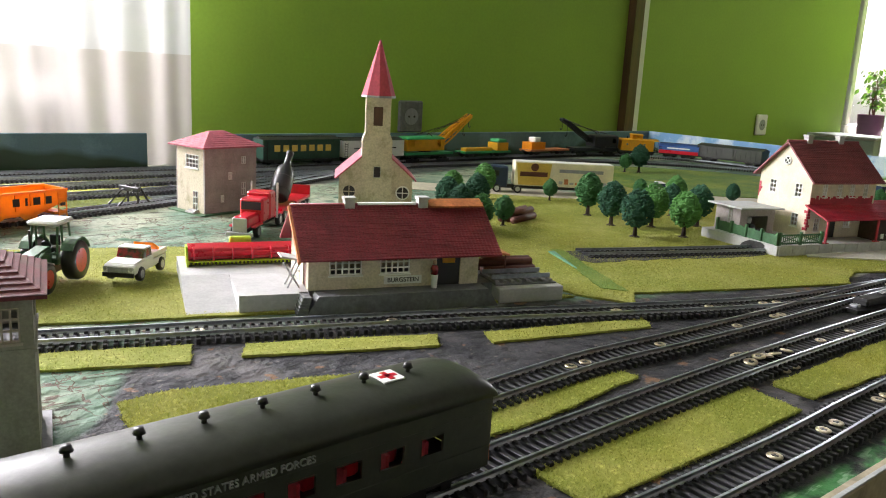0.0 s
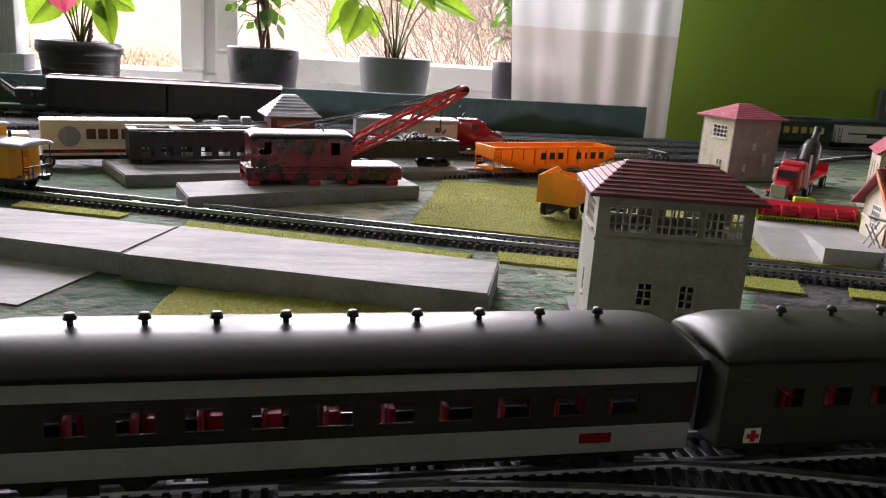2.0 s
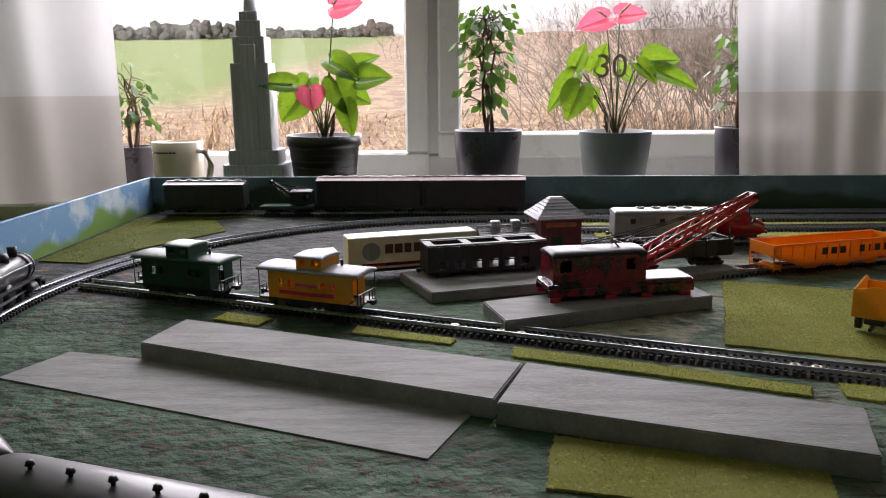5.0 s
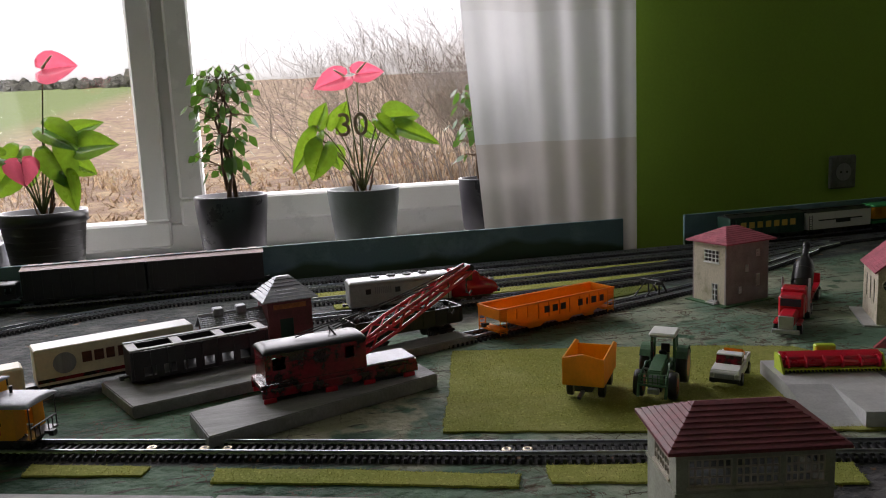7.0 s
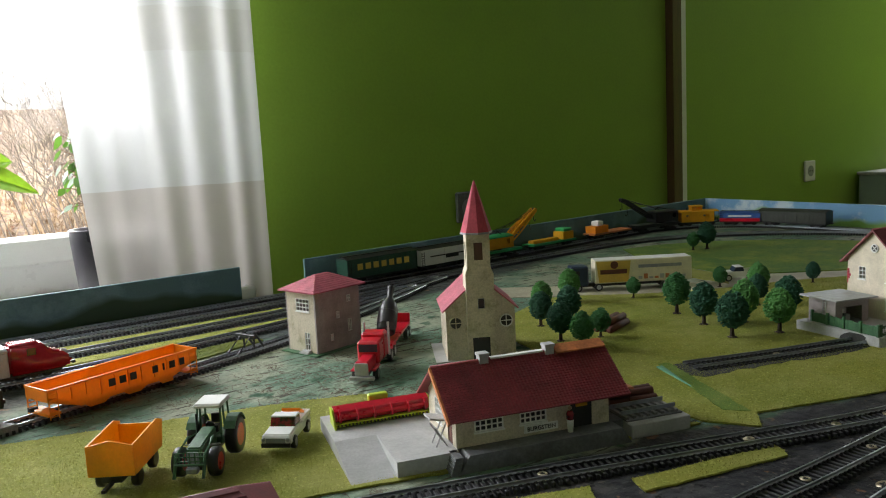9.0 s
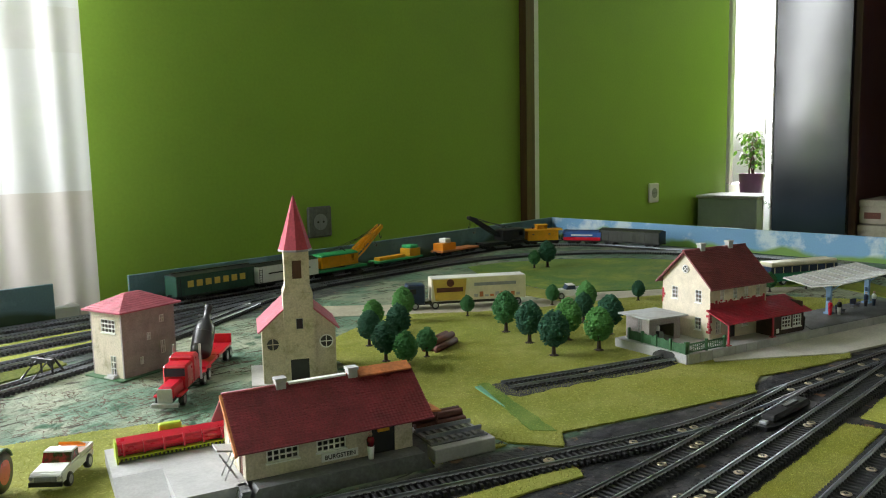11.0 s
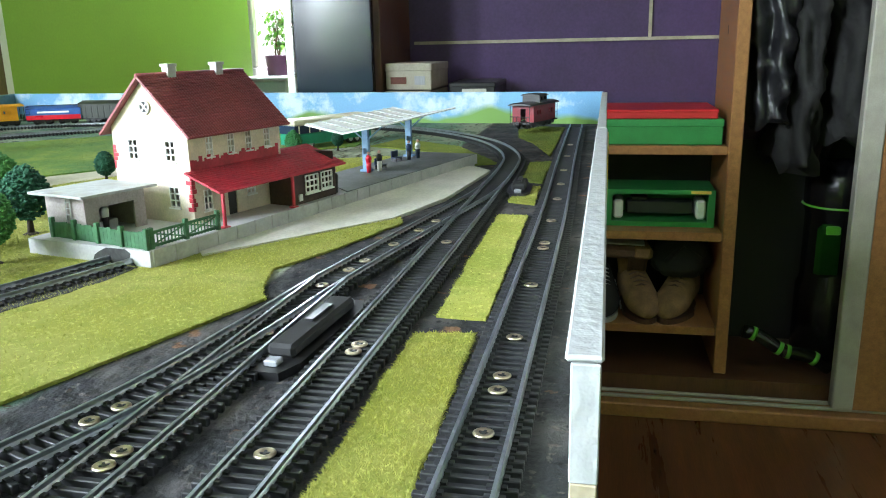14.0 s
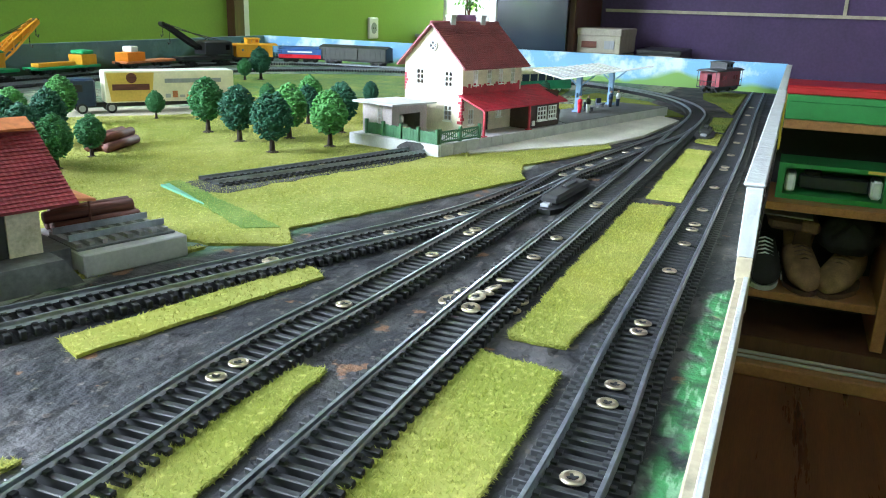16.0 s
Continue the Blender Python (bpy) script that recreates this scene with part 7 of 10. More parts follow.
def diesel_locomotive(m):
    """Streamlined diesel engine, nose towards +x: ribbed silver body, red cab and rounded nose."""
    e = thing("diesel_locomotive", m, "silver diesel locomotive with a glossy red nose", "locomotive")
    W = 0.0345
    part("body", boxes((-0.100, 0.040, -W / 2, W / 2, 0.0140, 0.0440), bev=0.0012), M["silver"], e, "ribbed silver body")
    part("roof", turned(curved_roof(bmesh.new(), 0.141, W, 0, 0.0065, 0.0004, nose=0.004), Matrix.Translation((-0.030, 0, 0.0440))), M["silver"], e, "", True)
    for x in (-0.062, -0.040, -0.018, 0.004):
        bm = lathe(bmesh.new(), [(0.0062, 0), (0.0062, 0.0018), (0.0050, 0.0018), (0.0046, 0.0006), (0.0008, 0.0008)], 18, (x, 0, 0.0502))
        part("roof_fan", bm, M["pewter"], e, "round roof fan", True)
    for s in (-1, 1):
        for z in (0.017, 0.0195, 0.022, 0.0245):
            y0, y1 = sorted((s * W / 2, s * (W / 2 + 0.0005)))
            part("side_rib", boxes((-0.099, 0.039, y0, y1, z, z + 0.0012)), M["silver"], e)
        for x in (-0.075, -0.035, 0.012):
            y0, y1 = sorted((s * W / 2, s * (W / 2 + 0.0006)))
            part("side_window", boxes((x - 0.0035, x + 0.0035, y0, y1, 0.031, 0.038)), M["black"], e)
        for i in range(9):
            y0, y1 = sorted((s * W / 2, s * (W / 2 + 0.0007)))
            part("louvre", boxes((-0.066 + i * 0.0026, -0.0648 + i * 0.0026, y0, y1, 0.031, 0.040)), M["pewter"], e)
    bm = prism(bmesh.new(), [(0.0401, 0.0140), (0.104, 0.0140), (0.110, 0.018), (0.109, 0.026), (0.100, 0.0335), (0.086, 0.0365), (0.077, 0.0500), (0.0401, 0.0505)], -W / 2, W / 2, "y")
    bmesh.ops.bevel(bm, geom=bm.edges[:], offset=0.0045, segments=4, affect="EDGES", clamp_overlap=True)
    part("nose", bm, M["red_nose"], e, "glossy red cab and nose", True)
    for s in (-1, 1):
        part("windscreen", turned(boxes((-0.0004, 0.0004, -0.0055, 0.0055, -0.0045, 0.0045)), Matrix.Translation((0.0822, s * 0.0075, 0.0428)) @ Matrix.Rotation(radians(-34), 4, "Y")), M["black_gloss"], e, "dark windscreen")
        y0, y1 = sorted((s * (W / 2 - 0.0008), s * (W / 2 + 0.0005)))
        part("cab_window", boxes((0.060, 0.070, y0, y1, 0.036, 0.0445)), M["black_gloss"], e)
    part("headlamp", rod(bmesh.new(), (0.100, 0, 0.0315), (0.106, 0, 0.0300), 0.0034, 14), M["silver"], e)
    part("underframe", boxes((-0.098, 0.098, -0.012, 0.012, 0.0105, 0.0140)), M["black"], e)
    part("fuel_tank", boxes((-0.025, 0.030, -0.015, 0.015, 0.0070, 0.0105), bev=0.001), M["black"], e)
    bogie(e, -0.068, wheelbase=0.030)
    bogie(e, 0.066, wheelbase=0.030)
    for q in (-0.1, 0.108):
        coupler(e, q, 1 if q > 0 else -1)
    return e


OUT = spline(OUTER)
def out_x(x, half=0.045):
    i = min((k for k in range(len(OUT)) if OUT[k].y > 0.9), key=lambda k: abs(OUT[k].x - x))
    return rider(OUT, i * 0.004, half)


boxcar(out_x(0.118), 0.142, "green_dark", "dark green ribbed boxcar with yellow lettering bar", "black", 0.046, bars=[(-0.052 + 0.0157 * i, -0.042 + 0.0157 * i, 0.0275, 0.0375, "gold") for i in range(7)])
boxcar(out_x(0.262), 0.130, "white", "white refrigerator car with black pattern", "black", 0.043, False, bars=[(-0.045, 0.045, 0.029, 0.031, "black"), (-0.020, 0.010, 0.024, 0.029, "black")])
diesel_locomotive(pose(-0.504, 0.7963, 0.0009, 0, 0, 2) @ Matrix.Scale(0.86, 4))
for x, lab in ((-0.752, "dark boxcar with brown weathered roof"), (-0.905, "long dark boxcar with brown weathered roof")):
    bc = boxcar(out_x(x), 0.150, "black", lab, "pink_brown", 0.053, True)
    for hx in (-0.062, -0.041, -0.020, 0.004, 0.026, 0.047, 0.065):
        part("roof_hatch", boxes((hx - 0.006, hx + 0.006, -0.0125, -0.0040, 0.0545, 0.0572), bev=0.0006), M["pink_brown"], bc, "brown roof hatch")
cc = boxcar(out_x(-1.145), 0.116, "black", "dark hopper car with round hatches at the board corner", "black", 0.048, True)
for hx in (-0.045, -0.027, -0.009, 0.009, 0.027, 0.045):
    part("round_hatch", rod(bmesh.new(), (hx, -0.006, 0.0490), (hx, -0.006, 0.0535), 0.0052, 12, 0.0046), M["black"], cc, "round black roof hatch", True)
caboose(rider(OUT, 0.616, 0.026), "yellow", "yellow caboose coupled to the black crane", "yellow")
boxcar(rider(OUT, 0.517, 0.030), 0.088, "blue", "small blue and red goods wagon", "blue", 0.034, False, panel_col="blue", bars=[(-0.043, 0.043, 0.0152, 0.0225, "red"), (-0.025, 0.025, 0.026, 0.029, "white")])
boxcar(rider(OUT, 0.397, 0.05), 0.150, "olive", "dark olive freight car with weathered sides", "olive", 0.040, True)


def hopper(m, col, label, L=0.156, bars=True):
    """Open hopper car: sloped ends, ribbed sides, corner ladders."""
    c = thing("hopper_car", m, label, "train car", "goods wagons")
    W, z0, z1 = 0.036, 0.0138, 0.0330
    prof = [(-L / 2, z1), (-L / 2, z1 - 0.011), (-L / 2 + 0.030, z0 - 0.003), (-0.045, z0 - 0.003), (-0.040, z0 - 0.0065), (-0.026, z0 - 0.0065), (-0.020, z0 - 0.003), (-0.006, z0 - 0.003), (-0.001, z0 - 0.0065), (0.012, z0 - 0.0065), (0.018, z0 - 0.003), (0.032, z0 - 0.003), (0.036, z0 - 0.0065), (0.048, z0 - 0.0065), (L / 2 - 0.030, z0 - 0.003), (L / 2, z1 - 0.011), (L / 2, z1)]
    for s in (-1, 1):
        y0, y1 = sorted((s * W / 2, s * (W / 2 - 0.0014)))
        part("side", prism(bmesh.new(), prof, y0, y1, "y"), M[col], c)
        ya, yb = sorted((s * W / 2, s * (W / 2 + 0.0012)))
        part("top_rim", boxes((-L / 2, L / 2, ya, yb, z1 - 0.0022, z1 + 0.0004)), M[col], c)
        for i in range(9):
            x = -L / 2 + 0.022 + i * (L - 0.044) / 8
            part("rib", boxes((x - 0.0007, x + 0.0007, ya, yb - 0.0003 if s > 0 else yb, z0 + (0.002 if 1 < i < 7 else 0.006), z1 - 0.0022)), M[col], c)
        if bars:
            yc0, yc1 = sorted((s * (W / 2 + 0.0012), s * (W / 2 + 0.0017)))
            for xa, xb in ((-0.021, -0.0145), (-0.010, -0.0035), (0.001, 0.0075), (0.025, 0.0310), (0.0365, 0.0385), (0.044, 0.0505), (0.0560, 0.0615)):
                part("lettering_bar", boxes((xa, xb, yc0, yc1, 0.0205, 0.0275)), M["black"], c, "black lettering bar")
        for e in (-1, 1):
            bm = bmesh.new()
            for dx in (0.001, 0.009):
                rod(bm, (e * (L / 2 - dx), s * (W / 2), 0.0066), (e * (L / 2 - dx), s * (W / 2), z1 - 0.002), 0.0006, 5)
            for i in range(6):
                rod(bm, (e * (L / 2 - 0.001), s * W / 2, 0.0085 + i * 0.0040), (e * (L / 2 - 0.009), s * W / 2, 0.0085 + i * 0.0040), 0.0005, 5)
            part("ladder", bm, M[col], c)
    for e in (-1, 1):
        a, b = e * L / 2, e * (L / 2 - 0.034)
        bm = prism(bmesh.new(), [(a, z1), (a, z1 - 0.011), (b, z0 - 0.002), (b - e * 0.001, z0 - 0.001), (a - e * 0.0014, z1 - 0.009), (a - e * 0.0014, z1)], -W / 2 + 0.0014, W / 2 - 0.0014, "y")
        part("slope_sheet", bm, M[col], c)
        coupler(c, e * L / 2, e)
        part("end_sill", boxes((min(e * L / 2, e * (L / 2 - 0.012)), max(e * L / 2, e * (L / 2 - 0.012)), -0.016, 0.016, 0.0088, 0.0112)), M[col], c)
    part("floor_sheet", boxes((-L / 2 + 0.034, L / 2 - 0.034, -W / 2 + 0.0014, W / 2 - 0.0014, z0 - 0.003, z0 - 0.001)), M[col], c)
    return c


hopper(pose(-0.394, 0.6690, 0, 0, 0, 18.5), "orange", "bright orange open hopper car with black lettering bars")


def gondola(m, label, L, col="black", z=0.0, skeleton=False, coal=True):
    c = thing("gondola_car", m, label, "train car", "goods wagons")
    W, z0, z1 = 0.033, z + 0.0145, z + (0.0385 if skeleton else 0.030)
    for s in (-1, 1):
        y0, y1 = sorted((s * W / 2, s * (W / 2 - 0.0014)))
        holes = [(-L / 2 + 0.010 + i * (L - 0.02) / 6, -L / 2 + 0.010 + (i + 0.62) * (L - 0.02) / 6, z0 + 0.002, z0 + 0.010) for i in range(6)] if skeleton else []
        part("side", panel(bmesh.new(), -L / 2, L / 2, z0, z1, y0, y1, holes), M[col], c)
        for i in range(9):
            x = -L / 2 + 0.003 + i * (L - 0.006) / 8
            ya, yb = sorted((s * W / 2, s * (W / 2 + 0.001)))
            part("rib", boxes((x - 0.0008, x + 0.0008, ya, yb, z0, z1)), M[col], c)
        xa, xb = sorted((s * L / 2, s * (L / 2 - 0.0014)))
        part("end_wall", boxes((xa, xb, -W / 2 + 0.0014, W / 2 - 0.0014, z0, z1)), M[col], c)
        coupler(c, s * L / 2, s)
    part("floor_sheet", boxes((-L / 2, L / 2, -W / 2 + 0.0014, W / 2 - 0.0014, z0 - 0.0015, z0 + 0.001)), M[col], c)
    if skeleton:
        for i in range(4):
            x = -L / 2 + 0.004 + i * (L - 0.008) / 3
            part("top_brace", boxes((x - 0.004, x + 0.004, -W / 2, W / 2, z1 + 0.0001, z1 + 0.0012)), M["concrete"], c)
        for s in (-1, 1):
            part("top_rail", boxes((-L / 2, L / 2, min(s * 0.0125, s * 0.0168), max(s * 0.0125, s * 0.0168), z1 + 0.0012, z1 + 0.002)), M["concrete"], c, "dusty grey top edge")
    if coal:
        rnd = random.Random(8)
        bm = bmesh.new()
        for _ in range(170):
            x = rnd.uniform(-L / 2 + 0.004, L / 2 - 0.004)
            bmesh.ops.create_icosphere(bm, subdivisions=1, radius=rnd.uniform(0.002, 0.0042), matrix=Matrix.Translation((x, rnd.uniform(-0.013, 0.013), z1 - 0.002 + 0.003 * math.sin(x * 90) + rnd.uniform(-0.001, 0.002))))
        tagged(part("coal", bm, M["coal"], c, "heaped black coal"), kind="stuff")
    if skeleton:
        for x in (-L / 2 + 0.016, L / 2 - 0.016):
            for y in (-0.0125, 0.0125):
                part("axle_foot", boxes((x - 0.006, x + 0.006, y - 0.002, y + 0.002, 0.0101, z0 - 0.0015), bev=0.0005), M["black"], c)
    else:
        bogie(c, -L / 2 + 0.022, z, wheelbase=0.018, r=0.005)
        bogie(c, L / 2 - 0.022, z, wheelbase=0.018, r=0.005)
    return c


gondola(pose(-0.7465, 0.6185, 0.0, 0, 0, 17), "black open car with dusty top edges on a grey board", 0.119, "black", 0.0010, True, False)
gondola(pose(-0.553, 0.655, 0.0045, 0, 0, 16.5), "black gondola heaped with coal", 0.118)


def rail_crane(m, label, col, deck, boom_to, cab_len=0.058, boom_col=None, z=0.0, zc=0.0225, roof=None, L=0.125, skirt=False, plate=False, girth=1.0):
    """Railway breakdown crane: deck wagon, rounded cab, lattice boom, ropes and hook. Boom towards +x."""
    c = thing("rail_crane", m, label, "crane", "railway cranes")
    part("deck", boxes((-L / 2, L / 2, -0.0165, 0.0165, z + 0.0150, z + 0.0195), bev=0.0005), M[deck], c)
    bogie(c, -L / 2 + 0.022, z, wheelbase=0.019, r=0.005)
    bogie(c, L / 2 - 0.022, z, wheelbase=0.019, r=0.005)
    part("underframe", boxes((-L / 2 + 0.002, L / 2 - 0.002, -0.011, 0.011, z + 0.0120, z + 0.0150)), M["black"], c)
    if skirt:
        for s in (-1, 1):
            y0, y1 = sorted((s * 0.0166, s * 0.0185))
            part("side_frame", boxes((-L / 2, L / 2, y0, y1, z + 0.0095, z + 0.0165), bev=0.0005), M[deck], c)
            for x in (-L / 2 + 0.006, -0.010, 0.022, L / 2 - 0.008):
                part("outrigger_box", boxes((x - 0.005, x + 0.005, y0, y1 + 0.001 if s > 0 else y1, z + 0.0055, z + 0.0094), bev=0.0005), M["red"], c, "red outrigger box")
        part("deck_plate", boxes((0.010, L / 2 - 0.001, -0.0150, 0.0150, z + 0.0196, z + 0.0208)), M["pewter"], c, "worn grey deck plate")
    for s in (-1, 1):
        coupler(c, s * L / 2, s) if z < 0.002 else None
    x0 = -L / 2 + 0.004
    bm = panel(bmesh.new(), x0, x0 + cab_len, z + zc, z + 0.043, -0.0165, -0.0155, [(x0 + 0.006, x0 + 0.016, z + 0.030, z + 0.040), (x0 + cab_len - 0.018, x0 + cab_len - 0.010, z + 0.030, z + 0.040)])
    panel(bm, x0, x0 + cab_len, z + zc, z + 0.043, 0.0155, 0.0165, [(x0 + 0.006, x0 + 0.016, z + 0.030, z + 0.040)])
    box(bm, x0, x0 + 0.001, -0.0155, 0.0155, z + zc, z + 0.043)
    box(bm, x0 + cab_len - 0.001, x0 + cab_len, -0.0155, 0.0155, z + zc, z + 0.043)
    cab = part("cab", bm, M[col], c)
    part("turntable", rod(bmesh.new(), (x0 + cab_len * 0.6, 0, z + 0.0195), (x0 + cab_len * 0.6, 0, z + zc), 0.014, 20), M["black"], c)
    part("cab_roof", turned(curved_roof(bmesh.new(), cab_len + 0.002, 0.033, 0, 0.0055, 0.0008, nose=0.006), Matrix.Translation((x0 + cab_len / 2, 0, z + 0.043))), M[roof or col], cab, "", True)
    # lattice boom
    p = Vector((x0 + cab_len - 0.006, 0, z + 0.030))
    q = Vector(boom_to)
    bc = M[boom_col or col]
    d = (q - p)
    side = Vector((0, 1, 0))
    up = d.cross(side).normalized() * -1
    if up.z < 0:
        up = -up
    def corner(t, a, b):
        w = 0.0062 * girth * (1 - 0.45 * t)
        h = 0.0042 * girth * (1 - abs(t - 0.35) * 0.8)
        return p + d * t + side * (w * a) + up * (h * b)
    if plate:
        knee = p + d * 0.80 + Vector((0, 0, 0.006))
        for a in (-1, 1):
            bm = bmesh.new()
            prism(bm, [(p.x - 0.002, p.z - 0.004), (p.x + d.x * 0.45, p.z + d.z * 0.45 - 0.003), (knee.x, knee.z - 0.009), (q.x + 0.002, q.z - 0.004), (q.x + 0.003, q.z + 0.002), (knee.x, knee.z), (p.x + d.x * 0.40, p.z + d.z * 0.40 + 0.006), (p.x - 0.002, p.z + 0.004)], a * 0.0045 - 0.0009, a * 0.0045 + 0.0009, "y")
            part("boom_plate", bm, bc, c)
    for a in (-1, 1):
        for b in (-1, 1):
            part("boom_chord", tube(bmesh.new(), [corner(t / 6, a, b) for t in range(7)], 0.0011 * girth, 6), bc, c)
    n = 9
    for i in range(n):
        bm = bmesh.new()
        t0, t1 = i / n, (i + 1) / n
        for a in (-1, 1):
            rod(bm, corner(t0, a, -1 if i % 2 else 1), corner(t1, a, 1 if i % 2 else -1), 0.0007 * girth, 5)
        rod(bm, corner(t0, -1, 1), corner(t1, 1, 1), 0.0007, 5)
        part("lattice_bar", bm, bc, c)
    e = p + d
    bm = bmesh.new()
    rod(bm, e + Vector((0, -0.005, 0)), e + Vector((0, 0.005, 0)), 0.0035, 12)
    part("sheave", bm, M["black"], c)
    bm = bmesh.new()
    for y in (-0.003, 0.003):
        tube(bm, [e + Vector((0, y, 0.003)), (x0 + cab_len * 0.75, y, z + 0.0520)], 0.0005, 5)
        tube(bm, [p + d * 0.7 + up * 0.006 + Vector((0, y, 0)), (x0 + cab_len * 0.35, y, z + 0.0500)], 0.0005, 5)
    part("rope", bm, M["black"], c)
    for k, drop in ((0.98, 0.020), (0.82, 0.026)):
        h = p + d * k
        bm = bmesh.new()
        rod(bm, h, h + Vector((0, 0, -drop + 0.006)), 0.0005, 5)
        tube(bm, [h + Vector((0, 0, -drop + 0.007)), h + Vector((0, 0, -drop)), h + Vector((0.003, 0, -drop - 0.0025)), h + Vector((0.005, 0, -drop + 0.001))], 0.0011, 6)
        part("hook", bm, M["black"], c)
    bm = bmesh.new()
    for y in (-0.010, 0.010):
        rod(bm, (x0 + cab_len * 0.75, y, z + 0.046), (x0 + cab_len * 0.70, 0, z + 0.0535), 0.0008, 5)
    part("gantry", bm, M["black"], c)
    return c


rail_crane(pose(-0.635, 0.5290, 0.0, 0, 0, 12), "red railway crane with lattice boom on a grey board", "red_dark", "red_dark", (0.125, 0.0, 0.092), boom_col="red", cab_len=0.082, z=0.0060, zc=0.0200, L=0.130, skirt=True, roof="black_satin", girth=1.45)
rail_crane(out_x(0.392) @ Matrix.Rotation(math.pi, 4, "Z"), "yellow railway crane with green roof and raised boom", "yellow", "green_roof", (0.112, 0.0, 0.086), cab_len=0.090, roof="green_roof", L=0.118, plate=True, girth=1.5)
rail_crane(out_x(-1.025) @ Matrix.Scale(0.8, 4), "small dark derrick wagon in the board corner", "black", "green_dark", (0.030, 0.0, 0.062), cab_len=0.040, L=0.100)
rail_crane(out_x(0.885), "black railway crane with raised boom", "black", "black", (0.092, 0.0, 0.080), cab_len=0.066, plate=True)


def work_flat(m, label, deck, load, kind_):
    c = thing("flat_car", m, label, "train car", "goods wagons")
    L = 0.128
    part("deck", boxes((-L / 2, L / 2, -0.0160, 0.0160, 0.0140, 0.0180), bev=0.0005), M[deck], c)
    if kind_ == "rest":
        part("boom_rest", boxes((-0.055, 0.018, -0.008, 0.008, 0.0180, 0.0240), bev=0.0005), M[load], c, "yellow boom support")
        part("hut", boxes((0.026, 0.058, -0.014, 0.014, 0.0180, 0.0340), bev=0.0006), M[load], c, "yellow equipment hut")
        part("hut_roof", boxes((0.030, 0.054, -0.013, 0.013, 0.0341, 0.0405), bev=0.0015), M["green_roof"], c, "green hut roof")
    else:
        part("hut", boxes((-0.058, -0.014, -0.014, 0.014, 0.0180, 0.0330), bev=0.0006), M[load], c, "orange tool hut")
        part("hut_top", boxes((-0.044, -0.026, -0.010, 0.010, 0.0331, 0.0430), bev=0.0015), M["white"], c, "white hut top")
    for s in (-1, 1):
        coupler(c, s * L / 2, s)
    bogie(c, -0.042, wheelbase=0.018, r=0.005)
    bogie(c, 0.042, wheelbase=0.018, r=0.005)
    return c


work_flat(out_x(0.545) @ Matrix.Rotation(math.pi, 4, "Z"), "green flat car with yellow boom support", "green_roof", "yellow", "rest")
work_flat(out_x(0.735) @ Matrix.Rotation(math.pi, 4, "Z"), "orange brown flat car with tool hut", "brick_orange", "orange", "hut")


def buffer_stop(m):
    b = thing("buffer_stop", m, "black steel buffer stop on the goods siding", "buffer stop")
    for y in (-0.008, 0.008):
        bm = bmesh.new()
        tube(bm, [(-0.022, y, 0.0066), (0.0, y, 0.0245), (0.004, y, 0.0245), (0.016, y, 0.0066)], 0.0013, 6)
        rod(bm, (0.002, y, 0.0066), (0.002, y, 0.024), 0.0011, 6)
        part("stay", bm, M["black"], b)
    part("beam", boxes((-0.004, 0.0, -0.0155, 0.0155, 0.0195, 0.0245), bev=0.0005), M["black"], b)
    return b


buffer_stop(pose(-0.238, 0.7290, 0, 0, 0, 20))


def switch_motor(m, L=0.070):
    s = thing("switch_motor", m, "black plastic switch motor beside the rails", "switch motor", "switch motors")
    bm = prism(bmesh.new(), [(-L / 2, -0.006), (-L / 2 + 0.012, -0.010), (L / 2 - 0.012, -0.010), (L / 2, -0.006), (L / 2, 0.006), (L / 2 - 0.012, 0.010), (-L / 2 + 0.012, 0.010), (-L / 2, 0.006)], 0.0001, 0.0035)
    part("base", bm, M["black"], s)
    part("cover", boxes((-L / 2 + 0.014, L / 2 - 0.012, -0.0062, 0.0062, 0.0035, 0.0095), bev=0.0016), M["motor_and_shade_black"], s, "black cover")
    part("lever", boxes((-0.004, 0.018, -0.0018, 0.0018, 0.0095, 0.0108)), M["black"], s)
    for q in (-1, 1):
        part("terminal", boxes((q * (L / 2 - 0.008) - 0.003, q * (L / 2 - 0.008) + 0.003, -0.003, 0.003, 0.0035, 0.0060), bev=0.0005), M["pewter"], s, "grey end clamp")
    return s


switch_motor(pose(0.134, 0.1180, 0, 0, 0, -4), 0.092)
switch_motor(pose(-0.655, 0.1065, 0, 0, 0, 0), 0.075)
switch_motor(pose(0.50, 0.066, 0, 0, 0, 2), 0.06)


# ---- road vehicles ----
def tyre(parent, x, y, r, w, hub="silver"):
    bm = bmesh.new()
    lathe(bm, [(r * 0.6, -w / 2), (r * 0.93, -w / 2), (r, -w * 0.3), (r, w * 0.3), (r * 0.93, w / 2), (r * 0.6, w / 2)], 18)
    turned(bm, Matrix.Translation((x, y, r)) @ Matrix.Rotation(math.pi / 2, 4, "X"))
    t = part("wheel", bm, M["black"], parent, "", True)
    bm = bmesh.new()
    rod(bm, (x, y - w * 0.51, r), (x, y + w * 0.51, r), r * 0.60, 14)
    part("rim", bm, M[hub], t)
    return t


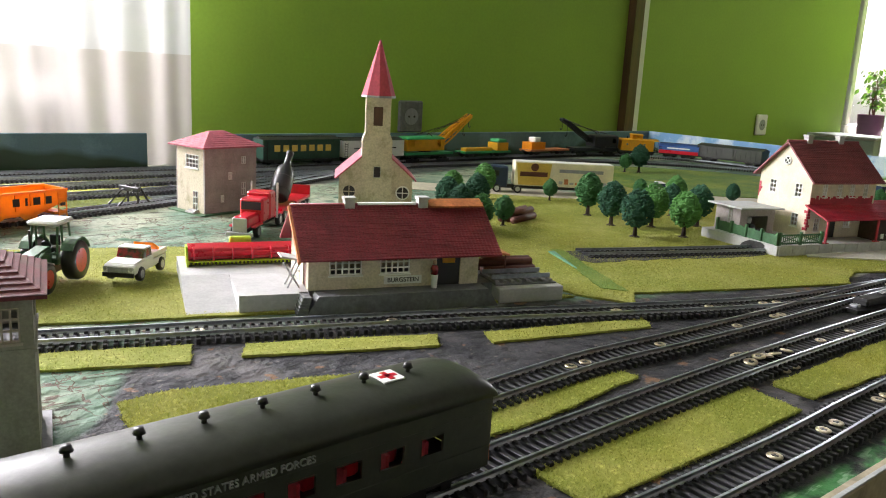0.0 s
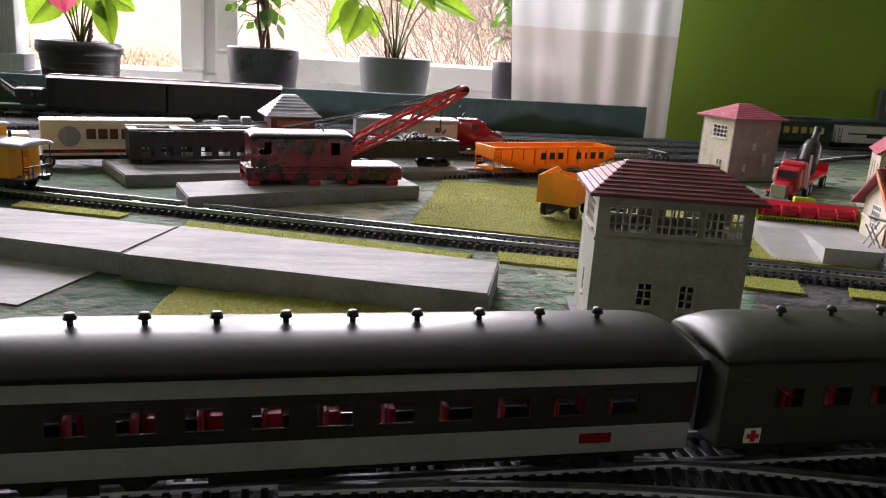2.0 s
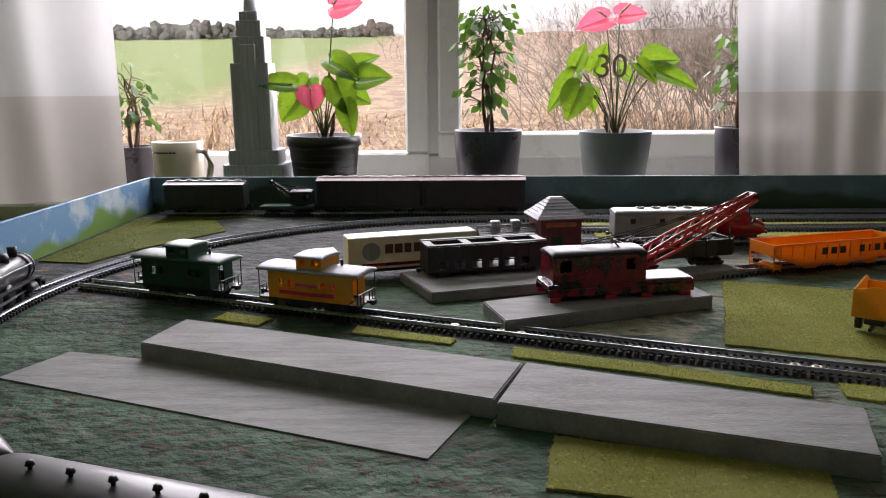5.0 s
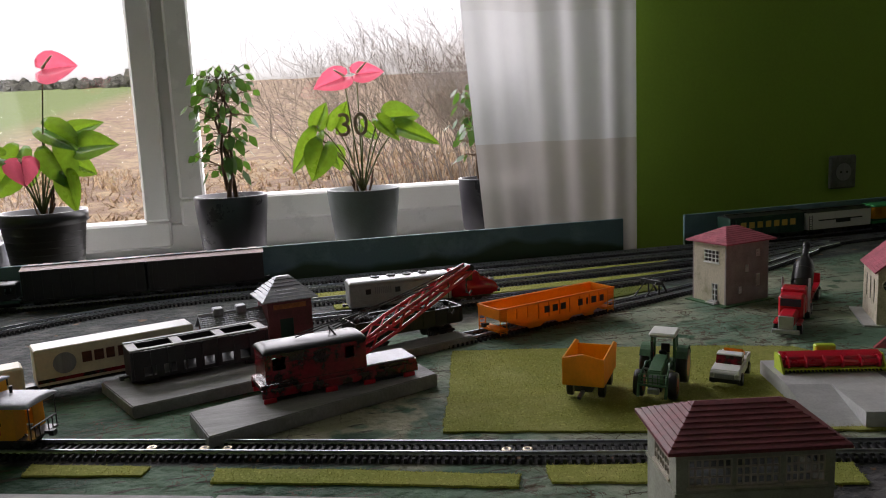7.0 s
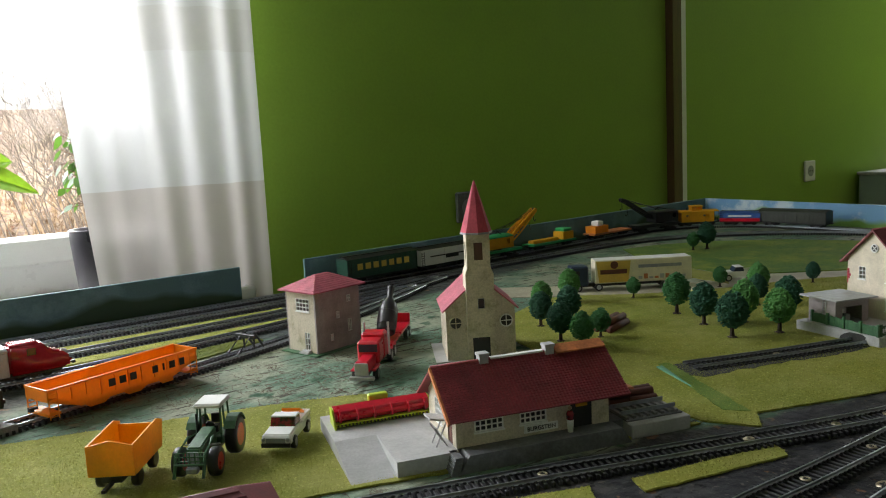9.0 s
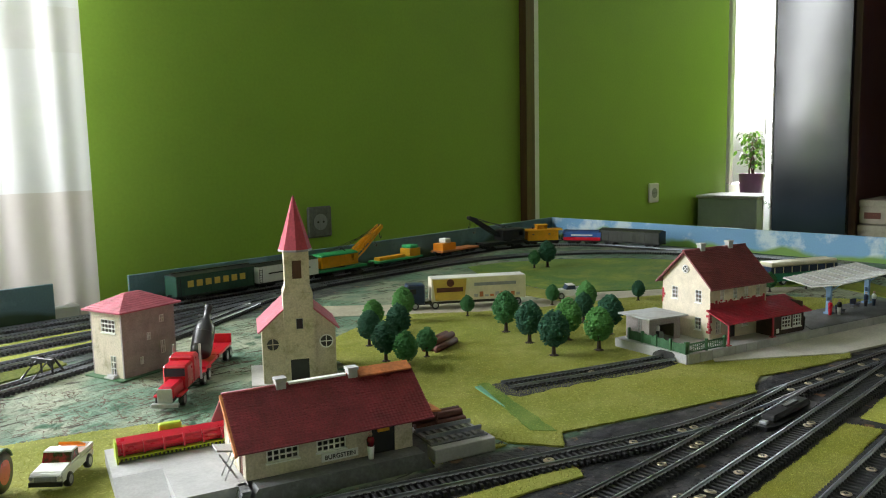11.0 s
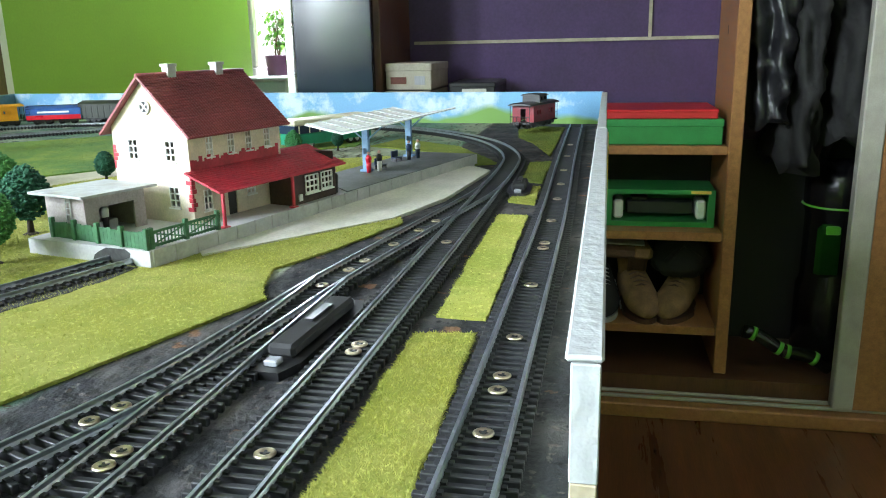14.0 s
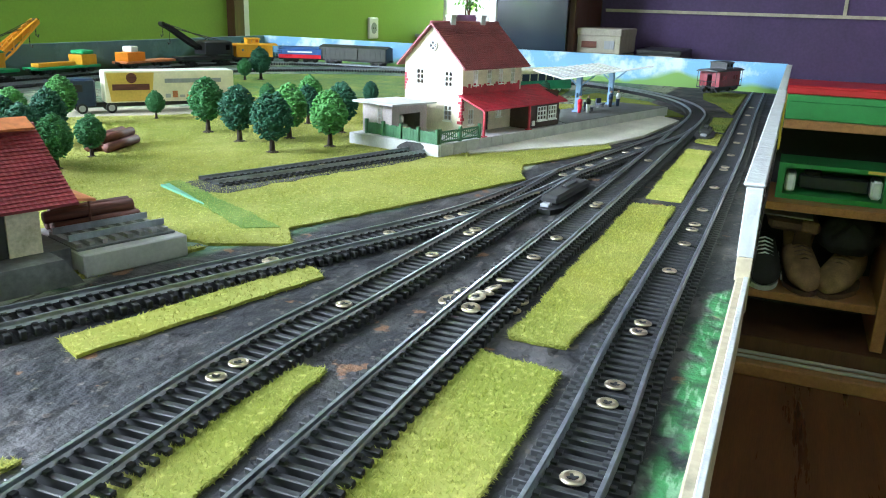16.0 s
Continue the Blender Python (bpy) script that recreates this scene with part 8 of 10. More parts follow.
def tractor(m):
    t = thing("tractor", m, "dark green farm tractor with front loader and red wheel hubs", "tractor")
    bm = prism(bmesh.new(), [(0.002, 0.0130), (0.041, 0.0130), (0.0425, 0.0180), (0.040, 0.0260), (0.004, 0.0300), (0.002, 0.0300)], -0.0062, 0.0062, "y")
    bmesh.ops.bevel(bm, geom=bm.edges[:], offset=0.0012, segments=2, affect="EDGES")
    part("bonnet", bm, M["green_fence"], t, "green bonnet")
    part("grille", boxes((0.0415, 0.0432, -0.0045, 0.0045, 0.0140, 0.0235), bev=0.0004), M["pewter"], t, "grey radiator grille")
    part("chassis", boxes((-0.026, 0.040, -0.0055, 0.0055, 0.0075, 0.0132)), M["black"], t)
    for x, x2 in ((-0.021, -0.019), (-0.007, -0.007), (0.0035, -0.001)):
        for y in (-0.0105, 0.0105):
            part("cab_post", rod(bmesh.new(), (x, y, 0.0200), (x2, y * 0.92, 0.0452), 0.0009, 6), M["green_fence"], t)
    part("cab_floor", boxes((-0.022, 0.0035, -0.0115, 0.0115, 0.0150, 0.0205), bev=0.0008), M["green_fence"], t)
    part("driver_seat", boxes((-0.016, -0.008, -0.004, 0.004, 0.0205, 0.0265), (-0.0175, -0.0155, -0.004, 0.004, 0.0265, 0.0350), bev=0.0006), M["black"], t)
    part("steering_wheel", rod(bmesh.new(), (-0.002, 0, 0.0300), (-0.0028, 0, 0.0306), 0.0036, 14), M["black"], t)
    bm = boxes((-0.024, 0.0035, -0.0122, 0.0122, 0.0453, 0.0490), bev=0.0016)
    part("cab_roof", bm, M["white"], t, "white cab roof")
    part("exhaust", rod(bmesh.new(), (0.006, -0.0085, 0.024), (0.006, -0.0085, 0.042), 0.0009, 6), M["black"], t)
    for y in (-0.0092, 0.0092):
        part("loader_arm", tube(bmesh.new(), [(0.004, y, 0.0250), (0.024, y * 1.1, 0.0285), (0.047, y * 1.25, 0.0230), (0.055, y * 1.25, 0.0070)], 0.0013, 6), M["green_fence"], t)
        part("hydraulic_ram", rod(bmesh.new(), (0.008, y * 1.1, 0.0170), (0.030, y * 1.15, 0.0245), 0.0008, 6), M["silver"], t)
    part("loader_crossbar", rod(bmesh.new(), (0.051, -0.0120, 0.0165), (0.051, 0.0120, 0.0165), 0.0011, 6), M["green_fence"], t)
    bm = grille(bmesh.new(), -0.0125, 0.0125, 0.0150, 0.0260, -0.0005, 0.0005, 6, 3, 0.0008)
    part("loader_guard", bm, M["green_fence"], t, "green loader grid", m=Matrix.Translation((0.0495, 0, 0)) @ Matrix.Rotation(math.pi / 2, 4, "Z"))
    part("counterweight", boxes((0.0432, 0.0480, -0.0050, 0.0050, 0.0075, 0.0125), bev=0.001), M["pewter"], t)
    for y in (-0.0160, 0.0160):
        tyre(t, -0.015, y, 0.0160, 0.0095, "red")
        tyre(t, 0.032, y * 0.90, 0.0118, 0.0075, "red")
        ring = [(-0.015 + r * math.cos(math.radians(a)), 0.016 + r * math.sin(math.radians(a))) for r, turns in ((0.0172, range(35, 156, 20)), (0.0184, range(155, 34, -20))) for a in turns]
        bm = prism(bmesh.new(), ring, y - 0.0048, y + 0.0048, "y")
        part("mudguard", bm, M["green_fence"], t)
    return t


tractor(pose(-0.385, 0.450, 0.0032, 0, 0, 231) @ Matrix.Scale(0.88, 4))


def farm_trailer(m):
    t = thing("farm_trailer", m, "orange tipping farm trailer on the field", "trailer")
    L, W, z0, z1 = 0.066, 0.038, 0.0155, 0.040
    for y0, y1 in ((-W / 2, -W / 2 + 0.0012), (W / 2 - 0.0012, W / 2)):
        part("side", prism(bmesh.new(), [(-L / 2, z0), (L / 2 - 0.002, z0), (L / 2 + 0.003, z1 - 0.003), (L / 2 - 0.010, z1 + 0.002), (-L / 2, z1)], y0, y1, "y"), M["yellow"], t)
    part("front_wall", prism(bmesh.new(), [(-W / 2 + 0.0012, z0), (W / 2 - 0.0012, z0), (W / 2 - 0.0012, z1), (0, z1 + 0.004), (-W / 2 + 0.0012, z1)], -L / 2, -L / 2 + 0.0012, "x"), M["yellow"], t)
    part("tailgate", boxes((L / 2 - 0.003, L / 2 - 0.0018, -W / 2 + 0.0012, W / 2 - 0.0012, z0, z1 - 0.004)), M["yellow"], t)
    part("bed", boxes((-L / 2, L / 2 - 0.002, -W / 2, W / 2, z0 - 0.0012, z0)), M["yellow"], t)
    part("chassis", boxes((-L / 2, L / 2 - 0.004, -0.008, 0.008, 0.009, z0 - 0.0012), (-L / 2 - 0.018, -L / 2, -0.0015, 0.0015, 0.008, 0.0105)), M["black"], t)
    for x in (-0.018, 0.018):
        for y in (-0.0145, 0.0145):
            tyre(t, x, y, 0.0075, 0.0055, "black")
    return t


farm_trailer(pose(-0.4415, 0.4625, 0.003, 0, 0, 54) @ Matrix.Scale(0.84, 4))


def pickup(m, label, col, load=True):
    p = thing("pickup_truck", m, label, "truck", "pickup trucks")
    bm = prism(bmesh.new(), [(-0.029, 0.0055), (0.030, 0.0055), (0.031, 0.011), (0.028, 0.0135), (0.011, 0.0145), (-0.004, 0.0145), (-0.004, 0.0125), (-0.029, 0.0125)], -0.0105, 0.0105, "y")
    bmesh.ops.bevel(bm, geom=bm.edges[:], offset=0.0011, segments=2, affect="EDGES")
    part("body", bm, M[col], p)
    bm = prism(bmesh.new(), [(-0.0045, 0.0142), (0.0115, 0.0142), (0.0075, 0.0205), (-0.003, 0.0205)], -0.0092, 0.0092, "y")
    cab = part("glass", bm, M["red_dark" if load else "blue_navy"], p, "reddish cab glazing" if load else "")
    part("cab_roof", boxes((-0.0035, 0.008, -0.0095, 0.0095, 0.0203, 0.0217), bev=0.0006), M[col], p)
    for y in (-0.0105, 0.0092):
        part("bed_side", boxes((-0.029, -0.005, y, y + 0.0013, 0.0125, 0.0160)), M[col], p)
    part("tailgate", boxes((-0.029, -0.0278, -0.0092, 0.0092, 0.0125, 0.0160)), M[col], p)
    if load:
        part("load", turned(boxes((-0.006, 0.006, -0.007, 0.007, 0, 0.002)), Matrix.Translation((-0.018, 0, 0.0170)) @ Matrix.Rotation(radians(-25), 4, "Y")), M["orange"], p, "orange load in the bed")
    part("bumper", boxes((0.0300, 0.0318, -0.0105, 0.0105, 0.0045, 0.0075)), M["black"], p)
    part("grille", boxes((0.0305, 0.0314, -0.007, 0.007, 0.0078, 0.0112)), M["pewter"], p)
    for y in (-0.0088, 0.0088):
        hl = rod(bmesh.new(), (0.0300, y, 0.0105), (0.0318, y, 0.0105), 0.0014, 10)
        part("headlight", hl, M["silver"], p)
        for x in (-0.018, 0.019):
            tyre(p, x, y * 1.12, 0.0052, 0.0036)
    return p


pickup(pose(-0.326, 0.446, 0.0034, 0, 0, 226) @ Matrix.Diagonal((0.88, 1.06, 1.0, 1.0)), "white pickup truck with orange load on the field", "white")
pickup(pose(0.470, 0.566, 0.001, 0, 0, 142), "white pickup truck with red stripe on the road", "white", False)


def semi_truck(m, label, cab_col, trailer_col, style):
    """Articulated lorry, front towards +x: cab unit and box or tank trailer."""
    t = thing("semi_truck", m, label, "truck", "articulated lorries")
    if style == "tank":
        bm = boxes((0.030, 0.062, -0.0075, 0.0075, 0.010, 0.0215), bev=0.002)
        part("hood", bm, M[cab_col], t)
        part("cab", boxes((0.012, 0.032, -0.0115, 0.0115, 0.011, 0.034), bev=0.002), M[cab_col], t)
        part("sleeper_cab", boxes((-0.006, 0.0118, -0.012, 0.012, 0.011, 0.038), bev=0.002), M[cab_col], t)
        part("windscreen", boxes((0.0305, 0.0325, -0.0095, 0.0095, 0.0235, 0.031)), M["blue_navy"], t)
        part("grille", boxes((0.0615, 0.0632, -0.0068, 0.0068, 0.008, 0.0205), bev=0.0005), M["silver"], t, "chrome radiator grille")
        part("bumper", boxes((0.0605, 0.0645, -0.0125, 0.0125, 0.0035, 0.0075), bev=0.0006), M["silver"], t, "chrome bumper")
        for y in (-0.0128, 0.0128):
            part("exhaust", rod(bmesh.new(), (-0.007, y, 0.010), (-0.007, y, 0.045), 0.0012, 8), M["silver"], t, "chrome exhaust stack")
            part("mudguard", boxes((0.034, 0.056, min(y * 0.62, y * 1.0), max(y * 0.62, y * 1.0), 0.0105, 0.0128), bev=0.0008), M[cab_col], t)
        part("chassis", boxes((-0.052, 0.058, -0.005, 0.005, 0.006, 0.010)), M["black"], t)
        part("fifth_wheel_deck", boxes((-0.050, -0.008, -0.011, 0.011, 0.0102, 0.0125)), M[cab_col], t)
        for y in (-0.0105, 0.0105):
            for x in (0.046, -0.020, -0.037):
                tyre(t, x, y, 0.0062, 0.0045)
        tr = part("trailer_bed", boxes((-0.135, -0.030, -0.011, 0.011, 0.0127, 0.0155)), M[cab_col], t, "red trailer bed")
        tilt = Matrix.Translation((-0.050, 0, 0.0225)) @ Matrix.Rotation(radians(-44), 4, "Y")
        bm = bmesh.new()
        lathe(bm, [(0.0085, 0), (0.0105, 0.002), (0.0108, 0.030), (0.0085, 0.038), (0.0040, 0.044), (0.0036, 0.056), (0.0042, 0.057), (0.0042, 0.061)], 20)
        bottle = part("bottle", turned(bm, tilt), M["black_satin"], t, "giant black display bottle", True)
        bm = bmesh.new()
        lathe(bm, [(0.0109, 0.008), (0.01105, 0.009), (0.01105, 0.024), (0.0109, 0.025)], 20)
        part("label_band", turned(bm, tilt), M["black"], bottle, "matt black bottle label", True)
        part("tail_panel", boxes((-0.136, -0.134, -0.011, 0.011, 0.0155, 0.026)), M["red"], t, "red tail panel")
        for y in (-0.0105, 0.0105):
            for x in (-0.110, -0.125):
                tyre(t, x, y, 0.0062, 0.0045)
        return t
    top = 0.0400 if style == "beer" else 0.0345
    part("cab", boxes((0.066, 0.094, -0.0140, 0.0140, 0.0085, top), bev=0.002), M[cab_col], t)
    part("windscreen", boxes((0.0935, 0.0946, -0.0118, 0.0118, top - 0.0155, top - 0.0055)), M["black"], t)
    part("side_window", boxes((0.080, 0.0905, -0.01455, 0.01455, top - 0.0145, top - 0.0065)), M["black"], t)
    part("bumper", boxes((0.0925, 0.0957, -0.0142, 0.0142, 0.0040, 0.0110), bev=0.0006), M["pewter"], t)
    part("chassis", boxes((-0.088, 0.078, -0.006, 0.006, 0.0065, 0.0118)), M["black"], t)
    tb = part("trailer_box", boxes((-0.096, 0.056, -0.0152, 0.0152, 0.0120, 0.0480), bev=0.0006), M[trailer_col], t, "cream box trailer")
    part("roof_sheet", boxes((-0.095, 0.055, -0.0146, 0.0146, 0.0481, 0.0485)), M["white"], tb, "white trailer roof")
    for s in (-1, 1):
        y0, y1 = sorted((s * 0.0153, s * 0.0157))
        if style == "beer":
            part("yellow_field", prism(bmesh.new(), [(0.004, 0.0135), (0.050, 0.0135), (0.054, 0.0465), (0.000, 0.0465)], y0, y1, "y"), M["gold"], tb, "golden yellow panel")
            part("emblem", rod(bmesh.new(), (0.026, s * 0.0156, 0.0405), (0.026, s * 0.0161, 0.0405), 0.006, 18), M["log"], tb, "round dark emblem")
            part("lettering_bar", boxes((0.006, 0.048, min(s * 0.0157, s * 0.0161), max(s * 0.0157, s * 0.0161), 0.0265, 0.0335)), M["log"], tb, "dark lettering bar")
            part("lettering_bar", boxes((-0.080, -0.012, y0, y1, 0.0340, 0.0390)), M["pewter"], tb, "grey lettering bar")
            rnd = random.Random(3)
            for i in range(9):
                x = -0.086 + i * 0.0085
                hh = rnd.uniform(0.003, 0.009)
                part("town_picture", boxes((x, x + 0.006, y0, y1, 0.0165, 0.0165 + hh)), M["brick_orange" if i % 2 else "concrete"], tb)
        else:
            part("red_stripe", boxes((-0.095, 0.055, y0, y1, 0.0150, 0.0185)), M["red_dark"], tb, "dull red stripe")
            part("emblem", rod(bmesh.new(), (0.030, s * 0.0155, 0.0320), (0.030, s * 0.0160, 0.0320), 0.0105, 22), M["pewter"], tb, "round grey emblem")
            for i, w in enumerate((0.009, 0.009, 0.008, 0.008, 0.005, 0.009, 0.008, 0.009, 0.008)):
                x = 0.014 - i * 0.0112
                part("lettering_bar", boxes((x - w, x, y0, y1, 0.0290, 0.0395)), M["log"], tb, "dark lettering bar")
    for y in (-0.0120, 0.0120):
        for x in (0.082, 0.050, -0.055, -0.069, -0.083):
            tyre(t, x, y, 0.0062, 0.0045)
    return t


semi_truck(pose(0.322, 0.652, 0.0009, 0, 0, 145) @ Matrix.Scale(0.93, 4), "dark blue lorry with cream and yellow box trailer", "blue_navy", "cream_paint", "beer")
semi_truck(pose(-0.836, 0.6430, 0, 0, 0, 199) @ Matrix.Scale(0.88, 4), "cream lorry with box trailer and red stripe", "cream_paint", "cream_paint", "cola")
semi_truck(pose(-0.160, 0.581, 0, 0, 0, 225), "red truck with trailer carrying a giant black bottle", "red", "black", "tank")


def coach_bus(m):
    b = thing("coach_bus", m, "green and white touring coach behind the depot", "bus")
    part("body", boxes((-0.068, 0.068, -0.0145, 0.0145, 0.0055, 0.0200), bev=0.0015), M["green_bus"], b)
    part("window_band", boxes((-0.0675, 0.0675, -0.0143, 0.0143, 0.0201, 0.0300)), M["blue_navy"], b, "dark window band")
    part("roof", boxes((-0.068, 0.068, -0.0145, 0.0145, 0.0301, 0.0375), bev=0.002), M["cream_paint"], b, "cream roof")
    for s in (-1, 1):
        for i in range(8):
            x = -0.060 + i * 0.0172
            part("pillar", boxes((x - 0.0008, x + 0.0008, min(s * 0.0143, s * 0.0147), max(s * 0.0143, s * 0.0147), 0.0201, 0.0300)), M["cream_paint"], b)
        for x in (-0.040, -0.028, 0.042):
            tyre(b, x, s * 0.0118, 0.0064, 0.005)
    return b


coach_bus(pose(0.812, 0.352, 0.0012, 0, 0, 152.5))


def cutter_bar():
    c = thing("combine_header", STN @ Matrix.Translation((0, 0, 0)), "red and yellow combine header on the loading platform", "farm machine")
    x0, x1, v = -0.0705, 0.006, 0.088
    bm = prism(bmesh.new(), [(v - 0.006, 0.0165), (v + 0.006, 0.0165), (v + 0.006, 0.0235), (v + 0.002, 0.0270), (v - 0.006, 0.0245)], x0, x1, "x")
    part("trough", bm, M["red"], c, "bright red trough")
    part("knife_bar", boxes((x0, x1, v - 0.0105, v - 0.0062, 0.0135, 0.0160)), M["yellow_green"], c, "lime yellow knife bar")
    for i in range(26):
        x = x0 + 0.002 + i * 0.00285
        part("knife_finger", prism(bmesh.new(), [(x - 0.0008, v - 0.0105), (x + 0.0008, v - 0.0105), (x, v - 0.0135)], 0.0140, 0.0152), M["black"], c)
    reel = rod(bmesh.new(), (x0 + 0.002, v - 0.007, 0.0205), (x1 - 0.002, v - 0.007, 0.0205), 0.0022, 8)
    part("reel", reel, M["red"], c)
    for i in range(6):
        x = x0 + 0.004 + i * (x1 - x0 - 0.008) / 5
        bm = bmesh.new()
        rod(bm, (x - 0.0006, v - 0.007, 0.0205), (x + 0.0006, v - 0.007, 0.0205), 0.0055, 6)
        part("reel_star", bm, M["red"], c)
    for x in (x0 - 0.0015, x1):
        part("side_plate", prism(bmesh.new(), [(v - 0.014, 0.0128), (v + 0.006, 0.0128), (v + 0.006, 0.0255), (v - 0.004, 0.0255)], x, x + 0.0015, "x"), M["yellow_green"], c)
    part("coupling_frame", boxes((-0.040, -0.024, v + 0.006, v + 0.012, 0.0215, 0.0300), bev=0.0008), M["yellow_green"], c, "lime green coupling frame")
    part("skid", boxes((x0, x1, v - 0.004, v + 0.004, 0.0126, 0.0164)), M["black"], c)
    return c


cutter_bar()


def brick_shed():
    b = thing("engine_shed", at((-0.692, 0.704), 12), "red brick workshop with slate roofs and square tower", "building")
    part("tower_wall", panel(bmesh.new(), 0.010, 0.056, 0, 0.046, 0.040, 0.042), M["tile_depot"], b)
    part("tower_wall", panel(bmesh.new(), 0.010, 0.056, 0, 0.046, 0, 0.002, [(0.022, 0.036, 0.0, 0.026)]), M["tile_depot"], b, "dark red brick tower")
    for x in (0.010, 0.054):
        part("tower_side", side_wall(bmesh.new(), 0.002, 0.040, 0, 0.046, x, x + 0.002), M["tile_depot"], b)
    part("door", boxes((0.022, 0.036, 0.001, 0.0018, 0, 0.026)), M["green_dark"], b, "dark green door")
    part("sign", boxes((0.016, 0.050, -0.001, -0.0001, 0.0365, 0.0415)), M["brick_orange"], b, "brown sign board")
    bm = bmesh.new()
    P = [(0.004, -0.006), (0.062, -0.006), (0.062, 0.048), (0.004, 0.048)]
    top = [(0.026, 0.018), (0.040, 0.018), (0.040, 0.024), (0.026, 0.024)]
    for j in range(7):
        t0, t1 = j / 7, (j + 1) / 7
        a = [bm.verts.new((p[0] + (q[0] - p[0]) * t0, p[1] + (q[1] - p[1]) * t0, 0.046 + 0.021 * t0 + 0.0007)) for p, q in zip(P, top)]
        c = [bm.verts.new((p[0] + (q[0] - p[0]) * t1, p[1] + (q[1] - p[1]) * t1, 0.046 + 0.021 * t1)) for p, q in zip(P, top)]
        for i in range(4):
            bm.faces.new((a[i], a[(i + 1) % 4], c[(i + 1) % 4], c[i]))
    bm.faces.new(c)
    box(bm, 0.004, 0.062, -0.006, 0.048, 0.0452, 0.0464)
    part("tower_roof", bm, M["pewter"], b, "grey slate pyramid roof")
    bm = panel(bmesh.new(), -0.052, 0.0098, 0, 0.022, 0.004, 0.006, [(-0.042, -0.030, 0.007, 0.018), (-0.020, -0.008, 0.007, 0.018)])
    box(bm, -0.052, 0.0098, 0.042, 0.044, 0, 0.022)
    gable_wall(bm, 0.006, 0.042, 0, 0.022, 0.034, -0.052, -0.050)
    part("hall_wall", bm, M["tile_depot"], b)
    roof_pair(b, "hall_roof", "pewter", -0.055, 0.0098, 0.004, 0.044, 0.0222, 0.0350, 0.004, 10, 20, "grey slate roof slope")
    for x in (-0.035, -0.012):
        part("roof_vent", boxes((x - 0.005, x + 0.005, 0.018, 0.030, 0.034, 0.042), bev=0.001), M["pewter"], b)
    return b


brick_shed()


# ---- trees, logs, figures ----
def tree_mesh(seed, material):
    """Crown of small clumps with an uneven outline, on a tapered trunk; height 1."""
    rnd = random.Random(seed)
    scale = bmesh.new()
    bmesh.ops.create_icosphere(scale, subdivisions=1, radius=1)
    sv, sf = [v.co.copy() for v in scale.verts], [tuple(v.index for v in f.verts) for f in scale.faces]
    core = bmesh.new()
    bmesh.ops.create_icosphere(core, subdivisions=2, radius=0.27, matrix=Matrix.LocRotScale((0, 0, 0.6), None, (1, 1, 1.12)))
    verts, faces = [tuple(v.co) for v in core.verts], [tuple(v.index for v in f.verts) for f in core.faces]
    shape = [rnd.uniform(0.93, 1.06) for _ in range(6)]
    for _ in range(760):
        a, u = rnd.uniform(0, 2 * math.pi), rnd.uniform(-1, 1)
        s = math.sqrt(1 - u * u)
        k = shape[int(a / 6.2832 * 6) % 6] * rnd.uniform(0.86, 1.04)
        w = 0.335 * (1 - 0.22 * max(0, u)) * k
        c = Vector((w * s * math.cos(a), w * s * math.sin(a), 0.60 + 0.385 * u * k))
        r = rnd.uniform(0.024, 0.046)
        m = Matrix.LocRotScale(c, Euler((rnd.uniform(-0.5, 0.5), rnd.uniform(-0.5, 0.5), a)), (r, r * rnd.uniform(0.7, 1.1), r * rnd.uniform(0.35, 0.65)))
        n = len(verts)
        verts += [tuple(m @ v) for v in sv]
        faces += [tuple(n + i for i in f) for f in sf]
    me = bpy.data.meshes.new("crown")
    me.from_pydata(verts, [], faces)
    me.materials.append(M[material])
    scale.free()
    core.free()
    return me


bm = bmesh.new()
rod(bm, (0, 0, 0.0), (0.01, 0, 0.34), 0.055, 9, 0.032)
rod(bm, (0, 0, 0.0), (0, 0, 0.025), 0.13, 9, 0.07)
for a in range(5):
    rod(bm, (0.01, 0, 0.26), (0.16 * math.cos(a * 1.26), 0.16 * math.sin(a * 1.26), 0.50), 0.022, 6, 0.010)
TRUNK = mesh_of("trunk", bm, M["trunk"], True)
CROWNS = {c: [tree_mesh(i * 7 + ord(c), "crown_" + c) for i in range(3)] for c in "abc"}
WORDS = {"a": "mid green", "b": "dark blue green", "c": "fresh light green"}
TREES = [(0.188, 0.642, 0.043, "c"), (0.103, 0.560, 0.042, "b"), (0.070, 0.575, 0.038, "b"), (0.036, 0.508, 0.040, "b"), (0.078, 0.487, 0.030, "a"), (0.030, 0.470, 0.036, "a"), (0.121, 0.626, 0.038, "c"), (0.269, 0.599, 0.026, "a"), (0.227, 0.496, 0.046, "a"), (0.200, 0.438, 0.045, "b"), (0.171, 0.382, 0.045, "b"), (0.240, 0.412, 0.045, "c"), (0.222, 0.357, 0.045, "c"), (0.405, 0.555, 0.027, "a"), (0.385, 0.482, 0.040, "c"), (0.297, 0.390, 0.044, "b"), (0.330, 0.450, 0.036, "b"), (0.510, 0.474, 0.027, "b"), (0.708, 0.786, 0.047, "b"), (0.684, 0.800, 0.031, "a"), (0.694, 0.352, 0.028, "a"), (0.752, 0.318, 0.022, "b")]
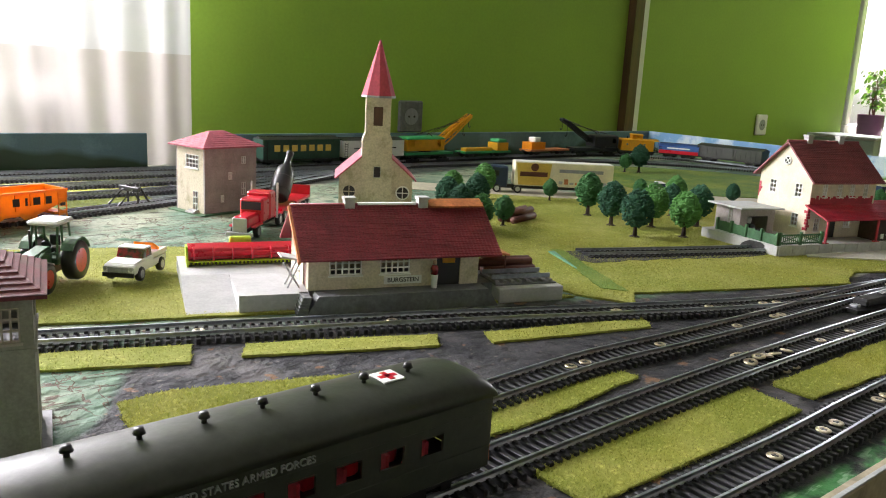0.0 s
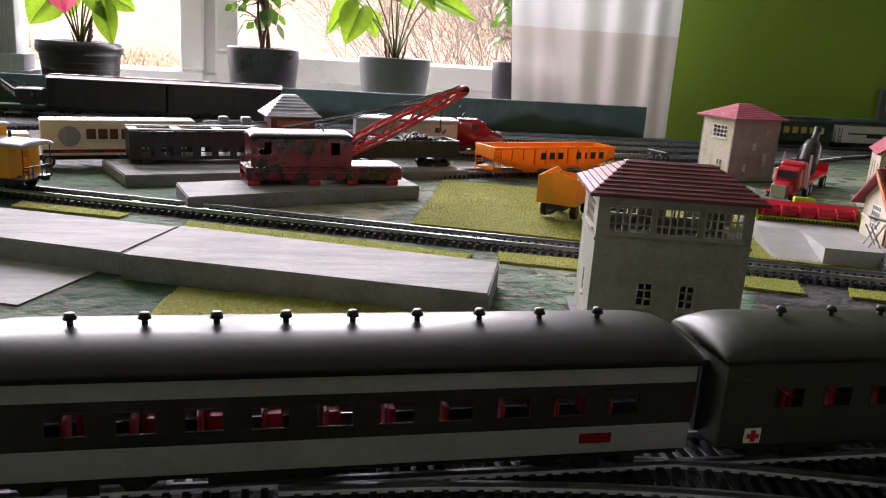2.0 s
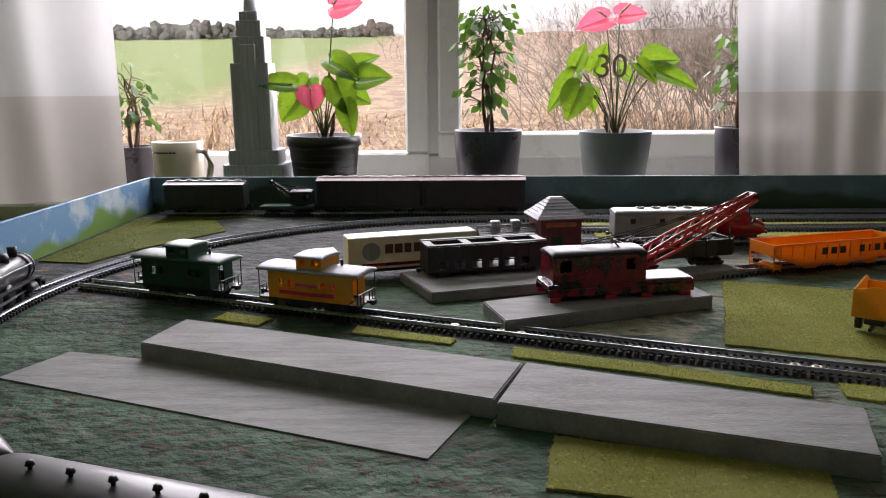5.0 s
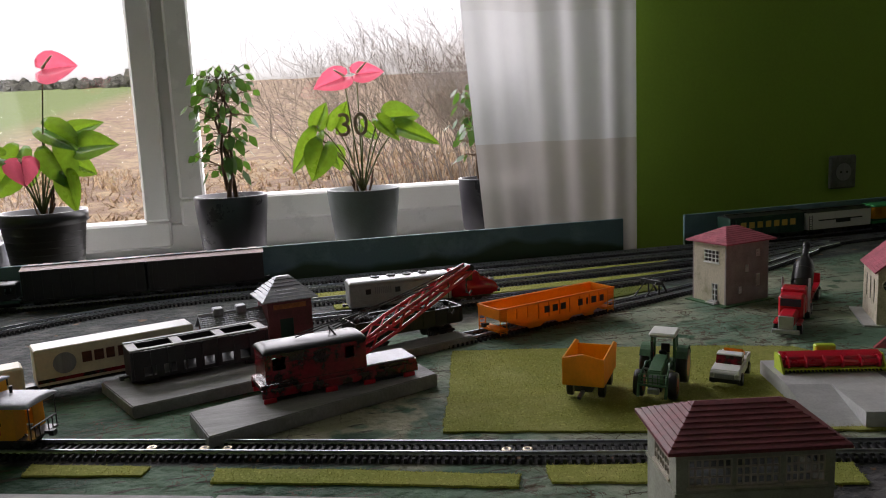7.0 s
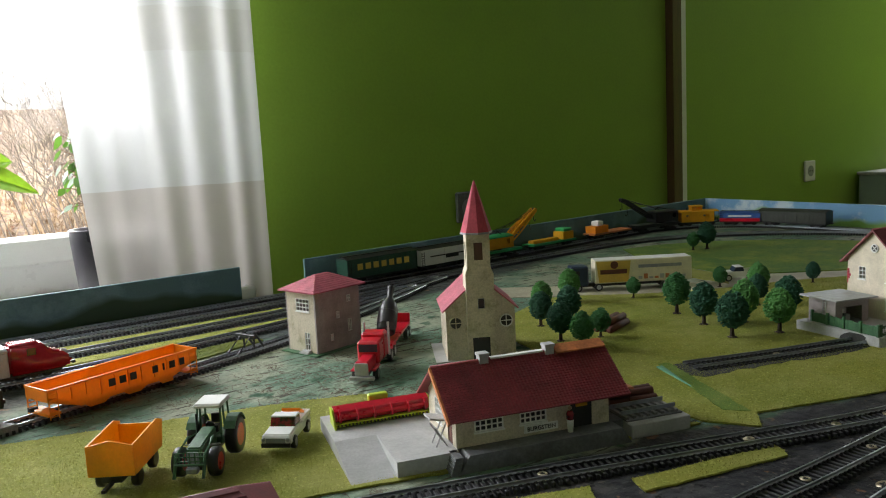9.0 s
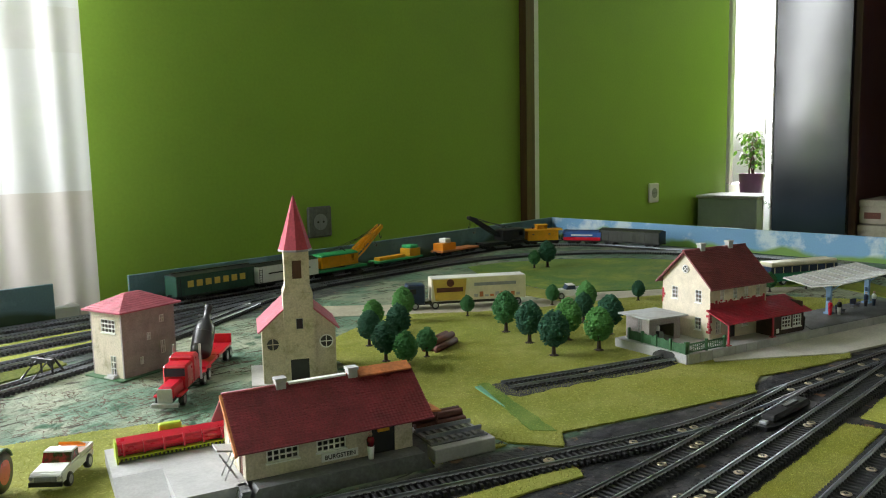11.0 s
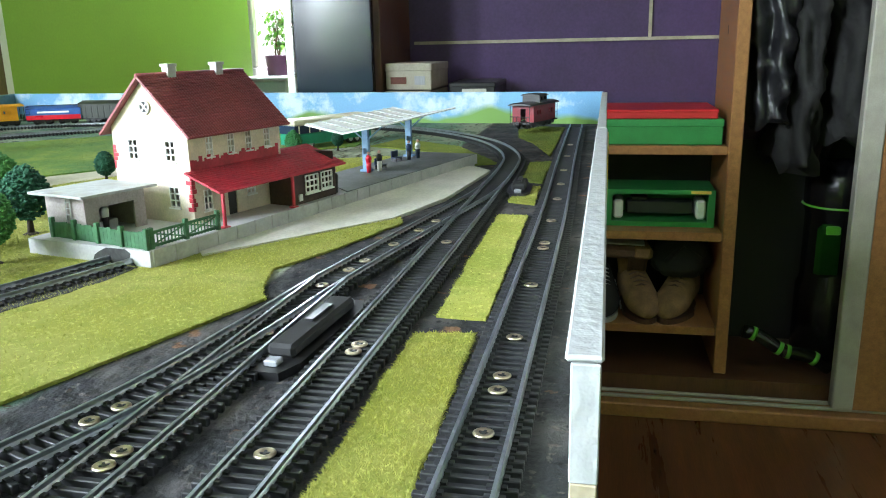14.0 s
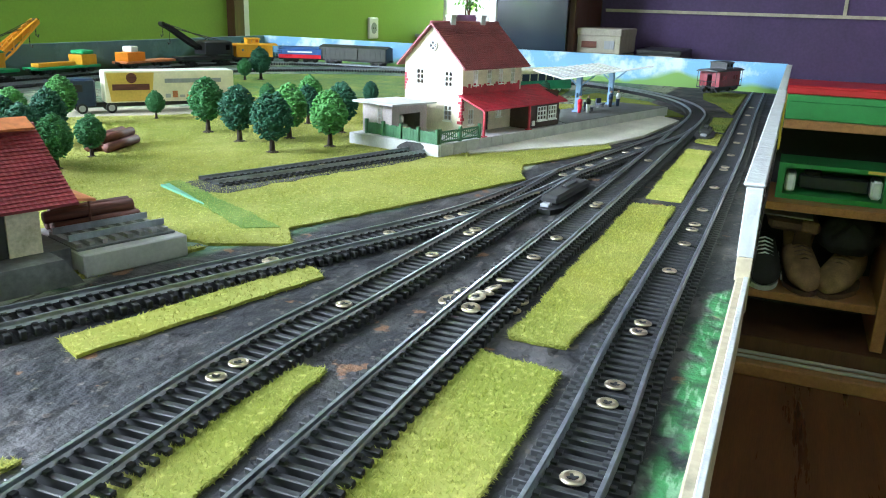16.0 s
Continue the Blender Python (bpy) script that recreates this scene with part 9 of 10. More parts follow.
for k, (x, y, h, c) in enumerate(TREES):
    t = thing("tree", pose(x, y, 0.0015, 0, 0, k * 47), f"{WORDS[c]} model tree with a clumpy round crown", "tree", "model trees of the meadow")
    for nm, me in (("trunk", TRUNK), ("crown", CROWNS[c][k % 3])):
        ob = new(nm, me)
        ob.parent = t
        ob.scale = (h * 1.06, h * 1.06, h * 1.12)

lp = thing("log_pile", pose(0.118, 0.505, 0.0015, 0, 0, 18), "small stack of dark brown logs in the meadow", "logs")
for i, (y, z) in enumerate([(-0.008, 0.004), (0.0, 0.004), (0.008, 0.004), (-0.004, 0.0105), (0.004, 0.0105)]):
    bm = rod(bmesh.new(), (-0.026 + 0.004 * (i % 2), y, z), (0.024, y, z), 0.004, 9)
    part("log", bm, M["log"], lp, "", True)


def figurine(x, y, z, top, low, h=0.020):
    """A tiny plain standing figure shape."""
    bm = bmesh.new()
    k = h / 0.020
    lathe(bm, [(0.0020 * k, 0), (0.0024 * k, 0.006 * k), (0.0026 * k, 0.0095 * k)], 8)
    lathe(bm, [(0.0027 * k, 0.0095 * k), (0.0030 * k, 0.0140 * k), (0.0018 * k, 0.0160 * k)], 8)
    ball(bm, (0, 0, 0.0180 * k), 0.0017 * k, 1)
    for f in bm.faces:
        z_ = f.calc_center_median().z / k
        f.material_index = 0 if z_ < 0.0096 else (1 if z_ < 0.0161 else 2)
    return single("figurine", bm, [M[low], M[top], M["skin"]], f"tiny plain model figure in {top.replace('_', ' ')} standing on the platform", "figurine", "model figures", smooth=True, m=pose(x, y, z))


def local(o, u, v, deg=-18):
    c, s = math.cos(radians(deg)), math.sin(radians(deg))
    return o[0] + u * c - v * s, o[1] + u * s + v * c


D0 = (0.226, 0.2535)
for o, u, v, z, top, low in (((-0.256, 0.321), 0.0865, -0.006, 0.0125, "red_dark", "white"), (D0, 0.293, 0.038, 0.0123, "red", "red"), (D0, 0.305, 0.034, 0.0123, "black", "white"), (D0, 0.380, 0.046, 0.0123, "blue_navy", "black"), (D0, 0.393, 0.043, 0.0123, "white", "blue_navy"), (D0, 0.028, 0.070, 0.0115, "white", "black"), (D0, 0.2005, 0.010, 0.0115, "black", "black")):
    figurine(*local(o, u, v, -16.4 if o == D0 else -18), z, top, low)
for u, v in ((0.317, 0.040), (0.366, 0.052)):
    x, y = local(D0, u, v, -16.4)
    b = thing("platform_bench", pose(x, y, 0.0123, 0, 0, -18), "small blue black platform bench", "bench", "platform benches")
    part("seat", boxes((-0.006, 0.006, -0.003, 0.003, 0.0035, 0.0045)), M["blue_navy"], b)
    part("backrest", boxes((-0.006, 0.006, 0.0025, 0.0035, 0.0045, 0.0105)), M["blue_navy"], b)
    for s in (-0.005, 0.005):
        part("leg", boxes((s - 0.0006, s + 0.0006, -0.0025, 0.003, 0, 0.0035)), M["black"], b)
grass("bluish green painted footpath stripe across the grass", [(-0.034, 0.257), (-0.022, 0.240), (0.044, 0.369), (0.034, 0.374)], "grass_path", h=0.0021, blade=0.0008, seed=60, name="painted_path")


# ---- window sill ----
SILL = -0.035


def pot(parent, r, h, material, label, lip=0.0, taper=0.8):
    bm = bmesh.new()
    prof = [(r * taper * 0.96, 0), (r * taper, 0.003), (r * (taper + (1 - taper) * 0.85), h * 0.8)]
    prof += [(r * 0.985, h - 0.022), (r + lip, h - 0.020), (r + lip, h)] if lip else [(r, h - 0.002), (r, h)]
    prof += [(r - 0.004, h), (r - 0.006, h - 0.012)]
    lathe(bm, prof, 40)
    p = part("pot", bm, M[material], parent, label, True)
    bm = bmesh.new()
    lathe(bm, [(r - 0.012, h - 0.016), (r - 0.007, h - 0.013), (0.004, h - 0.010)], 24)
    part("soil", bm, M["soil"], parent)
    if lip:
        for i in range(5):
            z = h * 0.30 + i * 0.012
            q = r * (taper + (1 - taper) * 0.85 * z / (h * 0.8)) - 0.0004
            part("pot_groove", lathe(bmesh.new(), [(q, z), (q + 0.0012, z + 0.002), (q + 0.0004, z + 0.004)], 30), M[material], p, "", True)
    return p


def heart(bm, base, tip, width, droop, up=(0, 0, 1)):
    """A heart-shaped leaf blade from its notch to its tip, gently folded along the midrib."""
    base, tip = Vector(base), Vector(tip)
    d = tip - base
    L = d.length
    d = d / L
    s = d.cross(Vector(up))
    s = s.normalized() if s.length > 1e-4 else Vector((1, 0, 0))
    nrm = s.cross(d).normalized()
    outline = [(-0.18, 0.30), (-0.20, 0.55), (-0.10, 0.82), (0.10, 1.0), (0.32, 0.97), (0.55, 0.76), (0.76, 0.46), (0.92, 0.17), (1.0, 0.0)]
    mid = [bm.verts.new(base + d * (L * max(0.0, t)) - nrm * (droop * L * max(0, t) ** 2)) for t, _ in outline]
    for sg in (-1, 1):
        prev = None
        for (t, w), c in zip(outline, mid):
            half = base + d * (L * t) + s * (sg * w * width * 0.25) + nrm * (0.05 * L * w - droop * L * max(0, t) ** 2)
            edge = base + d * (L * t) + s * (sg * w * width * 0.5) + nrm * (0.07 * L * w - droop * L * max(0, t) ** 2)
            h, e = bm.verts.new(half), bm.verts.new(edge)
            if prev:
                for q in ((prev[0], c, h, prev[1]), (prev[1], h, e, prev[2])):
                    if len({v.co.to_tuple(6) for v in q}) > 2:
                        try:
                            bm.faces.new(q)
                        except ValueError:
                            pass
            prev = (c, h, e)
    return bm


def anthurium(x, r, h, pot_mat, pot_label, leaves, flowers, label, lip=0.0):
    p = thing("potted_plant", pose(x, 1.45, SILL), label, "potted plant", "plants on the window sill")
    pot(p, r, h, pot_mat, pot_label, lip)
    for bx, bz, by, tx, tz, ty, w, dr in leaves:
        bm = bmesh.new()
        pts = [Vector((0, 0, h - 0.01)).lerp(Vector((bx, by, bz)), t) + Vector((0, 0, 0.02 * math.sin(t * 3.14))) for t in (0, 0.25, 0.5, 0.75, 1)]
        st = part("stem", tube(bm, pts, 0.0016, 6), M["stem"], p, "", True)
        part("leaf", heart(bmesh.new(), (bx, by, bz), (tx, ty, tz), w * 0.82, dr, (0.35 * math.sin(bx * 90), -0.8, 0.45)), M["leaf"], st, "", True)
    for bx, bz, by, tx, tz, ty, w in flowers:
        pts = [Vector((0, 0, h - 0.01)).lerp(Vector((bx, by, bz)), t) for t in (0, 0.5, 1)]
        st = part("flower_stem", tube(bmesh.new(), pts, 0.0015, 6), M["stem"], p, "", True)
        part("flower", heart(bmesh.new(), (bx, by, bz), (tx, ty, tz), w, 0.05, (0, -0.75, 0.6)), M["spathe"], st, "glossy pink heart-shaped flower", True)
        rod_bm = rod(bmesh.new(), (bx, by - 0.003, bz + 0.002), ((bx * 2 + tx) / 3, by - 0.012, (bz * 2 + tz) / 3 + 0.02), 0.003, 8, 0.0015)
        part("spadix", rod_bm, M["cream_paint"], st)
    tuft = bmesh.new()
    rnd = random.Random(int(abs(x) * 1000))
    for _ in range(14):
        a = rnd.uniform(0, 6.28)
        rod(tuft, (0.012 * math.cos(a), 0.012 * math.sin(a), h - 0.012), (0.024 * math.cos(a), 0.024 * math.sin(a), h + rnd.uniform(0.01, 0.04)), 0.0025, 5, 0.001)
    part("stem_base", tuft, M["bark"], p)
    return p


A_LEAVES = [(-0.055, 0.225, -0.03, -0.125, 0.235, -0.05, 0.055, 0.25), (-0.050, 0.200, 0.01, -0.085, 0.150, 0.0, 0.085, 0.1), (-0.030, 0.235, 0.02, -0.050, 0.190, 0.0, 0.07, 0.1), (0.020, 0.270, 0.01, 0.085, 0.235, -0.01, 0.075, 0.2), (0.045, 0.255, 0.03, 0.110, 0.285, 0.02, 0.06, 0.2), (0.075, 0.235, 0.0, 0.135, 0.245, -0.02, 0.075, 0.3), (0.030, 0.230, -0.01, 0.060, 0.160, -0.02, 0.085, 0.05), (0.050, 0.185, -0.02, 0.062, 0.120, -0.03, 0.060, 0.05), (0.060, 0.205, 0.02, 0.095, 0.185, 0.02, 0.05, 0.1), (-0.015, 0.215, 0.03, -0.025, 0.165, 0.03, 0.06, 0.1)]
A_FLOWERS = [(0.028, 0.373, 0.0, 0.086, 0.380, 0.0, 0.080), (-0.018, 0.215, -0.03, -0.014, 0.172, -0.035, 0.060)]
anthurium(-1.048, 0.072, 0.125, "pot_black", "black plastic nursery pot", A_LEAVES, A_FLOWERS, "pink flowering plant in a black ribbed pot", 0.003)
B_LEAVES = [(-0.075, 0.215, -0.02, -0.100, 0.150, -0.02, 0.080, 0.05), (-0.085, 0.235, 0.01, -0.135, 0.165, 0.02, 0.060, 0.05), (-0.045, 0.250, 0.01, -0.020, 0.300, 0.01, 0.055, 0.05), (-0.080, 0.255, 0.02, -0.060, 0.300, 0.02, 0.05, 0.05), (0.060, 0.265, 0.02, 0.120, 0.270, 0.0, 0.085, 0.15), (0.035, 0.260, -0.02, 0.075, 0.222, -0.03, 0.045, 0.15), (0.075, 0.245, -0.01, 0.155, 0.215, -0.03, 0.055, 0.15), (0.010, 0.250, 0.03, 0.045, 0.225, 0.04, 0.05, 0.1), (-0.050, 0.205, 0.03, -0.035, 0.165, 0.03, 0.06, 0.1)]
B_FLOWERS = [(-0.025, 0.345, 0.0, -0.085, 0.325, -0.01, 0.060), (0.000, 0.350, 0.0, 0.055, 0.355, 0.0, 0.055)]
bp_ = anthurium(-0.4675, 0.071, 0.130, "pot_grey", "matt blue grey pot", B_LEAVES, B_FLOWERS, "pink flowering plant in a blue grey pot")
topper = part("number_topper", rod(bmesh.new(), (-0.018, -0.03, 0.12), (-0.018, -0.03, 0.225), 0.0015, 6), M["plywood"], bp_, "wooden number topper on a stick")
letters("30", 0.062, topper, Matrix.Translation((-0.018, -0.032, 0.252)) @ Matrix.Rotation(radians(90), 4, "X"), M["plywood"], extrude=0.0015)


def ficus(x, y, r, h, height, label, seed, n_leaves, z=SILL, pot_mat="pot_dark", spread=0.055):
    rnd = random.Random(seed)
    p = thing("potted_plant", pose(x, y, z), label, "potted plant", "plants on the window sill")
    pot(p, r, h, pot_mat, "dark glazed pot", 0.0, 0.82)
    twigs = []
    for k in range(4):
        a = rnd.uniform(0, 6.28)
        pts = [Vector((0.010 * math.cos(a + t * 4), 0.010 * math.sin(a + t * 4), h - 0.012 + (height - h) * t * rnd.uniform(0.9, 1.0))) + Vector((rnd.uniform(-0.01, 0.01), rnd.uniform(-0.01, 0.01), 0)) * t for t in [i / 7 for i in range(8)]]
        part("stem", tube(bmesh.new(), pts, 0.0045, 7, 0.0015), M["bark"], p, "", True)
        twigs += pts[2:]
    bm, br = bmesh.new(), bmesh.new()
    for _ in range(n_leaves):
        b = rnd.choice(twigs)
        a = rnd.uniform(0, 6.28)
        reach = rnd.uniform(0.015, spread)
        e = b + Vector((math.cos(a) * reach, math.sin(a) * reach, rnd.uniform(-0.01, 0.03)))
        rod(br, b, e, 0.0008, 4)
        L = rnd.uniform(0.022, 0.038)
        tip = e + Vector((math.cos(a) * L * 0.5, math.sin(a) * L * 0.5, -L * rnd.uniform(0.3, 1.0)))
        d = (tip - e).normalized()
        s = d.cross(Vector((rnd.uniform(-1, 1), rnd.uniform(-1, 1), 1))).normalized() * L * 0.26
        vs = [bm.verts.new(q) for q in (e, e.lerp(tip, 0.35) + s, e.lerp(tip, 0.7) + s * 0.7, tip, e.lerp(tip, 0.7) - s * 0.7, e.lerp(tip, 0.35) - s)]
        bm.faces.new(vs)
    part("branch", br, M["bark"], p)
    tagged(part("foliage", bm, M["leaf_small"], p, "small drooping green leaves"), kind="stuff")
    return p


ficus(-0.720, 1.45, 0.068, 0.133, 0.365, "small-leaved weeping fig in a dark purple pot", 3, 150)
ficus(-0.215, 1.47, 0.050, 0.135, 0.345, "small-leaved fig in a dark pot beside the curtain", 4, 110)
ficus(-1.455, 1.50, 0.040, 0.10, 0.26, "small trailing plant behind the curtain", 6, 40)
ficus(3.37, 1.50, 0.060, 0.13, 0.33, "bright green potted plant in a purple pot on the far sill", 8, 150, pot_mat="pot_purple", spread=0.075)

mug = thing("mug", pose(-1.335, 1.42, SILL, 0, 0, -20), "cream coffee mug with faint red lettering", "mug")
bm = bmesh.new()
lathe(bm, [(0.036, 0), (0.043, 0.006), (0.047, 0.04), (0.049, 0.115), (0.046, 0.116), (0.044, 0.05), (0.040, 0.008), (0.004, 0.006)], 36)
part("cup", bm, M["porcelain"], mug, "", True)
part("handle", tube(bmesh.new(), [(0.045, 0, 0.098), (0.068, 0, 0.095), (0.078, 0, 0.070), (0.070, 0, 0.040), (0.045, 0, 0.024)], 0.0065, 10), M["porcelain"], mug, "", True)
bm = bmesh.new()
for i in range(9):
    a0 = math.radians(-125 + i * 8)
    rod(bm, (0.0488 * math.cos(a0), 0.0488 * math.sin(a0), 0.096), (0.0488 * math.cos(a0 + 0.10), 0.0488 * math.sin(a0 + 0.10), 0.096), 0.0016, 5)
part("lettering_bar", bm, M["red_dark"], mug, "faint red lettering bars")


def tower_model():
    t = thing("tower_model", pose(-1.181, 1.44, SILL), "grey metal model of a stepped skyscraper", "model tower")
    tiers = [(0.118, 0.085, 0.0, 0.070), (0.098, 0.070, 0.070, 0.098), (0.074, 0.060, 0.098, 0.265), (0.062, 0.052, 0.265, 0.315), (0.048, 0.042, 0.315, 0.345), (0.036, 0.034, 0.345, 0.362)]
    for w, d, z0, z1 in tiers:
        body = part("tier", boxes((-w / 2, w / 2, -d / 2, d / 2, z0, z1), bev=0.001), M["tower_metal"], t)
        n = max(4, int(w / 0.0085))
        for i in range(n):
            x = -w / 2 + w * (i + 0.5) / n
            part("pilaster", boxes((x - 0.0018, x + 0.0018, -d / 2 - 0.0016, -d / 2, z0 + 0.002, z1 - 0.003)), M["tower_metal"], body)
    part("centre_bay", boxes((-0.014, 0.014, -0.036, 0.0, 0.098, 0.30), bev=0.001), M["tower_metal"], t)
    bm = bmesh.new()
    lathe(bm, [(0.013, 0.362), (0.011, 0.39), (0.007, 0.395), (0.006, 0.42), (0.003, 0.425), (0.0022, 0.48), (0.0008, 0.50)], 14)
    part("mast", bm, M["tower_metal"], t, "", True)
    return t


tower_model()


# ---- outdoors ----
def field_height(x, y):
    k = min(1.0, max(0.0, (y - 6) / 60))
    return -1.35 + 5.45 * k + 0.25 * k * math.tanh((x - 2) / 14) + 0.05 * math.sin(x * 1.7) * math.cos(y * 0.9) - 0.9 * max(0, 1 - y / 8)


def field_mat():
    m = mat("winter_field", (0.21, 0.15, 0.11), 0.95, var=0.35, scale=2.2, col2=(0.34, 0.27, 0.17), mixlo=0.42, mixhi=0.60, bump=0.8, bscale=8)
    n, l = m.node_tree.nodes, m.node_tree.links
    b = n["Principled BSDF"]
    old = b.inputs["Base Color"].links[0].from_socket
    tc, sep = n.new("ShaderNodeTexCoord"), n.new("ShaderNodeSeparateXYZ")
    l.new(tc.outputs["Object"], sep.inputs[0])
    # a green meadow on the left, beyond the ploughed strip
    e = n.new("ShaderNodeMath")
    e.operation = "MULTIPLY_ADD"
    e.inputs[1].default_value, e.inputs[2].default_value = 0.02, -13.3
    l.new(sep.outputs[1], e.inputs[0])
    d = n.new("ShaderNodeMath")
    d.operation = "SUBTRACT"
    l.new(e.outputs[0], d.inputs[0])
    l.new(sep.outputs[0], d.inputs[1])
    f = n.new("ShaderNodeMapRange")
    f.inputs["From Min"].default_value, f.inputs["From Max"].default_value = -7.0, -4.5
    l.new(d.outputs[0], f.inputs["Value"])
    g = n.new("ShaderNodeMapRange")
    g.inputs["From Min"].default_value, g.inputs["From Max"].default_value = 16, 19
    l.new(sep.outputs[1], g.inputs["Value"])
    mu = n.new("ShaderNodeMath")
    mu.operation = "MULTIPLY"
    l.new(f.outputs[0], mu.inputs[0])
    l.new(g.outputs[0], mu.inputs[1])
    mx = n.new("ShaderNodeMix")
    mx.data_type = "RGBA"
    l.new(mu.outputs[0], mx.inputs["Factor"])
    l.new(old, mx.inputs["A"])
    mx.inputs["B"].default_value = (0.14, 0.19, 0.06, 1)
    l.new(mx.outputs["Result"], b.inputs["Base Color"])
    return m


M["field"] = field_mat()
M["hedge"] = mat("distant_hedge", (0.045, 0.047, 0.038), 0.95, var=0.4, scale=1.0, bump=0.5, bscale=6)
M["twig"] = mat("bare_twigs", (0.12, 0.10, 0.08), 0.9, var=0.3, scale=4)
M["dry"] = mat("dry_stalks", (0.16, 0.105, 0.06), 0.9, var=0.4, scale=9, col2=(0.36, 0.27, 0.17), mixlo=0.45, mixhi=0.55)
verts, faces = [], []
NX, NY = 90, 60
for j in range(NY + 1):
    y = 1.95 + 78 * (j / NY) ** 2.2
    for i in range(NX + 1):
        x = (i / NX - 0.5) * (14 + y * 2.6)
        verts.append((x, y, field_height(x, y)))
for j in range(NY):
    for i in range(NX):
        a = j * (NX + 1) + i
        faces.append((a, a + 1, a + NX + 2, a + NX + 1))
me = bpy.data.meshes.new("ground")
me.from_pydata(verts, [], faces)
me.materials.append(M["field"])
for p in me.polygons:
    p.use_smooth = True
tagged(new("ground", me), "sloping brown winter field with a green meadow", "field", kind="structure")
rnd = random.Random(12)
bm = bmesh.new()
for _ in range(1600):
    x = rnd.uniform(-78, -7)
    y = 66 + rnd.uniform(-4, 5)
    r = rnd.uniform(0.15, 0.5)
    bmesh.ops.create_icosphere(bm, subdivisions=1, radius=r, matrix=Matrix.LocRotScale((x, y, field_height(x, y) + r * rnd.uniform(0.2, 2.6) * (0.6 + 0.4 * math.sin(x * 0.33) * math.sin(x * 0.11))), Euler((rnd.uniform(0, 3), rnd.uniform(0, 3), 0)), (1.4, 1, rnd.uniform(0.7, 1.1))))
single("treeline", bm, M["hedge"], "distant dark hedge along the hill crest", "hedge", kind="stuff")


def bare_bush(cx, cy, size, seed, label, count=90):
    """A leafless shrub: many forking thin branches."""
    rnd = random.Random(seed)
    verts, faces = [], []
    def limb(p, d, L, r, depth):
        q = p + d * L
        s = d.orthogonal().normalized()
        t = d.cross(s)
        k = len(verts)
        for c, rr in ((p, r), (q, r * 0.65)):
            for a in range(3):
                verts.append(tuple(c + (s * math.cos(a * 2.094) + t * math.sin(a * 2.094)) * rr))
        for a in range(3):
            faces.append((k + a, k + (a + 1) % 3, k + 3 + (a + 1) % 3, k + 3 + a))
        if depth:
            for _ in range(rnd.choice((2, 3))):
                nd = (d + Vector((rnd.uniform(-1, 1), rnd.uniform(-1, 1), rnd.uniform(-0.5, 0.8))) * 0.85).normalized()
                limb(q, nd, L * rnd.uniform(0.62, 0.85), r * 0.65, depth - 1)
    z = field_height(cx, cy)
    for _ in range(count):
        a = rnd.uniform(0, 6.28)
        rr = size * 0.70 * math.sqrt(rnd.random())
        limb(Vector((cx + math.cos(a) * rr, cy + math.sin(a) * rr * 0.5, z - 0.05)), Vector((math.cos(a) * 0.3, math.sin(a) * 0.3, 1)).normalized(), size * rnd.uniform(0.11, 0.20), 0.011, 5)
    me = bpy.data.meshes.new("bare_bush")
    me.from_pydata(verts, [], faces)
    me.materials.append(M["twig"])
    return tagged(new("bare_bush", me), label, "bush", kind="stuff")


bare_bush(3.2, 10.5, 4.5, 5, "leafless brown thorn bush on the field edge", 170)
bare_bush(5.6, 11.5, 4.2, 6, "leafless brown thorn bush on the field edge", 130)
bare_bush(-2.2, 34.0, 3.0, 7, "bare shrub on the hill crest", 30)
verts, faces = [], []
rnd = random.Random(14)
for _ in range(22000):
    y = 7.0 + 9 * rnd.random() ** 1.2
    x = rnd.uniform(-1, 1) * (2 + y * 1.1)
    h = rnd.uniform(0.08, 0.30) * (0.5 + 0.9 * max(0.0, math.sin(x * 0.9 + 1.3 * math.sin(y * 0.8))))
    z = field_height(x, y)
    a = rnd.uniform(0, 6.28)
    w = rnd.uniform(0.006, 0.035)
    k = len(verts)
    verts += [(x - w * math.cos(a), y - w * math.sin(a), z), (x + w * math.cos(a), y + w * math.sin(a), z), (x + rnd.uniform(-0.15, 0.15), y + rnd.uniform(-0.15, 0.15), z + h)]
    faces.append((k, k + 1, k + 2))
me = bpy.data.meshes.new("dry_grass")
me.from_pydata(verts, [], faces)
me.materials.append(M["dry"])
tagged(new("dry_grass", me), "dry brown weeds outside the window", "weeds", kind="stuff")

# ---- wardrobe at the far end ----
WX, WB = 1.645, 1.93
wd = thing("wardrobe", Matrix.Identity(4), "built-in brown wardrobe with purple back and open sliding doors", "wardrobe")
part("back_panel", boxes((WB + 0.001, WB + 0.02, -1.6, 0.53, FLOOR, CEIL)), M["purple"], wd, "dull purple back panel")
# Black sheet added before the purple back to give the lower shelves deep shade.
part("lower_back", boxes((WB - 0.012, WB - 0.002, -1.6, 0.53, FLOOR + 0.0755, -0.12)), M["motor_and_shade_black"], wd, "added black sheet standing in for the darkness behind the lower shelves")
for y0, y1, z0, z1 in ((-0.272, 0.4995, 0.127, 0.135), (-0.110, -0.102, 0.135, CEIL)):
    part("batten", boxes((WB - 0.006, WB - 0.001, y0, y1, z0, z1)), M["road"], wd, "pale glued seam strip")
part("side_panel", boxes((WX, WB, 0.512, 0.535, FLOOR, CEIL), bev=0.002), M["wood_dark"], wd, "dark brown side panel")
part("divider", boxes((WX, WB, -0.300, -0.272, FLOOR + 0.08, CEIL), bev=0.002), M["wood"], wd, "light brown upright")
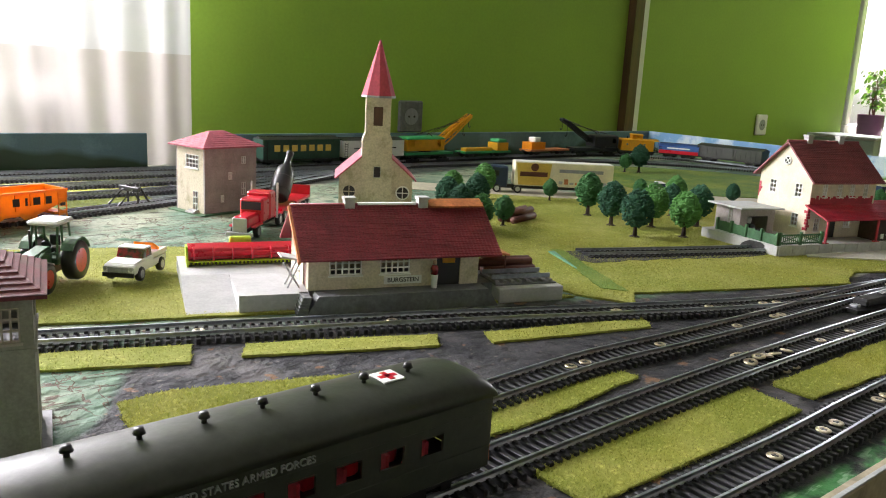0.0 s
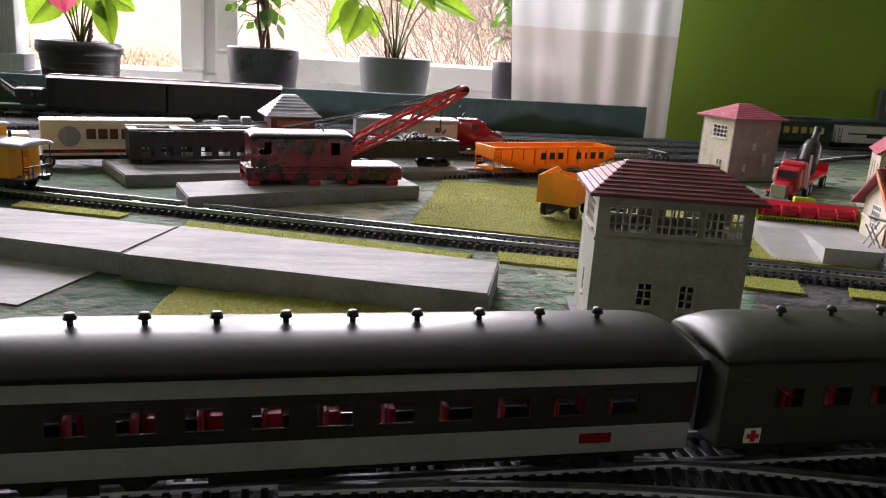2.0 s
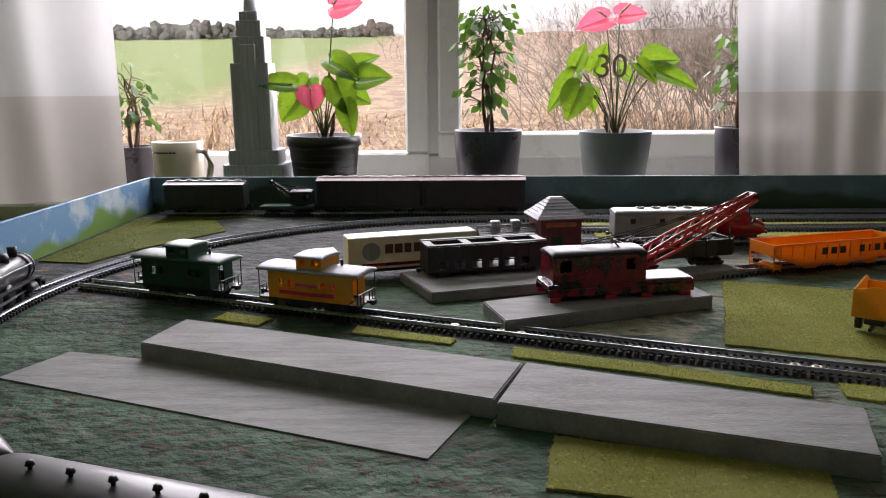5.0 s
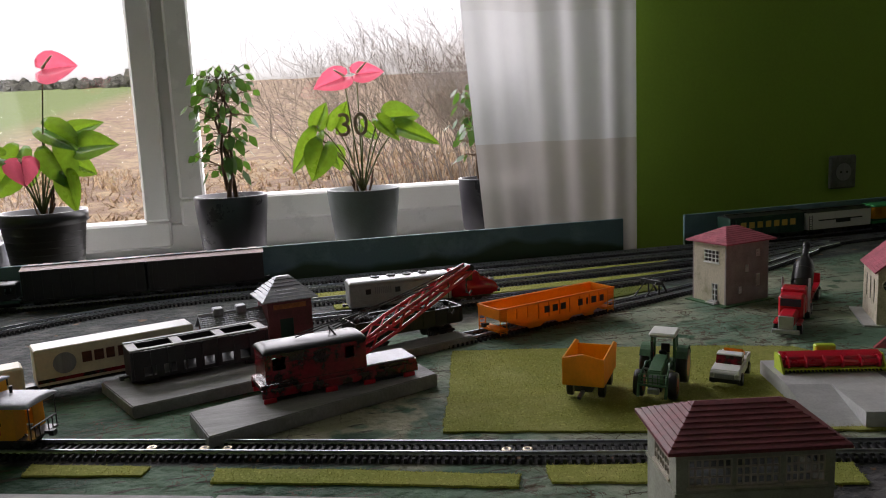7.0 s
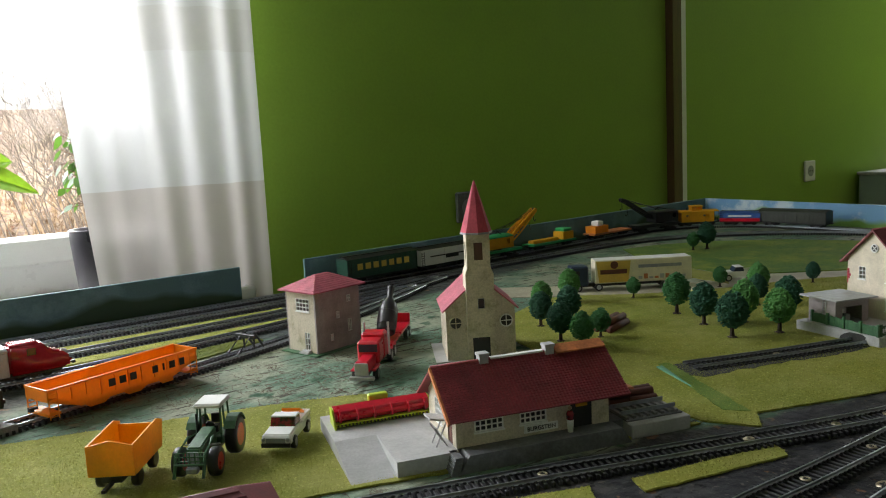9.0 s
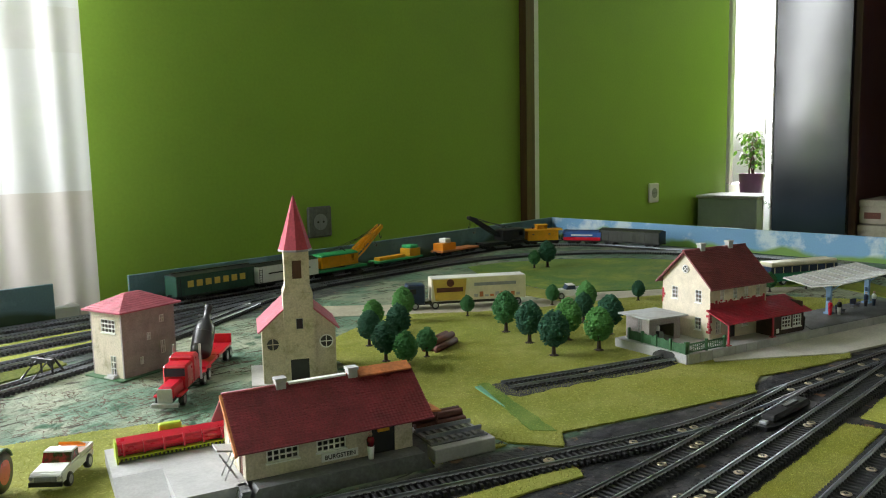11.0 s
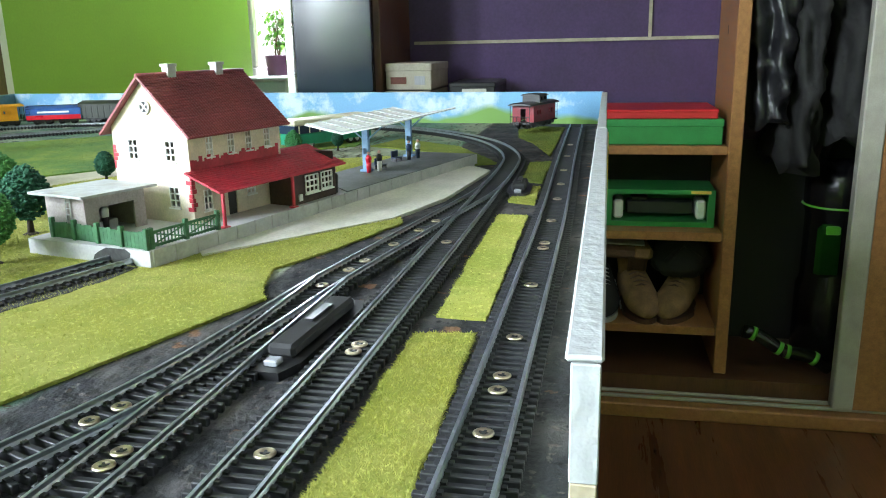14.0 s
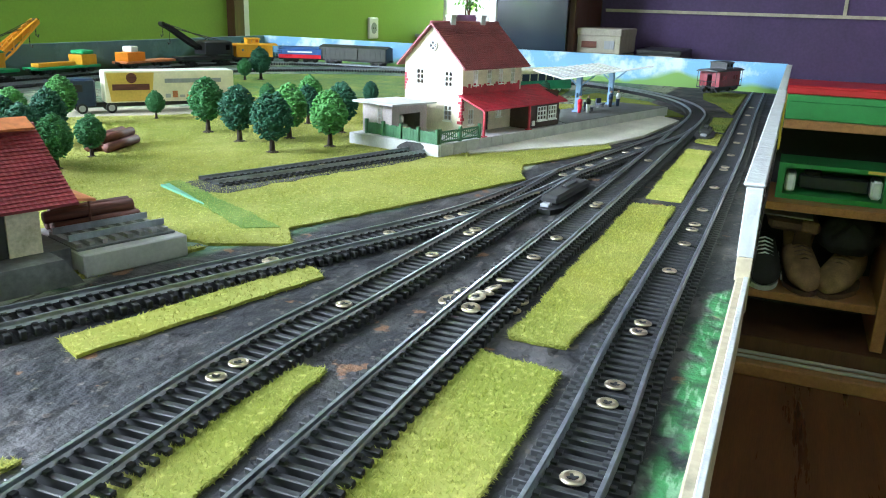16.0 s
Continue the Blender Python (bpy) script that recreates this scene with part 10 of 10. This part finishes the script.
part("divider", boxes((WX, WB, -0.66, -0.64, FLOOR + 0.08, CEIL), bev=0.002), M["wood_dark"], wd)
for z in (-0.104, -0.302, -0.530):
    part("shelf", boxes((WX + 0.01, WB - 0.013, -0.2715, 0.4995, z - 0.020, z), bev=0.0015), M["wood"], wd, "light brown shelf board")
part("plinth", boxes((WX - 0.02, WB, -1.6, 0.50, FLOOR, FLOOR + 0.075)), M["wood_dark"], wd)
dr = part("sliding_door", boxes((WX - 0.045, WX - 0.02, 0.522, 0.705, FLOOR + 0.044, CEIL - 0.02)), M["black_gloss"], wd, "glossy black sliding door")
part("door_profile", boxes((WX - 0.050, WX - 0.016, 0.706, 0.728, FLOOR + 0.044, CEIL - 0.02), bev=0.003), M["alu"], dr, "aluminium door profile")
dr = part("sliding_door", boxes((WX - 0.075, WX - 0.052, -1.6, -0.560, FLOOR + 0.044, CEIL - 0.02)), M["wood"], wd, "light wood sliding door")
part("door_profile", boxes((WX - 0.080, WX - 0.048, -0.559, -0.515, FLOOR + 0.044, CEIL - 0.02), bev=0.003), M["profile_grey"], dr, "dull grey door profile")
part("threshold", boxes((WX - 0.098, WX - 0.0205, -1.6, 0.72, FLOOR + 0.0005, FLOOR + 0.034), bev=0.003), M["wood"], wd, "wooden threshold board")
for x in (WX - 0.064, WX - 0.034):
    part("floor_rail", boxes((x - 0.005, x + 0.005, -1.6, 0.72, FLOOR + 0.0345, FLOOR + 0.042), bev=0.002), M["profile_grey"], wd, "dull metal floor rail")


def carton(x0, x1, y0, y1, z0, z1, material, label, marks=(), lid=None, name="storage_box"):
    c = thing(name, Matrix.Identity(4), label, "box", "boxes in the wardrobe")
    part("box_body", boxes((x0, x1, y0, y1, z0, z1), bev=0.002), M[material], c)
    part("lid", boxes((x0 - 0.0015, x1 + 0.0015, y0 - 0.0015, y1 + 0.0015, z1 - (z1 - z0) * 0.28, z1 + 0.0015), bev=0.002), M[lid or material], c)
    for a, b, e, f, mm in marks:
        part("label_bar", boxes((x0 - 0.0022, x0 - 0.0003, a, b, e, f)), M[mm], c, "plain printed bar")
    return c


T = -0.104
carton(1.675, 1.90, -0.262, -0.005, T, T + 0.056, "box_green", "flat green cardboard box on the shelf")
carton(1.68, 1.90, -0.250, 0.000, T + 0.058, T + 0.077, "box_red", "flat red cardboard box lying on a green one")
for i, (y0, y1) in enumerate(((0.398, 0.508), (0.400, 0.510), (0.397, 0.507))):
    z = T + 0.064 * i
    carton(1.66, 1.86, y0, y1, z, z + 0.060, "carton", "pale cardboard box in a stack", [(y0 + 0.06, y1 - 0.012, z + 0.014, z + 0.030, "log"), (y0 + 0.015, y0 + 0.04, z + 0.012, z + 0.032, "pewter")])
for i, (y0, y1, mt) in enumerate(((0.245, 0.370, "black"), (0.250, 0.368, "red_dark"), (0.242, 0.366, "black"), (0.252, 0.360, "black"))):
    z = T + 0.036 * i
    carton(1.69, 1.90, y0, y1, z, z + 0.033, mt, "dark video case in a stack", [(y0 + 0.02, y1 - 0.03, z + 0.009, z + 0.020, "sand")])
carton(1.68, 1.86, 0.110, 0.205, T, T + 0.062, "carton", "small white cardboard box on the shelf", [(0.13, 0.19, T + 0.015, T + 0.035, "concrete")])
carton(1.72, 1.88, 0.02, 0.10, T, T + 0.075, "black", "dark box on the shelf")

# boxed engine
z = -0.302
bx = thing("model_train_box", Matrix.Identity(4), "green display box holding a dark model engine", "box")
part("box_body", boxes((1.71, 1.85, -0.260, -0.010, z, z + 0.012), (1.71, 1.85, -0.260, -0.010, z + 0.078, z + 0.088), (1.71, 1.85, -0.260, -0.245, z + 0.012, z + 0.078), (1.71, 1.85, -0.025, -0.010, z + 0.012, z + 0.078), (1.84, 1.85, -0.245, -0.025, z + 0.012, z + 0.078)), M["box_green"], bx)
part("engine", boxes((1.75, 1.79, -0.215, -0.060, z + 0.022, z + 0.055), (1.75, 1.79, -0.110, -0.070, z + 0.055, z + 0.066), bev=0.004), M["black_satin"], bx)
for y in (-0.243, -0.052):
    part("padding", boxes((1.73, 1.80, y, y + 0.0235, z + 0.014, z + 0.060), bev=0.005), M["white"], bx, "white padding block")
part("label_bar", boxes((1.7085, 1.7098, -0.250, -0.205, z + 0.0795, z + 0.0865)), M["gold"], bx)

M["bag_dark"] = mat("black_leather", (0.008, 0.0075, 0.0075), 0.8, var=0.25, scale=25, bump=0.4, bscale=150)
M["film"] = mat("black_plastic_film", (0.010, 0.010, 0.012), 0.40, var=0.3, scale=20, bump=0.6, bscale=30)


def soft_bag(x, y, z, sx, sy, sz, seed, material, label, strap=True):
    """A slumped soft bag with creases and a strap."""
    rnd = random.Random(seed)
    off = Vector((rnd.uniform(0, 9), rnd.uniform(0, 9), rnd.uniform(0, 9)))
    bm = bmesh.new()
    bmesh.ops.create_icosphere(bm, subdivisions=4, radius=1)
    for v in bm.verts:
        c = v.co.copy()
        f = 1 + 0.16 * noise.noise(c * 2.2 + off) + 0.05 * noise.noise(c * 6 + off)
        zz = max(-0.72, c.z * f)
        v.co = Vector((math.copysign(abs(c.x) ** 0.7, c.x) * f * sx, math.copysign(abs(c.y) ** 0.7, c.y) * f * sy, (zz + 0.72) * sz / 1.6))
    b = thing("bag", pose(x, y, z), label, "bag", "bags in the wardrobe")
    part("bag_body", bm, M[material], b, "", True)
    if strap:
        part("strap", tube(bmesh.new(), [(-sx * 0.95, -sy * 0.6, sz * 0.5), (-sx * 1.02, 0, sz * 0.85), (-sx * 0.95, sy * 0.6, sz * 0.4)], 0.006, 8), M["bag_dark"], b, "", True)
    return b


M["suede"] = mat("tan_suede", (0.175, 0.102, 0.046), 0.95, var=0.3, scale=30, bump=0.4, bscale=300)
M["leather_brown"] = mat("brown_leather", (0.075, 0.036, 0.022), 0.6, var=0.25, scale=25, bump=0.3, bscale=200)
SHELF = -0.530


def footwear(name, m, label, upper, sole, shaft=0.0, trim=None):
    """A shoe with its toe towards -x: rounded upper on a flat sole, with a shaft or striped edges."""
    b = thing(name, m, label, name, "shoes in the wardrobe")
    rows, n = [], 18
    bm = bmesh.new()
    for x, w, h in ((-0.118, 0.010, 0.018), (-0.112, 0.026, 0.036), (-0.095, 0.038, 0.050), (-0.065, 0.043, 0.058), (-0.030, 0.041, 0.075), (0.010, 0.036, 0.096), (0.045, 0.035, 0.100), (0.065, 0.030, 0.094), (0.076, 0.016, 0.060)):
        rows.append([bm.verts.new((x, w * math.copysign(abs(math.cos(a)) ** 0.75, math.cos(a)), 0.0125 + h * (0.5 + 0.5 * math.sin(a)))) for a in (2 * math.pi * i / n for i in range(n))])
    for p, q in zip(rows, rows[1:]):
        for i in range(n):
            bm.faces.new((p[i], p[(i + 1) % n], q[(i + 1) % n], q[i]))
    bm.faces.new(rows[0][::-1])
    bm.faces.new(rows[-1])
    part("upper", bm, M[upper], b, "", True)
    ring = [(-0.022 + 0.100 * math.cos(a), 0.043 * math.sin(a) * (1.0 if math.cos(a) < 0 else 0.86)) for a in (2 * math.pi * i / 28 for i in range(28))]
    part("sole", prism(bmesh.new(), ring, 0.0, 0.0122), M[sole], b)
    for k in range(5):
        x, z = -0.050 + 0.013 * k, 0.078 + 0.0068 * k
        part("lace", tube(bmesh.new(), [(x, -0.020, z - 0.006), (x, 0, z + 0.002), (x, 0.020, z - 0.006)], 0.0025, 6), M[trim or "leather_brown"], b, "", True)
    if shaft:
        bm = bmesh.new()
        lathe(bm, [(0.034, 0.085), (0.037, 0.085 + shaft * 0.6), (0.040, 0.085 + shaft), (0.036, 0.085 + shaft), (0.031, 0.090)], 20, (0.034, 0, 0))
        part("shaft", bm, M[upper], b, "", True)
        part("tongue", turned(boxes((-0.004, 0.004, -0.022, 0.022, 0, 0.05), bev=0.003), Matrix.Translation((0.004, 0, 0.09)) @ Matrix.Rotation(radians(-14), 4, "Y")), M["leather_brown"], b)
    if trim:
        for y in (-1, 1):
            for k in range(7):
                x = -0.085 + k * 0.021
                part("stripe", turned(boxes((-0.0065, 0.0065, -0.0015, 0.0015, -0.006, 0.006), bev=0.001), Matrix.Translation((x, y * 0.0425, 0.030 + 0.004 * k))), M[trim], b)
    return b


footwear("boot", pose(1.775, -0.090, SHELF, 0, 0, 14), "tan suede ankle boot on the shelf", "suede", "leather_brown", 0.045)
footwear("boot", pose(1.775, -0.200, SHELF, 0, 0, -22), "tan suede ankle boot lying beside its pair", "suede", "leather_brown", 0.030)
footwear("trainer", pose(1.775, -0.003, SHELF, 0, 0, 6), "black trainer with white stripes on the shelf", "bag_dark", "board_white", 0.0, "white")
lb = thing("folded_case", pose(1.775, -0.060, -0.384, 4, 0, 5), "brown leather case lying on the boots", "case")
part("case_body", boxes((-0.07, 0.08, -0.060, 0.060, 0.0, 0.030), bev=0.008), M["leather_brown"], lb)
part("flap", boxes((-0.073, 0.02, -0.055, -0.015, 0.004, 0.0325), bev=0.004), M["suede"], lb, "paler tan flap")
single("paper_sheet", boxes((1.71, 1.87, -0.118, -0.005, -0.347, -0.344)), M["concrete"], "grey sheet of card lying on the brown case", "card", m=pose(0, 0, 0, 2, 0, 0))
soft_bag(1.795, -0.195, -0.432, 0.085, 0.068, 0.105, 3, "bag_dark", "black leather bag on top of the boots")
carton(1.83, 1.905, 0.025, 0.165, SHELF, -0.352, "carton", "pale cardboard box behind the yellow basket")
bk = thing("basket", pose(1.735, 0.122, SHELF) @ Matrix.Diagonal((0.92, 1.0, 0.82, 1.0)), "yellow plastic basket on the shelf", "basket")
part("rim", boxes((-0.09, 0.09, -0.075, -0.069, 0.112, 0.126), (-0.09, 0.09, 0.069, 0.075, 0.112, 0.126), (-0.096, -0.090, -0.075, 0.075, 0.112, 0.126), (0.090, 0.096, -0.075, 0.075, 0.112, 0.126)), M["yellow"], bk)
for z in (0.012, 0.045, 0.078):
    part("band", boxes((-0.093, -0.089, -0.072, 0.072, z, z + 0.012), (0.089, 0.093, -0.072, 0.072, z, z + 0.012), (-0.089, 0.089, -0.072, -0.068, z, z + 0.012), (-0.089, 0.089, 0.068, 0.072, z, z + 0.012)), M["yellow"], bk)
for i in range(9):
    y = -0.068 + i * 0.017
    part("slat", boxes((-0.0925, -0.0895, y - 0.002, y + 0.002, 0.0, 0.113)), M["yellow"], bk)
part("basket_floor", boxes((-0.09, 0.09, -0.07, 0.07, 0.0, 0.006)), M["yellow"], bk)
soft_bag(1.735, 0.122, SHELF + 0.006, 0.070, 0.056, 0.135, 9, "sand", "pale bundle lying in the yellow basket", False)

# black film garments and vacuum cleaner in the narrow compartment
def garment(y, z0, z1, w, seed, label, cloth="film", cloth_label="creased black plastic film"):
    rnd = random.Random(seed)
    g = thing("garment_bag", pose(1.775, y, 0), label, "garment bag", "hanging garment bags")
    bm = bmesh.new()
    n, k = 40, 70
    ph = [rnd.uniform(0, 6) for _ in range(3)]
    rows = []
    for j in range(k + 1):
        z = z1 + (z0 - z1) * j / k
        row = []
        for i in range(n):
            a = 2 * math.pi * i / n
            f = 1 + 0.18 * math.sin(a * 3 + ph[0] + j * 0.05) + 0.10 * math.sin(a * 7 + ph[1] - j * 0.15) + 0.06 * math.sin(j * 0.5 + a * 2 + ph[2])
            f += 0.30 * noise.noise(Vector((a * 1.7, z * 20, seed * 5.0))) + 0.26 * noise.noise(Vector((a * 4, z * 34, seed * 3.0)))
            row.append(bm.verts.new((0.11 * math.cos(a) * f, w * math.sin(a) * f, z + 0.015 * math.sin(a * 4 + ph[2]) * (j == k))))
        rows.append(row)
    for a_, b_ in zip(rows, rows[1:]):
        for i in range(n):
            bm.faces.new((a_[i], a_[(i + 1) % n], b_[(i + 1) % n], b_[i]))
    bm.faces.new(rows[-1])
    part("cover", bm, M[cloth], g, cloth_label, True)
    part("hook", tube(bmesh.new(), [(0, 0, z1 - 0.01), (0, 0, z1 + 0.05), (0, 0.012, z1 + 0.065), (0, 0.024, z1 + 0.05)], 0.002, 6), M["steel"], g, "wire hook")
    return g


garment(-0.355, -0.06, 1.2, 0.055, 2, "creased black plastic garment bag hanging in the wardrobe")
garment(-0.430, -0.16, 1.2, 0.050, 3, "dark cloth garment hanging in the wardrobe", "bag_dark", "matt black cloth")
garment(-0.520, -0.10, 1.2, 0.055, 4, "dark cloth garment hanging in the wardrobe", "bag_dark", "matt black cloth")
M["vac_black"] = mat("glossy_black_shell", (0.006, 0.006, 0.007), 0.22, var=0.1, scale=20, bump=0.02)
vc = thing("vacuum_cleaner", pose(1.83, -0.560, FLOOR + 0.0755), "black and green canister vacuum cleaner", "vacuum cleaner")
bm = bmesh.new()
lathe(bm, [(0.074, 0), (0.082, 0.02), (0.082, 0.18), (0.074, 0.20), (0.074, 0.36), (0.080, 0.38), (0.080, 0.44), (0.062, 0.48), (0.02, 0.49)], 30)
part("canister", bm, M["vac_black"], vc, "glossy black canister", True)
M["vac_green"] = mat("dark_green_plastic", (0.012, 0.055, 0.008), 0.2, var=0.15, scale=20, bump=0.02)
M["lime"] = mat("lime_green_plastic", (0.12, 0.42, 0.03), 0.35, var=0.15, scale=20)
for z, h in ((0.376, 0.012),):
    part("ring", lathe(bmesh.new(), [(0.074, z), (0.084, z + h / 2), (0.074, z + h)], 30), M["lime"], vc, "lime green ring", True)
part("dust_window", boxes((-0.077, -0.052, 0.000, 0.060, 0.215, 0.345), bev=0.010), M["vac_green"], vc, "dark green translucent dust window")
part("catch", boxes((-0.080, -0.062, 0.012, 0.044, 0.322, 0.342), bev=0.003), M["lime"], vc, "lime green catch")
part("side_button", boxes((-0.081, -0.062, -0.030, -0.008, 0.105, 0.165), bev=0.008), M["lime"], vc, "lime green side button")
part("handle", tube(bmesh.new(), [(0, -0.05, 0.48), (0, -0.03, 0.55), (0, 0.03, 0.55), (0, 0.05, 0.48)], 0.010, 8), M["black"], vc, "", True)
hose = [(1.70, -0.34 - 0.020 * i, FLOOR + 0.17 - 0.008 * i + 0.006 * math.sin(i)) for i in range(11)]
part("hose", tube(bmesh.new(), [(a - 1.83, b + 0.560, c - FLOOR - 0.0755) for a, b, c in hose], 0.016, 10), M["vac_black"], vc, "", True)
for i in (1, 4, 5, 8):
    a, b = (Vector(h) - Vector((1.83, -0.560, FLOOR + 0.0755)) for h in (hose[i], hose[i + 1]))
    part("hose_collar", rod(bmesh.new(), a, a + (b - a) * 0.45, 0.0172, 12), M["lime"], vc, "lime green collar", True)

# grey chest below the far window
gc = thing("chest", pose(3.05, 1.44, FLOOR), "grey green wooden chest below the far window", "chest")
part("chest_body", boxes((-0.092, 0.150, -0.14, 0.14, 0, 0.713), bev=0.004), mat("grey_green_paint", (0.30, 0.36, 0.35), 0.6, var=0.12, scale=8), gc)
part("lid", boxes((-0.098, 0.156, -0.146, 0.146, 0.7135, 0.728), bev=0.003), M["concrete"], gc)
part("latch", boxes((-0.03, 0.03, -0.146, -0.1405, 0.66, 0.70), bev=0.002), M["black"], gc)


def socket(x, z, label, plate="white"):
    s = thing("wall_socket", pose(x, WALL, z), label, "wall socket", "wall sockets")
    part("plate", boxes((-0.040, 0.040, -0.010, 0.0, -0.042, 0.042), bev=0.004), M[plate], s)
    bm = bmesh.new()
    rod(bm, (0, -0.0115, 0), (0, -0.0100, 0), 0.022, 24)
    part("recess", bm, M["pewter"], s, "dark round recess")
    for dx in (-0.009, 0.009):
        part("pin_hole", rod(bmesh.new(), (dx, -0.0125, 0), (dx, -0.0112, 0), 0.003, 8), M["black"], s)
    return s


socket(2.575, 0.036, "white wall socket on the green wall")
socket(0.775, 0.048, "dull grey wall socket on the green wall", "concrete_dark")

# line drawing on the fascia: a long outlined shape with lines inside and short scribbles
rnd = random.Random(20)
strokes = [[(0.043 - 0.018 * math.sin(k * 0.35), -0.0064, 0.034 - 0.0052 * k) for k in range(9)], [(0.045 + 0.030 * k, -0.0064, 0.035 + 0.003 * math.sin(k * 0.9)) for k in range(13)], [(0.047 + 0.022 * k, -0.0064, -0.0085 + 0.0012 * k + 0.002 * math.sin(k * 1.7)) for k in range(14)]]
for i in range(11):
    x, z, n = rnd.uniform(0.07, 0.22), -0.004 + 0.0035 * i, rnd.choice((7, 10, 13))
    strokes.append([(x + 0.016 * k, -0.0064, z + 0.0008 * math.sin(k * 1.3 + i)) for k in range(n)])
for i in range(9):
    x, z = rnd.uniform(0.06, 0.42), rnd.uniform(0.004, 0.030)
    strokes.append([(x + 0.003 * math.sin(k * 1.1) + 0.002 * k, -0.0064, z + 0.005 * math.cos(k * 1.1)) for k in range(7)])
for pts in strokes:
    part("drawn_line", tube(bmesh.new(), pts, rnd.uniform(0.0004, 0.0008), 4), M["black"], fb, "black drawn line", m=fb.matrix_basis.inverted())
